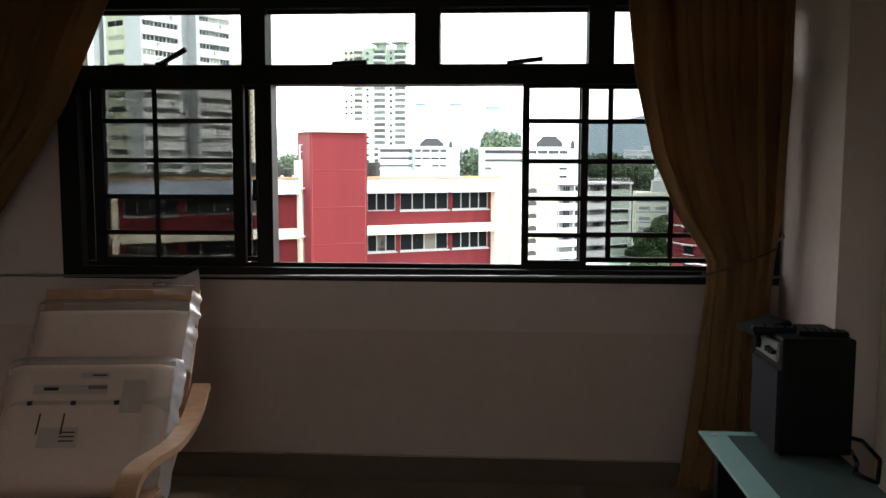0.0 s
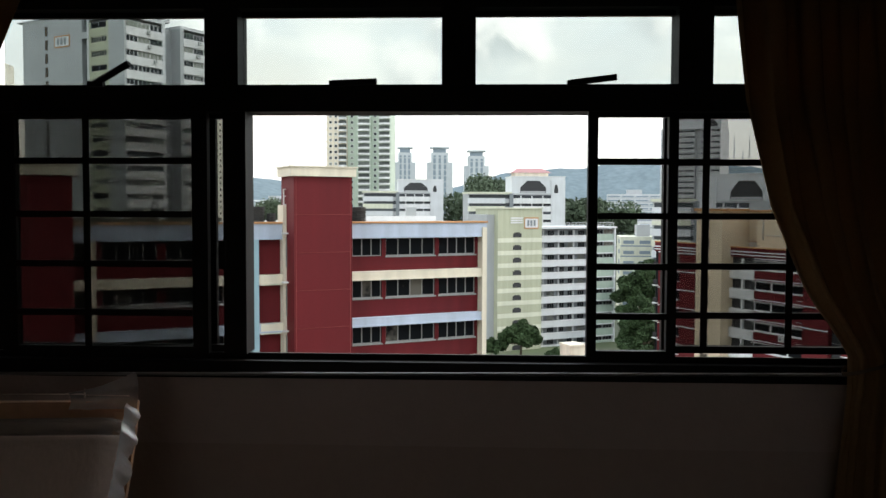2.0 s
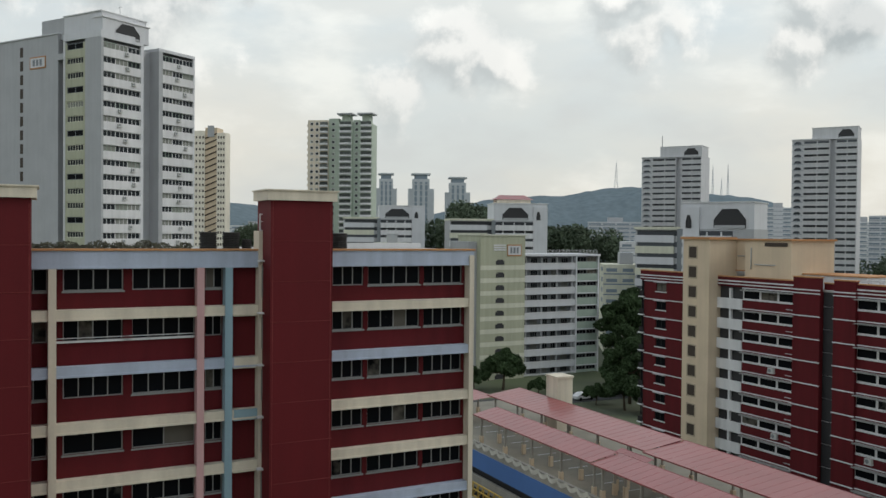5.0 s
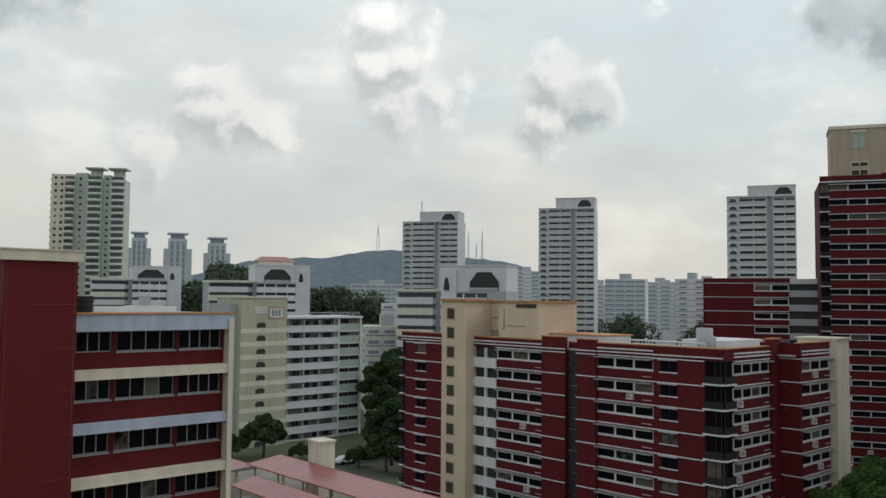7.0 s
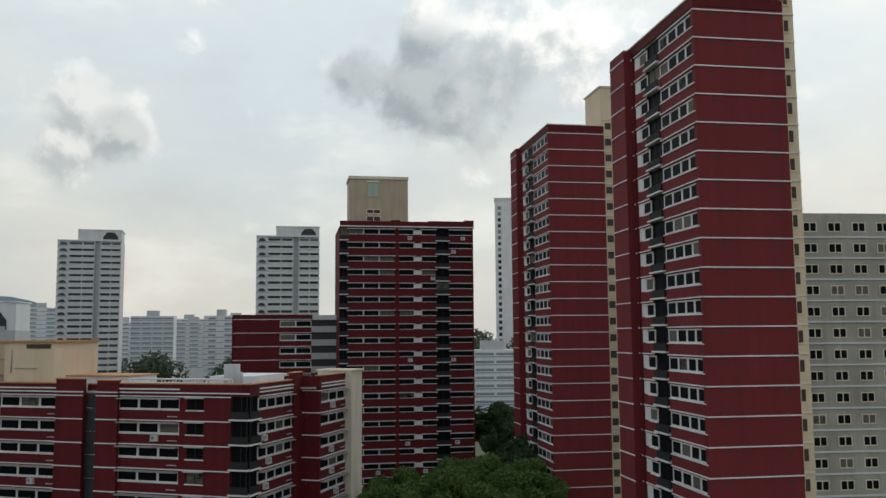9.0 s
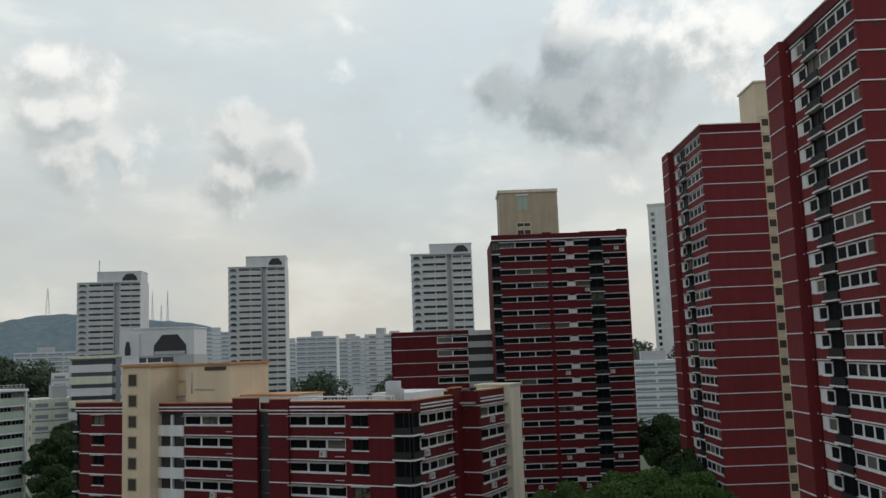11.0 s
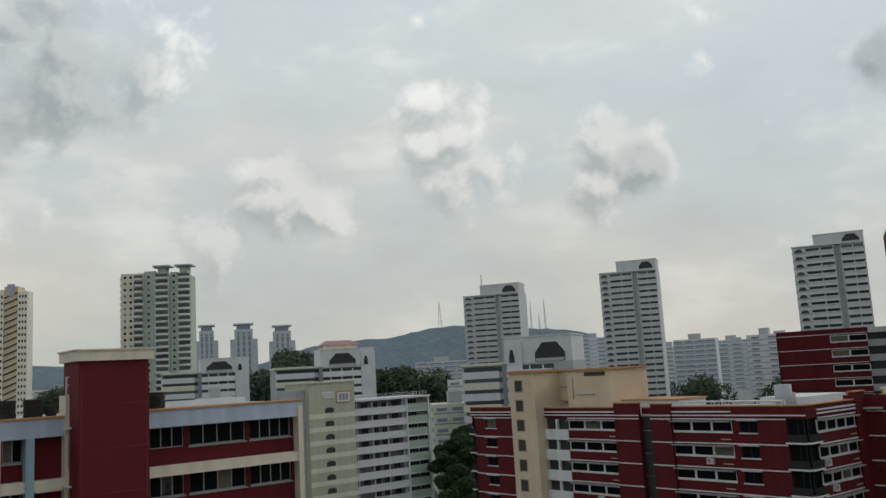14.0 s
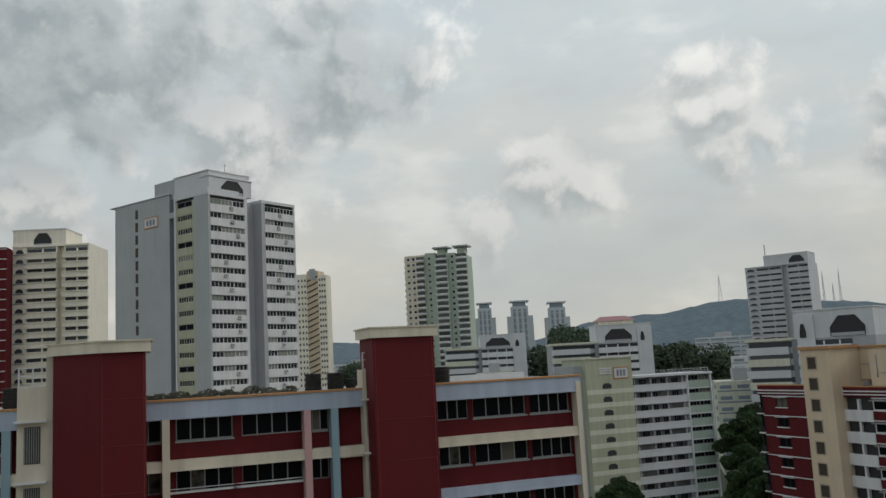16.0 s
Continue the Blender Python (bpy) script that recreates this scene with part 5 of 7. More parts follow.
    add_cyl(bm, (7.0, 3.2, top - GZ + 0.1), (7.0, 3.2, top - GZ + 2.2), 0.6, n=12)
    part("water_tank", bm, M_GREY, b, "grey cylindrical tank")
    return b


right_block()


def red_tower(name, x, y, w, d, top, h, cw=4.5, cy=1.4, label="", left_bays=None, right_kind="blank", ang=DIAG - 1):
    b = building(name, x, y, ang, label, "tower block", "red point towers")
    n = int((top - GZ) / h)
    F = face(0, 0, 0)
    FL = face(0, d, -90)
    if right_kind == "blank":
        bx(b, "gable_wall", 0, w, 0, 0.6, GZ, top, M_RED_HAZED)
        for i in range(n + 1):
            z = top - i * h
            bx(b, "string_course", -0.12, w + 0.05, -0.10, 0.0, z - 0.34, z - 0.22, M_WHITE)
            for k in (0.18, 0.84):
                bx(b, "scupper", w * k, w * k + 0.35, -0.03, 0.0, z - 0.85, z - 0.62, M_DARK)
    bays = left_bays
    ribbon_face(b, FL, d, top, bays, n, h, ac=0.0, hood=False, pitch=2.0, t=0.16, wall=M_RED_HAZED, sill=0.9, head=2.3)
    bx(b, "red_pilaster", 0.0, 4.4, -0.9, 0.0, GZ, top + 0.9, M_RED_HAZED, FL)
    for i in range(n + 1):
        bx(b, "string_course", -0.1, 4.5, -1.0, -0.9, top - i * h - 0.34, top - i * h - 0.22, M_WHITE, FL)
    dark_core(b, 0.5, w - 0.3, 0.62, d - 0.2, top - 0.12)
    bx(b, "roof", 0.2, w, 0.2, d, top - 0.1, top + 0.06, M_ROOF)
    for args in ((0, w, 0, 0.4), (0, 0.4, 0.4, d)):
        bx(b, "parapet", *args, top + 0.06, top + 1.1, M_RED)
        bx(b, "coping", args[0] - 0.1, args[1] + 0.05, args[2] - 0.1, args[3] + 0.05, top + 1.1, top + 1.25, M_CREAM)
    if cw:
        bx(b, "stair_core", w, w + cw, cy, 9.0, GZ, top + 8.0, M_YELLOW)
        bx(b, "core_cap", w - 0.2, w + cw + 0.2, cy - 0.2, 9.2, top + 8.0, top + 8.3, M_CREAM)
        for i in range(n + 2):
            z = top + h - i * h
            win(b, F, w + cw * 0.12, cy - 0.07, z - h + 0.75, cw * 0.58, 1.45, 2 if cw > 2 else 1, M_DARKWIN, M_YELLOW, t=0.16)
            bx(b, "string_course", w, w + cw, cy - 0.1, cy, z - 0.2, z - 0.05, M_CREAM)
    return b


red_tower("red_tower", 73.66, 39.37, 9.3, 20.2, 32.6, 2.75, cw=1.4, cy=0.5, label="tall dark red tower with white-framed windows and blank gable",
          left_bays=[("s", 0.0, 4.6), ("o", 4.6, 5.3), ("p", 5.3, 6.5), ("w", 6.5, 8.6), ("b", 8.6, 11.9), ("w", 11.9, 16.2), ("w", 16.2, 20.0)])
red_tower("red_tower", 109.77, 84.99, 9.5, 22.0, 34.3, 2.69, label="tall dark red tower behind with yellow stair core",
          left_bays=[("s", 0.0, 4.4), ("o", 4.4, 5.2), ("p", 5.2, 6.5), ("w", 6.5, 8.8), ("b", 8.8, 12.4), ("w", 12.4, 17.2), ("w", 17.2, 21.8)])


def wide_tower():
    b = building("red_tower", 107.6, 136.16, DIAG, "broad dark red tower with yellow roof-top motor room", "tower block", "red point towers")
    top, h = 23.4, 2.74
    n = 19
    F = Matrix()
    ribbon_face(b, F, 27.2, top, [("b", 0, 1.6), ("d", 1.6, 11.0), ("s", 11.0, 12.0), ("d", 12.0, 14.9), ("p", 14.9, 16.6), ("d", 16.6, 19.5), ("b", 19.5, 22.3), ("d", 22.3, 26.9), ("s", 26.9, 27.3)], n, h, sill=1.22, head=2.16, line=None, hood=False, ac=0.12, pitch=3.2)
    dark_core(b, 0.3, 26.9, 0.5, 16, top - 0.03)
    bx(b, "side_wall", -0.1, 0.3, 0.5, 16, GZ, top, M_RED)
    bx(b, "roof", 0, 27.2, 0.5, 16, top, top + 0.1, M_ROOF)
    for a, c, e in ((0, 11.8, 0.1), (10.3, 12.1, 0.35), (11.8, 22.0, 0.1), (18.0, 27.3, 0.25), (25.4, 27.4, 0.5)):
        bx(b, "parapet", a, c, -0.15 - e * 0.4, 0.5, top - 0.1, top + 1.0 + e, M_RED)
    bx(b, "parapet_band", 0, 27.2, -0.36, -0.3, top - 0.1, top + 0.12, M_WHITE)
    bx(b, "motor_room", 2.0, 14.0, 1.6, 9.0, top, 33.4, M_TAN)
    bx(b, "cornice", 1.8, 14.1, 1.4, 9.2, 33.4, 34.0, M_CREAM)
    win(b, F, 5.6, 1.5, 29.6, 2.4, 3.1, 2, M_GREENGLASS, M_TAN, t=0.2)
    bx(b, "lintel", 5.5, 8.1, 1.4, 1.6, 32.75, 33.0, M_WHITE)
    win(b, F, 5.4, 1.46, 24.6, 3.0, 1.2, 2, M_DARKWIN, M_CREAM, t=0.15)
    win(b, F, 5.4, 1.46, 26.2, 3.0, 1.0, 2, M_DARKWIN, M_CREAM, t=0.15)


wide_tower()


def low_red_block():
    b = building("red_slab_block", 100.7 - 4.7, 153.4 + 3.3, DIAG, "lower red block with grey access galleries behind")
    top, h, n = 5.2, 2.8, 11
    ribbon_face(b, Matrix(), 26, top, [("s", 0, 5.7), ("s", 5.7, 9.5), ("w", 9.5, 16.0), ], n, h, hood=False)
    for i in range(n):
        z = top - (i + 1) * h
        bx(b, "gallery_parapet", 16.0, 34, 0.2, 0.5, z - 0.2, z + 1.1, M_GREY)
    dark_core(b, 0.3, 34, 0.5, 9, top - 0.02)
    bx(b, "parapet", 0, 16.2, -0.1, 0.5, top, top + 0.7, M_RED)
    bx(b, "parapet", 16.2, 34, 0.1, 0.5, top - 0.4, top + 0.6, M_PALE_GREY)
    bx(b, "side_wall", -0.2, 0.3, 0.0, 9, GZ, top + 0.5, M_RED)


low_red_block()


# ---- olive and grey blocks ----
def block_109():
    b = building("olive_slab_block", 14.28, 190.16, SITE - 0.5, "pale olive slab block with long white galleries", "apartment block")
    top, h, n = -3.3, 2.75, 10
    F = Matrix()
    # stair gable
    bx(b, "gable_wall", -11.2, 0, -1.2, 9, GZ, 1.1, M_OLIVE)
    bx(b, "gable_return", -13.2, -11.2, 0.4, 9, GZ, -0.2, M_GREY)
    bx(b, "cap", -11.4, 0.2, -1.4, 9.2, 1.1, 1.35, M_PALE_OLIVE)
    block_sign(b, F, -4.6, -1.2, -3.3, 3.6, 2.5)
    for k in range(3):
        bx(b, "vent", -8.0, -5.0, -1.3, -1.2, -2.1 + k * 0.5, -1.8 + k * 0.5, M_WHITE)
    for i in range(n):
        z = top - (i + 1) * h
        bx(b, "pale_band", -11.2, -0.0, -1.24, -1.2, z - 0.2, z + 0.75, M_PALE_OLIVE)
        bx(b, "stair_opening", -7.4, -5.3, -1.27, -1.2, z + 0.9, z + 1.75, M_DARK)
        bx(b, "stair_opening", -7.05, -5.65, -1.27, -1.2, z + 1.75, z + 1.98, M_DARK)
        # galleries
        bx(b, "gallery_parapet", 0, 14.4, 0.0, 0.25, z - 0.35, z + 1.15, M_PALE_GREY)
        bx(b, "gallery_lip", 0, 14.4, -0.08, 0.0, z + 1.0, z + 1.15, M_WHITE)
        for k in range(4):
            bx(b, "gallery_post", 1.2 + k * 4.1, 1.5 + k * 4.1, 0.3, 0.6, z + 1.15, z + h - 0.35, M_GREY)
        for k in range(5):
            win(b, F, 0.6 + k * 2.75, 1.7, z + 1.0, 1.8, 1.2, 3, M_WIN2, M_FRAME)
        bx(b, "balcony_wall", 14.8, 20.6, 0.1, 0.4, z - 0.2, z + 1.35, M_GREENPAINT)
        win(b, F, 15.0, 0.3, z + 1.35, 2.6, 1.1, 3, M_WIN, M_FRAME)
        win(b, F, 17.8, 0.3, z + 1.35, 2.6, 1.1, 3, M_WIN, M_FRAME)
        bx(b, "floor_edge", 14.6, 20.8, 0.0, 0.3, z - 0.45, z - 0.2, M_PALE_GREY)
    # core coloured dark grey to deepen the shade of the galleries
    dark_core(b, 0, 20.7, 1.8, 10, top, mat=M_DARK_GREY)
    for a in (14.4, 20.6):
        bx(b, "fin", a, a + 0.35, -0.15, 1.8, GZ, top + 0.2, M_PALE_GREY)
    bx(b, "roof", -0.1, 21.2, -0.3, 10, top - 0.1, top + 0.35, M_PALE_GREY)
    bm = bmesh.new()
    for k in range(22):
        add_box(bm, k * 0.95, k * 0.95 + 0.06, 0, 0.06, 0, 0.9)
    add_box(bm, 0, 20.0, 0, 0.06, 0.86, 0.94)
    add_box(bm, 0, 20.0, 0, 0.06, 0.45, 0.5)
    part("roof_rail", bm, M_PALE_GREY, b, "", Matrix.Translation((0.5, 0.2, top + 0.35 - GZ)))
    bx(b, "side_wall", 20.95, 21.1, 0.4, 10, GZ, top, M_PALE_GREY)


M_GREENPAINT = material("grey_green_paint", (0.36, 0.44, 0.38), 0.78, stain=0.2, streak=0.2)
block_109()


def block_110():
    b = building("grey_tower_block", -67.75, 162.64, -29, "tall grey and white tower block with olive window bays", "tower block", "grey arched towers")
    top, h, n = 38.3, 2.8, 24
    FR = face(0, 0, 90)                 # window front: to the right and away
    F = Matrix()

    def bays(F0, x0, x1, y, zt, k, wall):
        for i in range(n):
            z = zt - (i + 1) * h
            if z < GZ:
                break
            bx(b, "spandrel", x0, x1, y - 0.15, y + 0.3, z + 2.2 - h, z + 1.0, wall, F0)
            ww = (x1 - x0) / k
            for q in range(k):
                win(b, F0, x0 + q * ww, y + 0.12, z + 1.0, ww, 1.2, 3, M_WIN2, M_WHITE if (i * 5 + q) % 7 else M_GREENPAINT, t=0.09)
            if (i * 3) % 4 != 1:
                ac_unit(b, F0, x0 + (x1 - x0) * random.uniform(0.35, 0.75), y - 0.15, z + 0.25)
    # right-hand front in two steps
    bx(b, "front_wall", -11, -0.3, 0.4, 9.9, GZ, top - 0.1, M_DARK)
    bays(FR, 0.5, 9.3, 0.0, top - 0.3, 3, M_WHITE)
    bx(b, "front_pier", 0, 0.5, -0.1, 0.4, GZ, top - 0.3, M_GREY, FR)
    bx(b, "front_pier", 9.3, 10.0, -0.1, 6, GZ, top - 0.3, M_PALE_GREY, FR)
    bx(b, "front_parapet", 0, 10.0, -0.12, 0.3, top - 0.3, top + 0.3, M_PALE_GREY, FR)
    bx(b, "link_wall", 10.0, 14.0, 2.6, 9, GZ, top - 0.4, M_GREY, FR)
    F2 = FR @ Matrix.Translation((14.0, 0.0, 0))
    bx(b, "front_wall", 14.3, 23.4, 0.35, 11, GZ, top - 0.2, M_DARK, FR)
    bays(F2, 0.9, 9.2, 0.0, top - 0.4, 3, M_WHITE)
    bx(b, "front_pier", -0.1, 0.9, -0.1, 8.0, GZ, top - 0.4, M_GREY, F2)
    bx(b, "front_pier", 9.2, 9.6, -0.1, 0.4, GZ, top - 0.4, M_PALE_GREY, F2)
    bx(b, "front_parapet", -0.1, 9.6, -0.14, 8.0, top - 0.4, top + 0.2, M_PALE_GREY, F2)
    # left-hand flank: pier, olive bay, recess, blank gable with slot windows
    bx(b, "flank_wall", -4.5, 0, -0.02, 0.4, GZ, top + 0.3, M_GREY)
    for i in range(n):
        z = top - 0.1 - (i + 1) * h
        if z < GZ:
            break
        bx(b, "olive_spandrel", -10.4, -4.5, 0.0, 0.35, z + 2.2 - h, z + 1.0, M_OLIVE)
        win(b, F, -9.9, 0.12, z + 1.0, 4.8, 1.2, 6 if i % 3 else 2, M_WIN2 if i % 3 else M_WIN, M_PALE_OLIVE if i % 3 else M_DARK_GREY, t=0.10)
        bx(b, "olive_pier", -10.4, -9.9, 0.0, 0.35, z + 1.0, z + 2.2, M_OLIVE)
        bx(b, "olive_pier", -5.1, -4.5, 0.0, 0.35, z + 1.0, z + 2.2, M_OLIVE)
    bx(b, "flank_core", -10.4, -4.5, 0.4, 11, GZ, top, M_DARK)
    bx(b, "flank_pier", -10.9, -10.4, -0.1, 6, GZ, top + 1.2, M_PALE_GREY)
    bx(b, "flank_parapet", -10.9, 0, -0.05, 8, top - 0.1, top + 1.2, M_PALE_GREY)
    bx(b, "recess_wall", -13.4, -10.9, 3.0, 10, GZ, top - 2, M_DARK_GREY)
    bx(b, "recess_bridge", -13.4, -10.9, 0.4, 3.0, top - 3.4, top - 2.2, M_GREY)
    bx(b, "gable_wall", -33.0, -13.4, 0.6, 11, GZ, 40.1, M_GREY)
    bx(b, "gable_wall", -34.6, -33.0, 1.6, 11, GZ, 39.6, M_GREY)
    bx(b, "gable_coping", -34.8, -13.2, 0.4, 11.2, 40.1, 40.3, M_PALE_GREY)
    block_sign(b, F, -22.2, 0.6, 33.8, 5.0, 2.4)
    for i in range(22):
        z = 37.5 - i * h
        bx(b, "slot_window", -25.4, -24.5, 0.54, 0.6, z - 1.0, z + 1.0, M_DARKWIN)
    # crown
    bx(b, "crown", -19.3, -11.8, 1.2, 11, 39.0, 43.3, M_GREY)
    bx(b, "crown", -11.8, -0.8, 0.8, 11.4, top + 1.2, 43.2, M_PALE_GREY)
    bx(b, "crown_coping", -12.0, -0.7, 0.6, 11.6, 43.2, 43.4, M_WHITE)
    bx(b, "crown_face", 0.6, 11.6, 0.3, 3.0, top + 0.3, 42.0, M_PALE_GREY, FR)
    bx(b, "crown_coping", 0.4, 11.8, 0.1, 3.2, 42.0, 42.2, M_WHITE, FR)
    arch_panel(b, FR, 3.6, top + 0.5, 5.6, 2.7, 0.24)
    bm = bmesh.new()
    add_cyl(bm, (0, 0, 0), (0, 0, 2.2), 0.05, n=5)
    add_cyl(bm, (-0.6, 0, 1.8), (0.6, 0, 1.8), 0.03, n=5)
    part("aerial", bm, M_DARK_GREY, b, "", Matrix.Translation((-2, 6, 43.3 - GZ)))


block_110()


M_IVORY = material("ivory_paint", (0.86, 0.80, 0.69), 0.78, grain=0.06, stain=0.12, streak=0.15)


def arched_tower(name, x, y, ang, wl, wr, top, crown, h, label, tone=None, base_floors=24, aerial=False, pale=None, crown_x=None, arch_x=None):
    """The white point towers: banded windows on two faces and a crown with an octagonal opening."""
    b = building(name, x, y, ang, label, "tower block", "grey arched towers")
    tone, pale = tone or M_TOWER, pale or M_WHITE
    F, n = Matrix(), int((top - GZ) / h)
    n = min(n, base_floors)
    W = wl + wr
    xa, xb, xc = -wl + 0.18 * W, -wl + 0.585 * W, -wl + 0.67 * W
    bx(b, "core_wall", -wl + 0.2, xb - 0.2, 0.35, 16, GZ, top, M_GREY)
    bx(b, "core_wall", xb - 0.2, xc + 0.2, 2.2, 16, GZ, top, tone)
    bx(b, "core_wall", xc + 0.2, wr - 0.2, 0.35, 16, GZ, top, M_GREY)
    bx(b, "corner_wall", -wl, xa, 0.0, 0.35, GZ, top, tone)
    for i in range(n):
        z = top - (i + 1) * h
        arch_panel(b, F, -wl + 0.9, z + 1.05, xa + wl - 1.8, 1.15, -0.02, M_FARWIN, "window")
        bx(b, "corner_ledge", -wl - 0.1, xa, -0.25, 0.0, z + 0.70, z + 0.86, M_HAZEWIN)
        for x0, x1, y in ((xa, xb, -0.9), (xc, wr, -1.1)):
            bx(b, "window_band", x0 + 0.3, x1 - 0.3, 0.22, 0.35, z + 1.1, z + 2.2, M_FARWIN)
            for q in (0.52,):
                bx(b, "window_post", x0 + (x1 - x0) * q - 0.22, x0 + (x1 - x0) * q + 0.22, 0.05, 0.3, z + 1.1, z + 2.2, tone)
            bx(b, "spandrel", x0, x1, y, 0.35, z + 2.15 - h, z + 1.1, tone)
            bx(b, "spandrel_ledge", x0 - 0.1, x1 + 0.1, y - 0.35, y, z + 0.85, z + 1.1, pale)
        bx(b, "side_spandrel", -wl, -wl + 0.3, 0.35, 16, z + 2.08 - h, z + 1.0, tone)
    bx(b, "side_wall", wr - 0.2, wr - 0.02, 3.0, 16, GZ, top, tone)
    for x in (xb - 0.4, xc + 0.02, wr - 0.4):
        bx(b, "pier", x, x + 0.38, -0.1, 3.0, GZ, top, tone)
    if aerial:
        bx(b, "aerial", -wl + 0.33 * W, -wl + 0.33 * W + 0.35, 1, 1.35, top + 0.5, crown + 6, M_GREY)
    bx(b, "roof", -wl - 0.1, wr, -0.4, 16, top, top + 0.5, tone)
    ca, cb = crown_x or (-wl + 0.31 * W, wr)
    bx(b, "crown", ca, cb, 0.3, 13, top + 0.5, crown, tone)
    bx(b, "crown_coping", ca - 0.2, cb + 0.2, 0.1, 13.2, crown, crown + 0.3, M_WHITE)
    arch_panel(b, F, -wl + 0.71 * W if arch_x is None else arch_x, top + 0.4, 0.23 * W, (crown - top) * 0.72, 0.25)
    return b


arched_tower("white_tower_block", 108.7, 441.7, -30, 15.6, 15.0, 41.3, 46.6, 2.85, "white banded tower block with octagonal crown opening", aerial=True)
arched_tower("white_tower_block", 159.4, 377.3, -30, 13.9, 12.4, 43.8, 48.8, 2.8, "white banded tower block with octagonal crown opening")
arched_tower("white_tower_block", 202.3, 283.2, -35, 16.0, 8.7, 40.8, 44.9, 2.85, "white banded tower block with octagonal crown opening")
arched_tower("cream_tower_block", -145.4, 230.5, 10, 9.3, 12.4, 41.6, 46.6, 2.85, "cream banded tower block beyond the grey tower", tone=M_IVORY, pale=M_IVORY, crown_x=(-9.4, 5.6), arch_x=-3.4)
red = building("red_slab_block", -158, 222, 20, "dark red block flank beside the cream tower")
bx(red, "gable_wall", -14, 5.6, -1, 12, GZ, 41.0, M_RED)
for i in range(24):
    bx(red, "string_course", -14, 5.6, -1.1, -1.0, 40.4 - i * 2.85, 40.6 - i * 2.85, M_WHITE)


def beige_tower():
    b = building("beige_tower", -120.8, 419.4, -5, "tall beige tower with a diagonal brown stair pattern", "tower block")
    bx(b, "shaft", -8.2, -3, 0, 9, GZ, 50.5, M_IVORY)
    bx(b, "shaft", 3, 7.4, 0.3, 7, GZ, 49.5, M_IVORY)
    bx(b, "centre", -3, 3, 0.8, 9, GZ, 52.0, M_YELLOW)
    bx(b, "centre_fin", -1.6, 1.6, 0.4, 0.8, 47.5, 53.0, M_GREY)
    for i in range(26):
        z = 46.5 - i * 2.9
        for x in (-7.7, -5.9, -4.3, 3.4, 4.7, 6.0):
            win(b, Matrix(), x, -0.08 if x < 0 else 0.22, z, 1.1, 1.5, 1, M_DARKWIN, M_IVORY, t=0.16)
        bm = bmesh.new()
        vs = [bm.verts.new(p) for p in ((0, 0, 0), (6.0, 0, 2.4), (6.0, 0, 3.0), (0, 0, 0.6), (0, 0.35, 0), (6.0, 0.35, 2.4), (6.0, 0.35, 3.0), (0, 0.35, 0.6))]
        for q in ((0, 1, 2, 3), (7, 6, 5, 4), (0, 4, 5, 1), (3, 2, 6, 7)):
            bm.faces.new([vs[k] for k in q])
        part("stair_flight", bm, M_DARKWIN, b, "", Matrix.Translation((-3.0, 0.45, z - GZ)))


beige_tower()


def condo():
    b = building("condominium_tower", -62.3, 440.1, -8, "tall pale green condominium with stacked rounded balconies", "tower block")
    top, h = 58.8, 3.05
    # dark colour of the boxes that paint in the loggias' shade
    M_LOGGIA = material("shaded_loggia", (0.085, 0.095, 0.09), 0.8, vary=0.4)
    M_G = material("pale_green_paint", (0.47, 0.54, 0.46), 0.8, stain=0.15, streak=0.2)
    for a, c, y0, zt, m in ((-15, -4.5, 0, top, M_CREAM), (-4.5, 1.0, 2.0, top + 1, M_G), (1.0, 8.5, -1.0, top - 1.5, M_G), (8.5, 12.0, 1.0, top, M_G), (12.0, 18.8, -0.5, top - 2.0, M_G)):
        bx(b, "shaft", a, c, y0, 10, GZ, zt, m)
    for i in range(29):
        z = top - 3.5 - i * h
        for cx, y0, r in ((-6.6, 0.0, 2.3), (5.0, -1.0, 3.2), (15.6, -0.5, 3.0)):
            key = ("balc", r)
            if key not in CACHE:
                bm = bmesh.new()
                add_prism(bm, [(r * math.cos(t), -1.7 * math.sin(t)) for t in np.linspace(math.pi, 0, 9)][::-1], 0, 0.95)
                CACHE[key] = mesh_of("balcony", bm, M_WHITE)
            put("balcony", CACHE[key], b, Matrix.Translation((cx, y0, z - GZ)))
            bx(b, "balcony_opening", cx - r * 0.9, cx + r * 0.9, y0 - 0.12, y0, z + 0.95, z + 2.6, M_LOGGIA)
        for x, y0 in ((-13.8, 0.0), (-11.0, 0.0), (-3.0, 2.0), (9.6, 1.0)):
            win(b, Matrix(), x, y0 - 0.08, z + 0.9, 1.6, 1.5, 1, M_WIN2, M_WHITE, t=0.15)
        bx(b, "corner_bay", -15.6, -15.0, 0.5, 2.6, z + 0.2, z + 1.6, M_CREAM)
    for cx in (5.0, 15.5):
        bx(b, "roof_stem", cx - 2.0, cx + 2.0, 0, 6, top - 2, top + 2.5, M_G)
        bm = bmesh.new()
        add_prism(bm, [(-4.0, -2), (4.0, -2), (4.6, 6), (-4.6, 6)], 0, 0.7)
        part("roof_canopy", bm, M_GREY, b, "grey overhanging roof canopy", Matrix.Translation((cx, -0.5, top + 2.5 - GZ)))


condo()


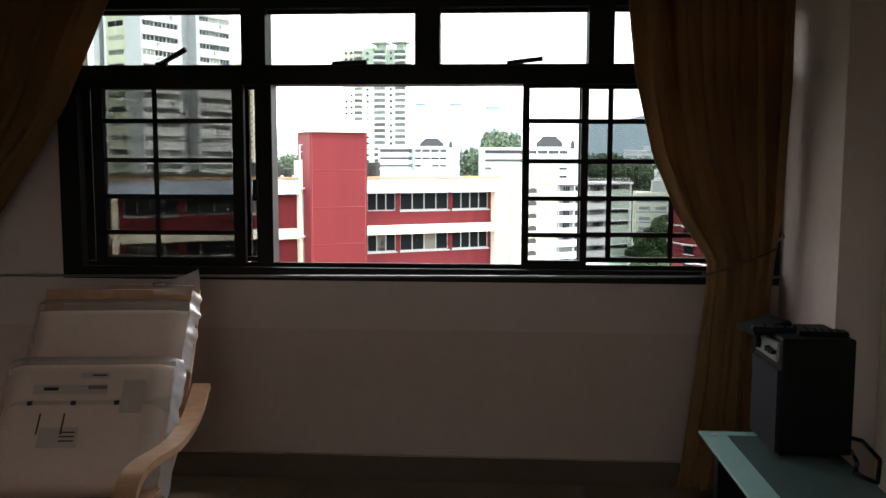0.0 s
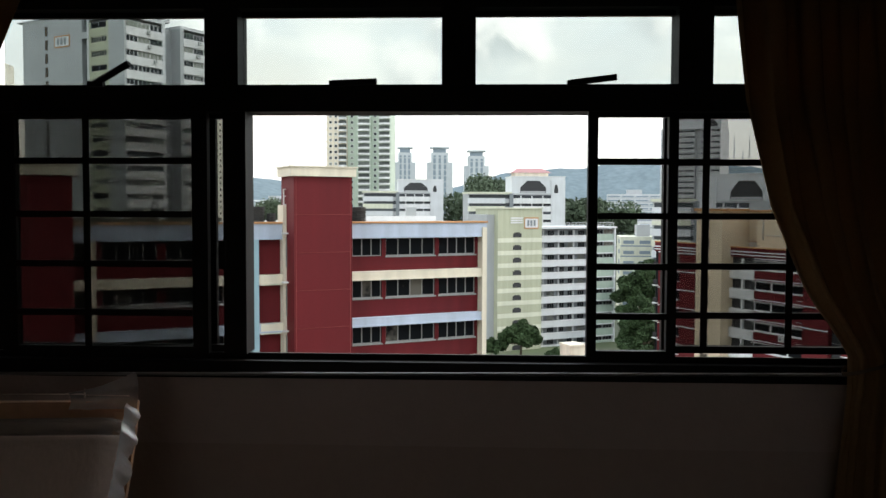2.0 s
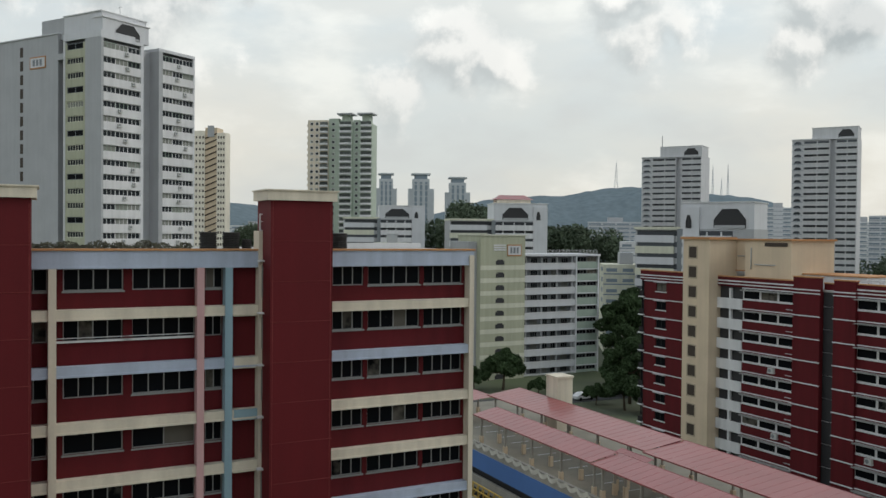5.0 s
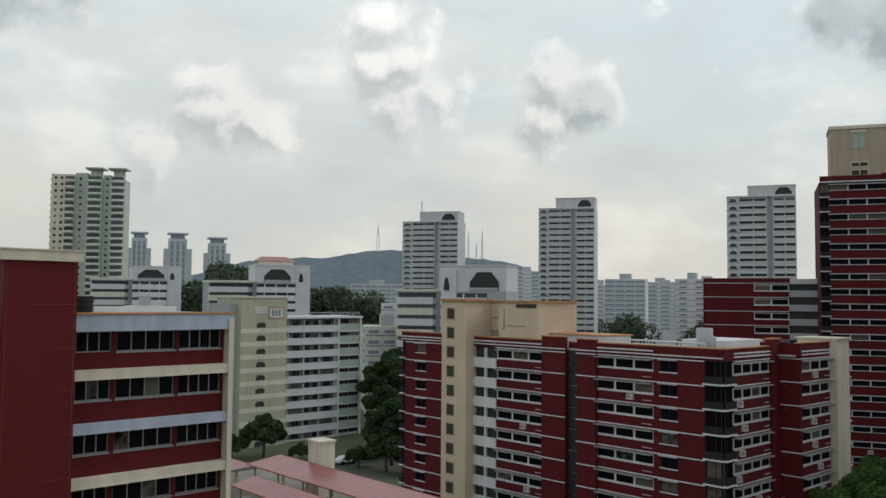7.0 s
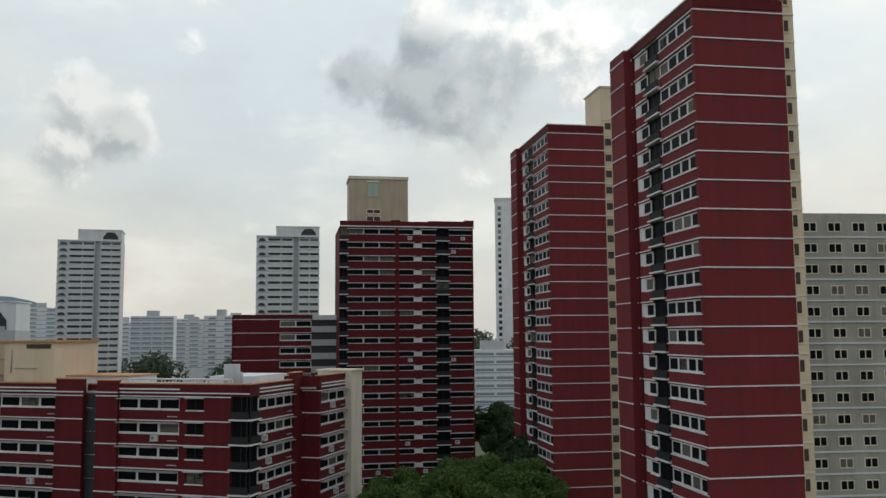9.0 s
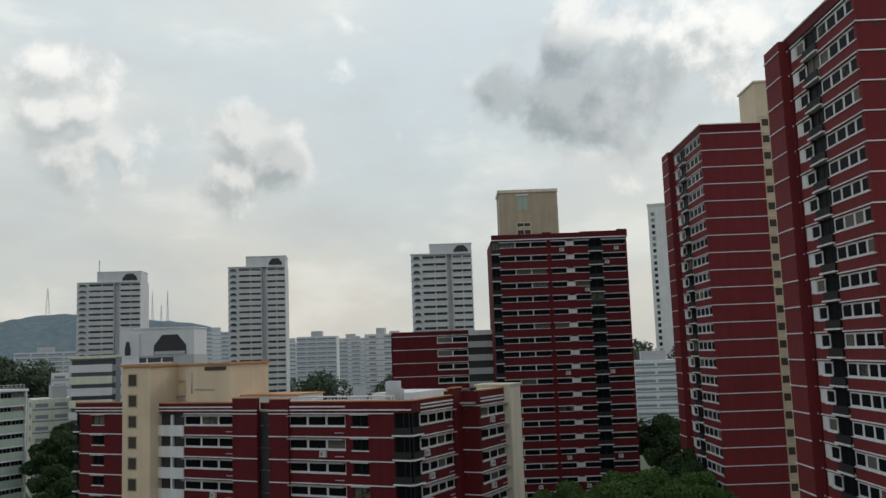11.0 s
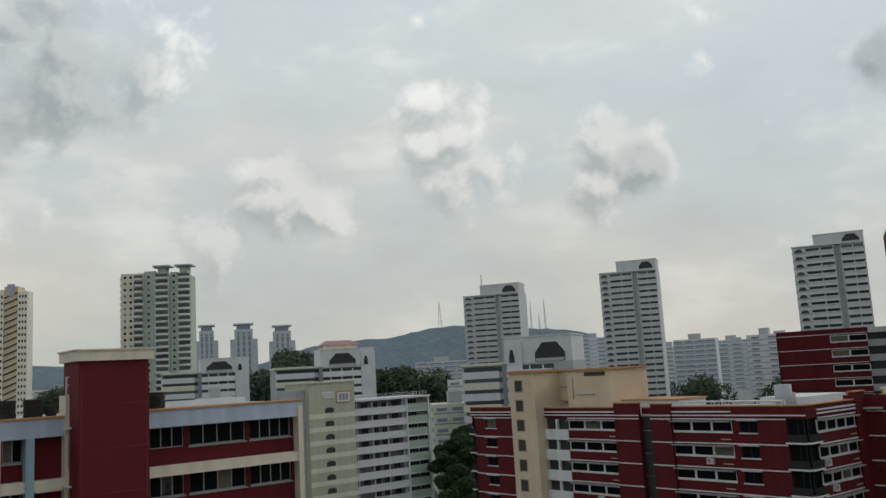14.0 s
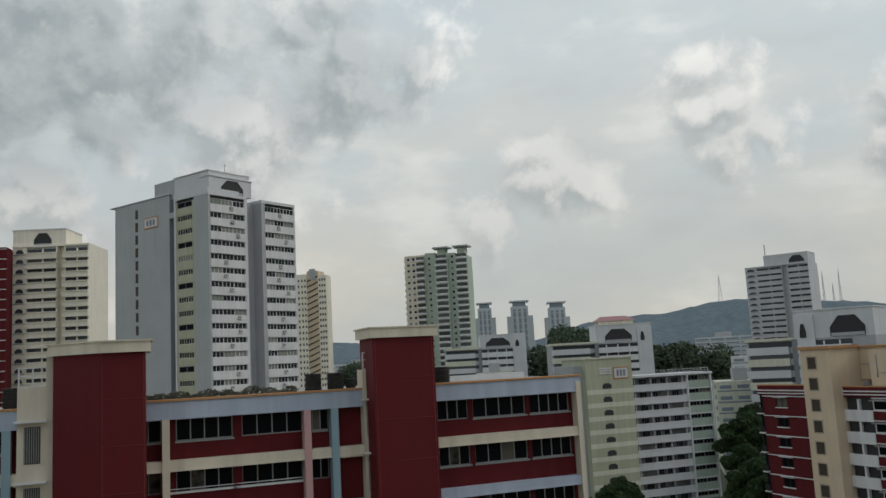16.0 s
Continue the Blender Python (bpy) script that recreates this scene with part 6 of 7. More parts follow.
def far_tower(x, y, w, top):
    b = building("distant_tower", x, y, 5, "hazy blue-grey distant condominium tower", "tower block", "distant towers")
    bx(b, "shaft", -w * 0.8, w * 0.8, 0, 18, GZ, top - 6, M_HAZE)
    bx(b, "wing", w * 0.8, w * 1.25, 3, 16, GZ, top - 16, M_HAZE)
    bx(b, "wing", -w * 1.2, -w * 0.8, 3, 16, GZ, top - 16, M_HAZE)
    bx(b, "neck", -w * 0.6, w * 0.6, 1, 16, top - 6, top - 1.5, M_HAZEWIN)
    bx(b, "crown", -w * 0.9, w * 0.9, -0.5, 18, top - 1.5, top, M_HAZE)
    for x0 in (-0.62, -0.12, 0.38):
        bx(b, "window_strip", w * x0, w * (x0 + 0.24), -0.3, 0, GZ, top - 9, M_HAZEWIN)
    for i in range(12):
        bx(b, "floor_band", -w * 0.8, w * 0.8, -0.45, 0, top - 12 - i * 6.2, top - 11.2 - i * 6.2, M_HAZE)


far_tower(-75, 900, 9.0, 64)
far_tower(-38.5, 900, 11.0, 64)
far_tower(0, 900, 10.5, 60.5)


def crown_block(x, y, wl, wr, top, crown, label, red_roof=False, ang=8, arch_w=9.0, tone=None, mirror=False):
    """A lower olive-grey block with an arched crown seen over the near roofs."""
    b = building("grey_crown_block", x, y, ang, label, "apartment block", "crown blocks")
    h = 2.8
    tone = tone or M_PALE_GREY
    n = int((top - GZ) / h)
    bx(b, "core_wall", -wl, wr, 0.3, 14, GZ, top, M_GREY)
    side = (0.0, 4.6) if mirror else (wr - 5.0, wr)
    bx(b, "side_wall", *side, -0.3, 14, GZ, crown - 1.0, tone)
    for i in range(min(n, 8)):
        z = top - (i + 1) * h
        bx(b, "window_band", -wl + 0.5, wr - 5.0, 0.2, 0.3, z + 1.0, z + 2.3, M_FARWIN)
        bx(b, "spandrel", -wl, -wl * 0.15, -0.1, 0.3, z + 2.1 - h, z + 1.15, M_PALE_OLIVE if i % 2 else tone)
        bx(b, "spandrel", 0.5, wr - 5.2, -0.9, 0.3, z + 2.1 - h, z + 1.15, M_WHITE)
        for q in (0.2, 0.5, 0.8):
            bx(b, "mullion", 0.5 + q * (wr - 6), 0.8 + q * (wr - 6), -0.2, 0.25, z + 1.15, z + 2.1, M_WHITE)
    bx(b, "pier", -0.8, 0.5, -0.5, 0.3, GZ, top, M_DARK_GREY)
    bx(b, "roof", -wl - 0.3, 0, -0.4, 14, top - 0.2, top + 0.5, M_PALE_OLIVE)
    bx(b, "crown", 0.0, wr, 0.3, 13, top, crown, tone)
    bx(b, "crown_coping", -0.2, wr + 0.2, 0.1, 13.2, crown, crown + 0.3, M_WHITE)
    arch_panel(b, Matrix(), wr * 0.46 if mirror else (wr - 5) * 0.5 - arch_w / 2 + 0.6, top + 0.2, arch_w, (crown - top) * 0.72, 0.22)
    arch_panel(b, Matrix(), 1.3 if mirror else wr - 4.0, top + 0.2, 1.4, (crown - top) * 0.5, -0.36)
    if red_roof:
        bm = bmesh.new()
        pts = [(-1, 1, 0), (13, 1, 0), (13, 10, 0), (-1, 10, 0), (1.5, 5.5, 1.7), (10.5, 5.5, 1.7)]
        v = [bm.verts.new(p) for p in pts]
        for q in ((0, 1, 5, 4), (2, 3, 4, 5), (1, 2, 5), (3, 0, 4), (3, 2, 1, 0)):
            bm.faces.new([v[k] for k in q])
        part("pitched_roof", bm, M_METALROOF, b, "low red hipped roof", Matrix.Translation((1.5, 1, crown + 1.6 - GZ)))
        bx(b, "roof_room", 1.5, 13.5, 2.5, 10, crown + 0.3, crown + 1.6, M_CREAM)
    return b


far_slab_later = [(46, 233, 6.5, -6.5, -5, M_PALE_OLIVE), (70, 330, 8, -1.0, -10, M_WHITE)]
crown_block(-30.0, 329.9, 13.5, 17.5, 7.0, 11.8, "pale grey block with arched crown opening behind the red slab")
crown_block(12.6, 300.4, 15.5, 19.0, 6.2, 12.0, "pale grey block with arched crown and small red roof", red_roof=True)
crown_block(56.0, 217.3, 12.0, 17.7, 3.2, 9.6, "grey and olive block with broad arched crown opening", ang=-33, arch_w=7.6, tone=M_PALE_GREY, mirror=True)


def far_slab(x, y, w, top, ang, tone, label="distant white slab block with dark window bands", d=14, split=3):
    b = building("distant_slab_block", x, y, ang, label, "apartment block", "distant slab blocks")
    bx(b, "wall", -w, w, 0, d, GZ, top, tone)
    bx(b, "motor_room", -w * 0.3, w * 0.25, 3, 9, top, top + 3.2, M_GREY)
    n = min(11, int((top - GZ) / 2.8))
    for i in range(n):
        z = top - 1.9 - i * 2.8
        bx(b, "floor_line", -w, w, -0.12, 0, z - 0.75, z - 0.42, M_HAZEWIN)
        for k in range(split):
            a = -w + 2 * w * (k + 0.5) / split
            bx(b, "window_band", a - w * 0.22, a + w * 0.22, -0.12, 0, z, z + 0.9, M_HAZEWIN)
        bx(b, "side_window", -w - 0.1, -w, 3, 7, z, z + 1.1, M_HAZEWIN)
    return b


random.seed(4)
for x, y, w, top, ang in ((258, 553, 9, 11.5, -25), (235.5, 471, 12, 13.5, -35), (294, 528, 13, 11.5, -25), (231, 389, 8, 12.0, -40), (215, 583, 11, 21.0, -20), (109, 596, 19, 10.5, -8),
                          (150, 560, 10, 13, -15), (330, 600, 14, 15, -30), (190, 640, 12, 17, -20), (62, 520, 10, 3.0, -10), (365, 560, 12, 13, -35), (275, 620, 10, 19, -25),
                          (132, 520, 9, 9, -12), (395, 640, 16, 18, -35), (-150, 640, 20, 6, 10), (-105, 560, 9, 4, 10), (-260, 600, 18, 9, 20), (420, 480, 14, 12, -45), (250, 700, 14, 22, -20)):
    far_slab(x, y, w, top, ang, random.choice((M_PALE_GREY, M_WHITE, M_WHITE, M_TOWER)), split=random.choice((2, 3, 4)))
far_slab(232, 205, 15, -4.0, -42, M_WHITE, "white slab block with lilac bands beyond the towers", split=4)
far_slab(-22, 300, 6, -2.0, 10, M_PALE_OLIVE, "small pale olive block behind the slab roof", split=3)
for x, y, w, top, ang, tone in far_slab_later:
    far_slab(x, y, w, top, ang, tone, "pale slab block among the trees", split=3)
pt = building("white_tower", 326, 279, -50, "tall plain white tower with a strip of windows", "tower block")
bx(pt, "shaft", -6, 9, 0, 14, GZ, 68.5, M_WHITE)
bx(pt, "coping", -6.3, 9.3, -0.3, 14.3, 68.5, 69.6, M_PALE_GREY)
for i in range(30):
    win(pt, Matrix(), -4.6, -0.08, 63.5 - i * 3, 1.7, 1.9, 1, M_WIN2, M_GREY, t=0.15)
gb = building("grey_slab_block", 113.5, 47.0, -40, "grey-brown slab block edge beside the red tower")
bx(gb, "wall", 0, 14, 0, 12, GZ, 17.2, M_CONC)
for i in range(16):
    bx(gb, "floor_line", 0, 14, -0.15, 0, 13.9 - i * 2.8, 14.1 - i * 2.8, M_PALE_GREY)
    for x in (1.0, 4.4, 7.8, 11.2):
        win(gb, Matrix(), x, -0.08, 14.7 - i * 2.8, 1.9, 1.3, 2, M_WIN, M_CREAM, t=0.12)


# ---- the block that holds the room ----
home = building("home_block", 0, 0, 0, "plain cream walls of the block that holds the room", "apartment block")
bx(home, "lower_wall", -16, 16, -6.35, 0.12, GZ, -0.21, M_CREAM)
bx(home, "side_wall", -16, -2.77, -6.35, 0.12, -0.21, 2.81, M_CREAM)
bx(home, "side_wall", 2.0, 16, -6.35, 0.12, -0.21, 2.81, M_CREAM)
bx(home, "upper_wall", -16, 16, -6.35, 0.12, 2.81, 12.0, M_CREAM)
bx(home, "roof", -16.2, 16.2, -6.5, 0.3, 12.0, 12.3, M_ROOF)


# ---- car park with red sheet roofs ----
UX = Vector((math.cos(radians(SITE)), math.sin(radians(SITE)), 0))
VX = Vector((math.sin(radians(SITE)), -math.cos(radians(SITE)), 0))      # towards the camera, to the right


def car_park():
    """A multi-storey car park running along the site's grid; local x runs towards the camera, y to the right."""
    b = building("car_park", 3.42, 94.17, SITE - 91.6, "concrete car park with red sheet-metal roofs over the top deck", "car park")
    deck = -19.05
    bx(b, "deck", -10, 75, -6.6, 9, deck - 0.4, deck, M_DECK)
    bx(b, "lower_storey", -9.5, 74.5, -6.2, 8.6, GZ, deck - 0.4, M_DARK)
    for k in range(3):
        bx(b, "parapet", -10, 75, -6.9, -6.6, deck - 0.4 - k * 3.2, deck + 0.75 - k * 3.2, M_CONC)
    bx(b, "blue_panel", 2, 75, -7.0, -6.9, deck - 1.7, deck - 0.1, M_BARRIER)
    for a, c, y0, y1, z in ((0.6, 27.0, -0.3, 3.7, -16.0), (27.0, 70, -0.5, 3.9, -16.06), (8.0, 27.5, -6.0, -3.4, -16.2), (27.5, 70, -6.0, -3.2, -16.26), (25.5, 29.5, -3.2, -1.5, -16.5), (-9.0, 0.0, -5.6, 0.9, -16.9)):
        bm = bmesh.new()
        nrib = max(2, int((c - a) / 0.9))
        for i in range(nrib):
            x0 = a + (c - a) * i / nrib
            x1 = a + (c - a) * (i + 1) / nrib
            q = [bm.verts.new(p) for p in ((x0, y0, 0), (x1 - 0.08, y0, 0), (x1 - 0.08, y1, 0.5), (x0, y1, 0.5))]
            bm.faces.new(q)
            q = [bm.verts.new(p) for p in ((x1 - 0.08, y0, 0), (x1 - 0.04, y0, 0.014), (x1 - 0.04, y1, 0.514), (x1 - 0.08, y1, 0.5))]
            bm.faces.new(q)
            q = [bm.verts.new(p) for p in ((x1 - 0.04, y0, 0.014), (x1, y0, 0), (x1, y1, 0.5), (x1 - 0.04, y1, 0.514))]
            bm.faces.new(q)
        add_box(bm, a, c, y0 - 0.05, y0, -0.09, 0.02)
        add_box(bm, a, c, y1, y1 + 0.05, 0.42, 0.52)
        part("sheet_roof", bm, M_METALROOF, b, "ribbed red metal roof", Matrix.Translation((0, 0, z - GZ)))
        k = a + 1.0
        while k < c:
            for y in (y0 + 0.3, y1 - 0.3):
                bx(b, "post", k, k + 0.16, y, y + 0.16, deck, z + (0.05 if y < (y0 + y1) / 2 else 0.4), M_CONC)
                bx(b, "post_guard", k - 0.08, k + 0.24, y - 0.08, y + 0.24, deck, deck + 0.9, M_YELLOW)
            bx(b, "rafter", k, k + 0.12, y0 + 0.2, y1 - 0.2, z - 0.2, z - 0.05, M_CONC)
            k += 4.6
    bx(b, "lift_house", 5.3, 7.4, 4.2, 6.1, deck, -13.5, M_CREAM)
    bx(b, "lift_house_cap", 5.2, 7.5, 4.1, 6.2, -13.5, -13.3, M_CREAM)
    for k in range(26):
        bx(b, "bay_line", 2 + k * 2.5, 2.12 + k * 2.5, -2.6, -0.6, deck + 0.004, deck + 0.012, M_WHITE)
    bm = bmesh.new()
    for k in range(16):
        add_cyl(bm, (6 + k, -8.6, 0), (6 + k, -8.6, 1.3), 0.07, n=5)
        add_cyl(bm, (6 + k, -8.6, 0.1), (7 + k, -8.6, 1.2), 0.05, n=5)
    for zz in (0.1, 0.7, 1.3):
        add_cyl(bm, (6, -8.6, zz), (22, -8.6, zz), 0.08, n=5)
    part("site_barrier", bm, M_YELLOWSTEEL, b, "yellow steel barrier", Matrix.Translation((0, 0, deck - 3.5 - GZ)))
    bx(b, "site_ledge", -4, 60, -13.5, -8.3, deck - 3.9, deck - 3.5, M_CONC)
    # draped shade cloth along the railing
    bm = bmesh.new()
    for k in range(48):
        x = 2.0 + k * 1.4
        pts = [(x + 1.4 * u, -7.05 - 0.10 * math.sin(u * math.pi), -0.28 * math.sin(u * math.pi)) for u in np.linspace(0, 1, 6)]
        for p, q in zip(pts, pts[1:]):
            vs = [bm.verts.new(v) for v in (p, q, (q[0], q[1], q[2] + 0.38), (p[0], p[1], p[2] + 0.38))]
            bm.faces.new(vs)
    part("draped_cloth", bm, M_CLOTHW, b, "white cloth swags along the edge", Matrix.Translation((0, 0, deck + 0.6 - GZ)))


M_YELLOWSTEEL = material("yellow_steel", (0.50, 0.33, 0.06), 0.6, stain=0.3)
M_CLOTHW = material("weathered_canvas", (0.60, 0.59, 0.54), 0.9, stain=0.4, stain_scale=1.0)
car_park()

# service road and site hoarding in front of the car park
bm = bmesh.new()
add_prism(bm, [(tuple((Vector((3.4, 94, 0)) + VX * a + UX * c).xy)) for a, c in ((80, -16), (80, -9), (-80, -9), (-80, -16))][::-1], 0.0, 0.06)
tagged(put("road", mesh_of("road", bm, M_ASPHALT), None, pose(0, 0, GZ)), "grey asphalt service road between the blocks", "road", kind="structure")
bm = bmesh.new()
add_prism(bm, [(-5, 158), (60, 190), (64, 182), (-1, 150)][::-1], 0.0, 0.05)
tagged(put("road", mesh_of("road", bm, M_ASPHALT), None, pose(0, 0, GZ)), "grey asphalt lane by the olive block", "road", kind="structure")


def car(x, y, ang, mat):
    c = new("parked_car")
    c.matrix_world = pose(x, y, GZ + 0.07, 0, 0, ang)
    bm = bmesh.new()
    prof = [(-2.1, 0.35), (2.1, 0.35), (2.15, 0.75), (1.3, 0.9), (0.6, 1.4), (-1.0, 1.42), (-1.75, 0.95), (-2.15, 0.85)]
    a = [bm.verts.new((px, -0.85, pz)) for px, pz in prof]
    d = [bm.verts.new((px, 0.85, pz)) for px, pz in prof]
    bm.faces.new(a)
    bm.faces.new(d[::-1])
    for i in range(8):
        bm.faces.new((a[(i + 1) % 8], a[i], d[i], d[(i + 1) % 8]))
    part("body", bm, mat, c)
    for s in (-1, 1):
        bm = bmesh.new()
        vs = [bm.verts.new((px, s * 0.86, pz)) for px, pz in ((1.0, 0.95), (0.5, 1.32), (-0.9, 1.34), (-1.45, 0.98))]
        bm.faces.new(vs)
        part("side_window", bm, M_WIN, c)
        for wx in (-1.3, 1.3):
            bm = bmesh.new()
            add_cyl(bm, (wx, s * 0.72, 0.32), (wx, s * 0.9, 0.32), 0.32, n=14)
            part("wheel", bm, M_BLACK, c)
    tagged(c, "parked car on the lane beside the trees", "car", "parked cars")


car(24.3, 164.4, 30, M_WHITE)
car(29.5, 169.0, 30, M_GREY)
car(34.0, 171.5, 30, M_WHITE)


# ---- trees ----
def leaf_mesh(name, lobes, count, size, mat, seed, flat=0.55):
    """Leaves scattered over and through a set of lobes (x, y, z, radius), thinner inside, with gaps."""
    rng = np.random.default_rng(seed)
    vol = np.array([l[3] ** 2 for l in lobes])
    which = rng.choice(len(lobes), count, p=vol / vol.sum())
    d = rng.normal(size=(count, 3))
    d /= np.linalg.norm(d, axis=1)[:, None]
    L0 = np.array(lobes)[which]
    rad = L0[:, 3] * (0.72 + 0.33 * rng.random(count) ** 0.7) * (1 + 0.18 * np.sin(d[:, 0] * 7 + L0[:, 0]) * np.cos(d[:, 1] * 6 + d[:, 2] * 5))
    p = L0[:, :3] + d * rad[:, None] * np.array([1, 1, flat + 0.25])
    a = rng.normal(size=(count, 3)) + np.array([0, 0, -0.3])
    a /= np.linalg.norm(a, axis=1)[:, None]
    n2 = d + 0.7 * rng.normal(size=(count, 3))
    c = np.cross(a, n2)
    c /= np.linalg.norm(c, axis=1)[:, None] + 1e-6
    s = size * (0.6 + 0.8 * rng.random(count))[:, None]
    v = np.stack([p - a * s * 0.5, p + c * s * 0.32, p + a * s * 0.6, p - c * s * 0.32], 1).reshape(-1, 3)
    me = bpy.data.meshes.new(name)
    me.from_pydata(v.tolist(), [], np.arange(count * 4).reshape(-1, 4).tolist())
    me.materials.append(mat)
    return me


def tree_kind(seed, height, spread, mat, leaves, size, lobes_n=16, clump=1.0, low=0.86):
    rnd = random.Random(seed)
    t = new("tree")
    bm = bmesh.new()
    trunk_top = height * 0.49 * low
    add_cyl(bm, (0, 0, 0), (0.2, 0.1, trunk_top), height * 0.028, height * 0.018, n=9)
    lobes = []
    for k in range(lobes_n):
        an = k * 2.4 + rnd.random()
        r = spread * math.sqrt((k + 0.5) / lobes_n) * 0.8
        z = height * (low - 0.34 * (r / spread) ** 1.6 + rnd.uniform(-0.07, 0.06))
        z -= height * 0.22 * (k % 2) * (1 - r / spread)
        rad = spread * clump * rnd.uniform(0.22, 0.38)
        lobes.append((r * math.cos(an), r * math.sin(an), z, rad))
        mid = Vector((r * 0.35 * math.cos(an), r * 0.35 * math.sin(an), trunk_top + (z - trunk_top) * 0.45))
        add_cyl(bm, (0.2, 0.1, trunk_top * rnd.uniform(0.8, 1.0)), mid, height * 0.011, height * 0.008, n=6)
        add_cyl(bm, mid, (r * math.cos(an) * 0.9, r * math.sin(an) * 0.9, z), height * 0.008, height * 0.003, n=5)
    part("trunk", bm, M_BARK, t)
    put("crown", leaf_mesh("crown", lobes, leaves, size, mat, seed), t)
    return t


RAIN = tree_kind(11, 16, 8.6, M_LEAF2, 60000, 0.34, 46, 0.62)
RAIN.matrix_world = pose(77.0, 76.0, GZ)
tagged(RAIN, "broad spreading rain tree with bright green crown", "tree", "estate trees")
ROUND = tree_kind(5, 13, 5.2, M_LEAF, 16000, 0.42, 28, 0.75)
ROUND.matrix_world = pose(32.4, 161, GZ)
tagged(ROUND, "dense dark green street tree between the blocks", "tree", "estate trees")
FRESH = tree_kind(8, 8, 3.6, M_LEAF, 12000, 0.36, 26, 0.85, 0.66)
FRESH.matrix_world = pose(9.5, 174, GZ) @ Matrix.Scale(1.35, 4)
tagged(FRESH, "dark green bushy tree before the olive block", "tree", "estate trees")
rng = random.Random(3)
for base, x, y, s in ((RAIN, 72, 82, 0.84), (RAIN, 89, 81, 0.95), (RAIN, 96, 92, 0.9), (RAIN, 84, 92, 0.8), (RAIN, 104, 86, 0.85), (ROUND, 35.6, 185, 1.0), (ROUND, 38.5, 198, 1.45), (ROUND, 40, 176, 1.0), (ROUND, 44, 215, 1.4),
                      (FRESH, 30.3, 155, 1.15), (FRESH, 20, 172, 0.55), (FRESH, 3.5, 172, 0.8), (ROUND, 46, 170, 1.1), (ROUND, 130, 112, 1.15), (ROUND, 120, 100, 1.05), (ROUND, 138, 122, 1.3),
                      (ROUND, 112, 92, 1.0), (FRESH, 40, 150, 1.1), (FRESH, 26, 160, 0.7), (FRESH, 34, 152, 0.8), (FRESH, 16, 168, 0.6), (ROUND, 36, 168, 0.85), (FRESH, 33, 172, 1.3)):
    t = copy_thing(base, pose(x, y, GZ, 0, 0, rng.uniform(0, 360)) @ Matrix.Scale(s, 4))
    t.scale = (s, s, s * rng.uniform(0.92, 1.08))


def palm(x, y, h):
    p = new("palm")
    p.matrix_world = pose(x, y, GZ)
    bm = bmesh.new()
    add_cyl(bm, (0, 0, 0), (0.3, 0, h), 0.25, 0.16, n=8)
    part("trunk", bm, M_BARK, p)
    for k in range(14):
        a = k * 2.4
        bm = bmesh.new()
        prev = None
        for q in range(7):
            r = 0.2 + q * 0.5
            zz = h + 0.9 * math.sin(q / 6 * 2.2) * (1 - 0.1 * (k % 4)) - 0.12 * q * (k % 4)
            c = Vector((0.3 + r * math.cos(a), r * math.sin(a), zz))
            sd = Vector((-math.sin(a), math.cos(a), -0.5)) * 0.45 * (1 - q / 7.5)
            row = [bm.verts.new(c - sd), bm.verts.new(c + Vector((0, 0, 0.1))), bm.verts.new(c + Vector((math.sin(a), -math.cos(a), -0.5)) * -0.0 + Vector((math.sin(a), -math.cos(a), -0.5)) * 0.45 * (1 - q / 7.5))]
            if prev:
                bm.faces.new((prev[0], prev[1], row[1], row[0]))
                bm.faces.new((prev[1], prev[2], row[2], row[1]))
            prev = row
        part("frond", bm, M_LEAF, p)
    tagged(p, "tall slender palm below the white slab", "palm", "palms")


for x, y, h in ((140, 124, 14), (146, 127, 15), (135, 121, 13), (151, 131, 14), (143, 133, 14.5), (155, 137, 14)):
    palm(x, y, h)


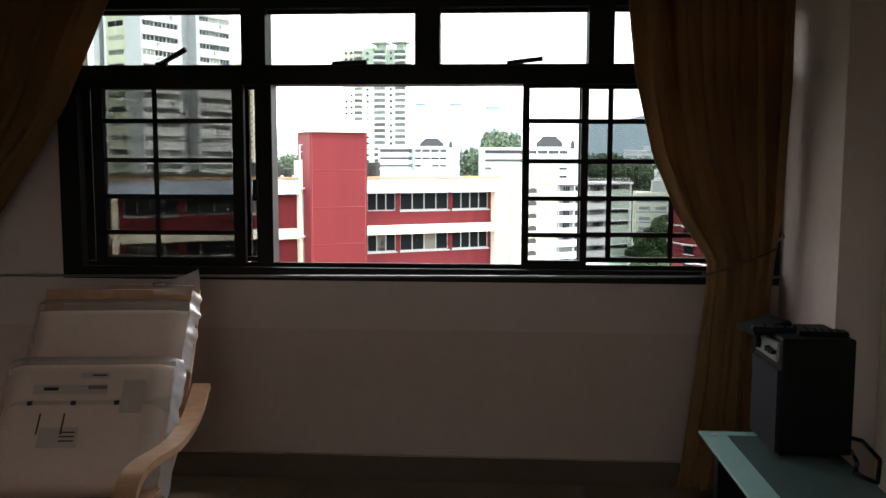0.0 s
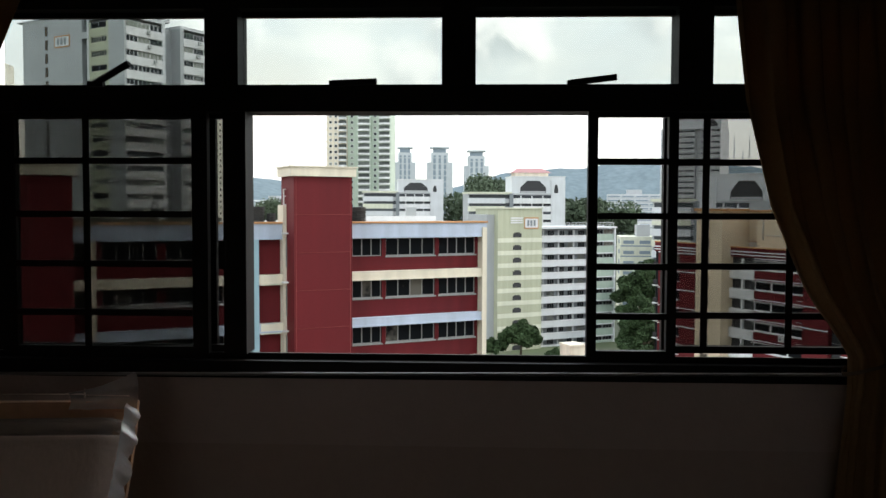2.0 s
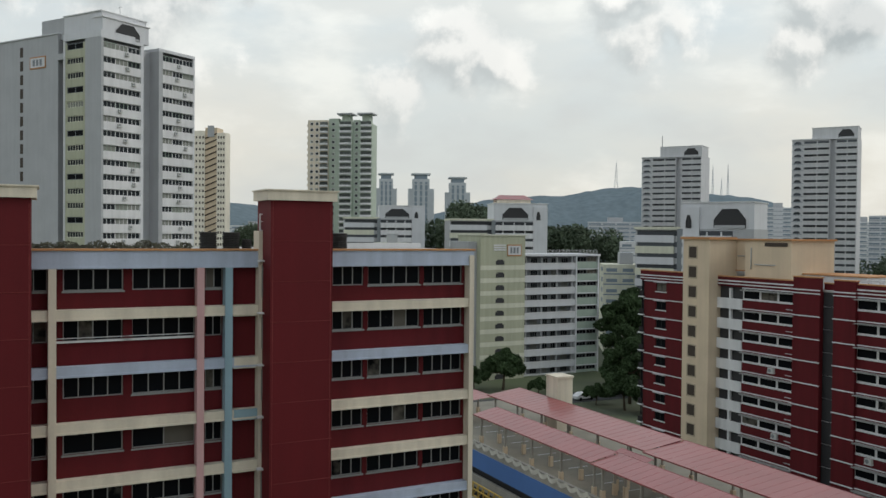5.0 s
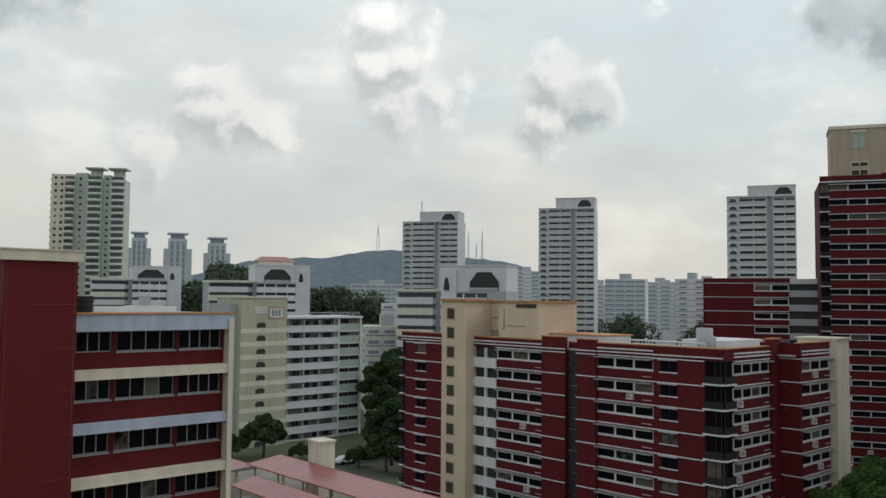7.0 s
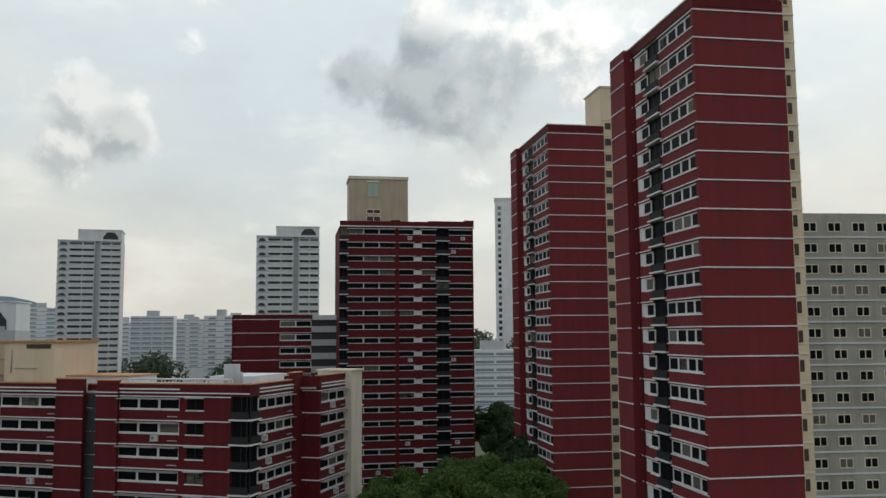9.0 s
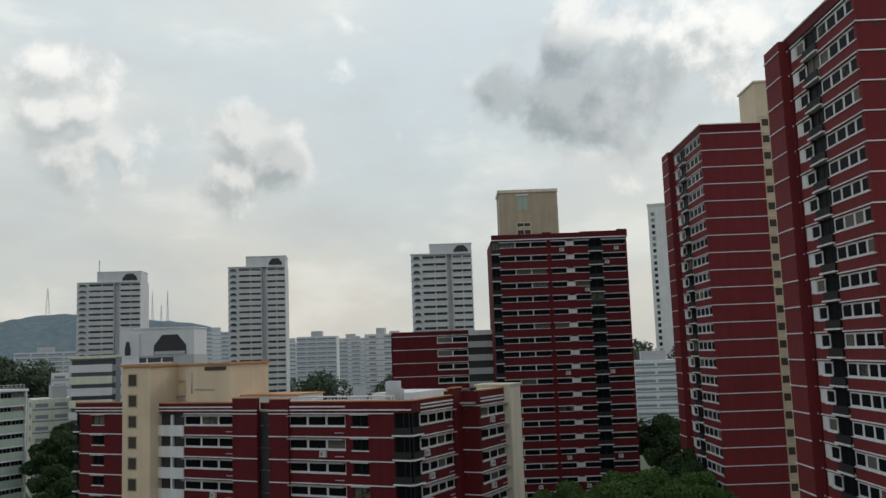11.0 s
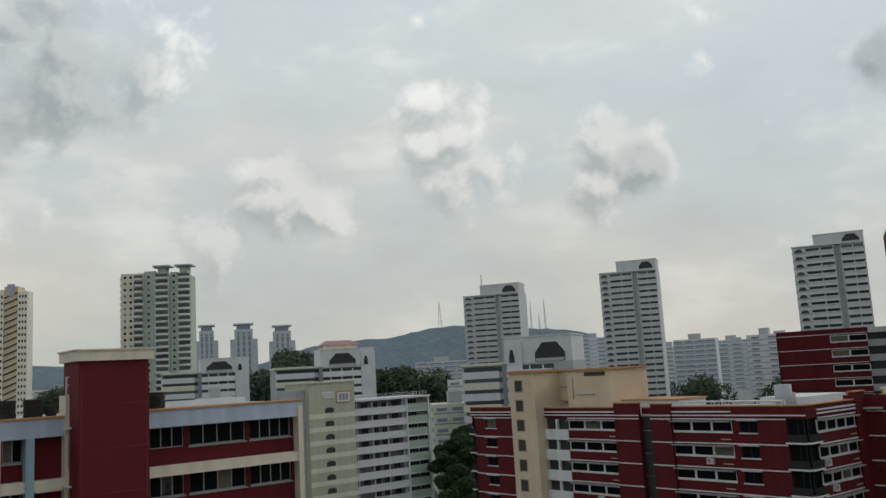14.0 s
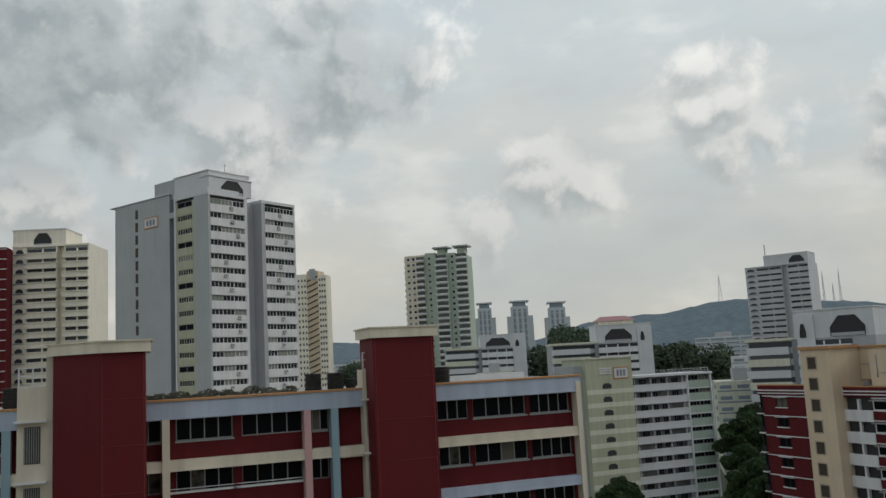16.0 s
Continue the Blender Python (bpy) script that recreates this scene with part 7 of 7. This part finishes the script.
def woods(name, spots, count, size, label, seed):
    """Far woods: many crowns run together."""
    lobes = []
    r = random.Random(seed)
    for x, y, z, w, k in spots:
        for _ in range(k):
            lobes.append((x + r.uniform(-w, w), y + r.uniform(-w, w) * 0.6, z + r.uniform(-5, 3), r.uniform(4, 8)))
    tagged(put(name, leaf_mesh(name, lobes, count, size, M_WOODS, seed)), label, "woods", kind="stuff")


woods("woods", [(-5, 380, 0, 30, 26), (15, 400, 6, 14, 16), (52, 412, -1, 12, 26), (66, 416, -4, 12, 22), (90, 400, -12, 18, 16), (54, 295, -16, 7, 9), (20, 345, -14, 10, 8), (100, 440, -16, 35, 22), (-130, 480, -2, 40, 30), (-85, 470, 0, 20, 14), (5, 420, 10, 9, 9)], 60000, 1.5, "dense dark green woods behind the blocks", 21)
woods("woods", [(215, 330, -14, 18, 18), (245, 345, -16, 20, 18), (185, 400, -14, 22, 18), (280, 370, -14, 25, 18), (260, 300, -10, 20, 16), (300, 260, -6, 30, 20), (330, 330, 0, 40, 24)], 40000, 1.4, "dark green woods among the distant slabs", 22)


def crane(x, y, z):
    c = new("tower_crane")
    c.matrix_world = pose(x, y, GZ)
    bm = bmesh.new()
    for s in ((-1, -1), (1, -1), (1, 1), (-1, 1)):
        add_cyl(bm, (s[0], s[1], 0), (s[0], s[1], z - GZ), 0.15, n=4)
    for k in range(int((z - GZ) / 3)):
        add_cyl(bm, (-1, -1, k * 3), (1, -1, k * 3 + 3), 0.1, n=4)
    part("mast", bm, M_WHITE, c)
    bm = bmesh.new()
    for k in range(20):
        add_cyl(bm, (-10 + k * 2, 0, z - GZ), (-9 + k * 2, 0, z - GZ + 1.5), 0.1, n=4)
        add_cyl(bm, (-9 + k * 2, 0, z - GZ + 1.5), (-8 + k * 2, 0, z - GZ), 0.1, n=4)
    add_cyl(bm, (-10, 0, z - GZ), (30, 0, z - GZ), 0.15, n=4)
    add_cyl(bm, (-9, 0, z - GZ + 1.5), (29, 0, z - GZ + 1.5), 0.12, n=4)
    part("jib", bm, M_WHITE, c)
    tagged(c, "white lattice tower crane far beyond the towers", "crane")


crane(330, 95, 70)
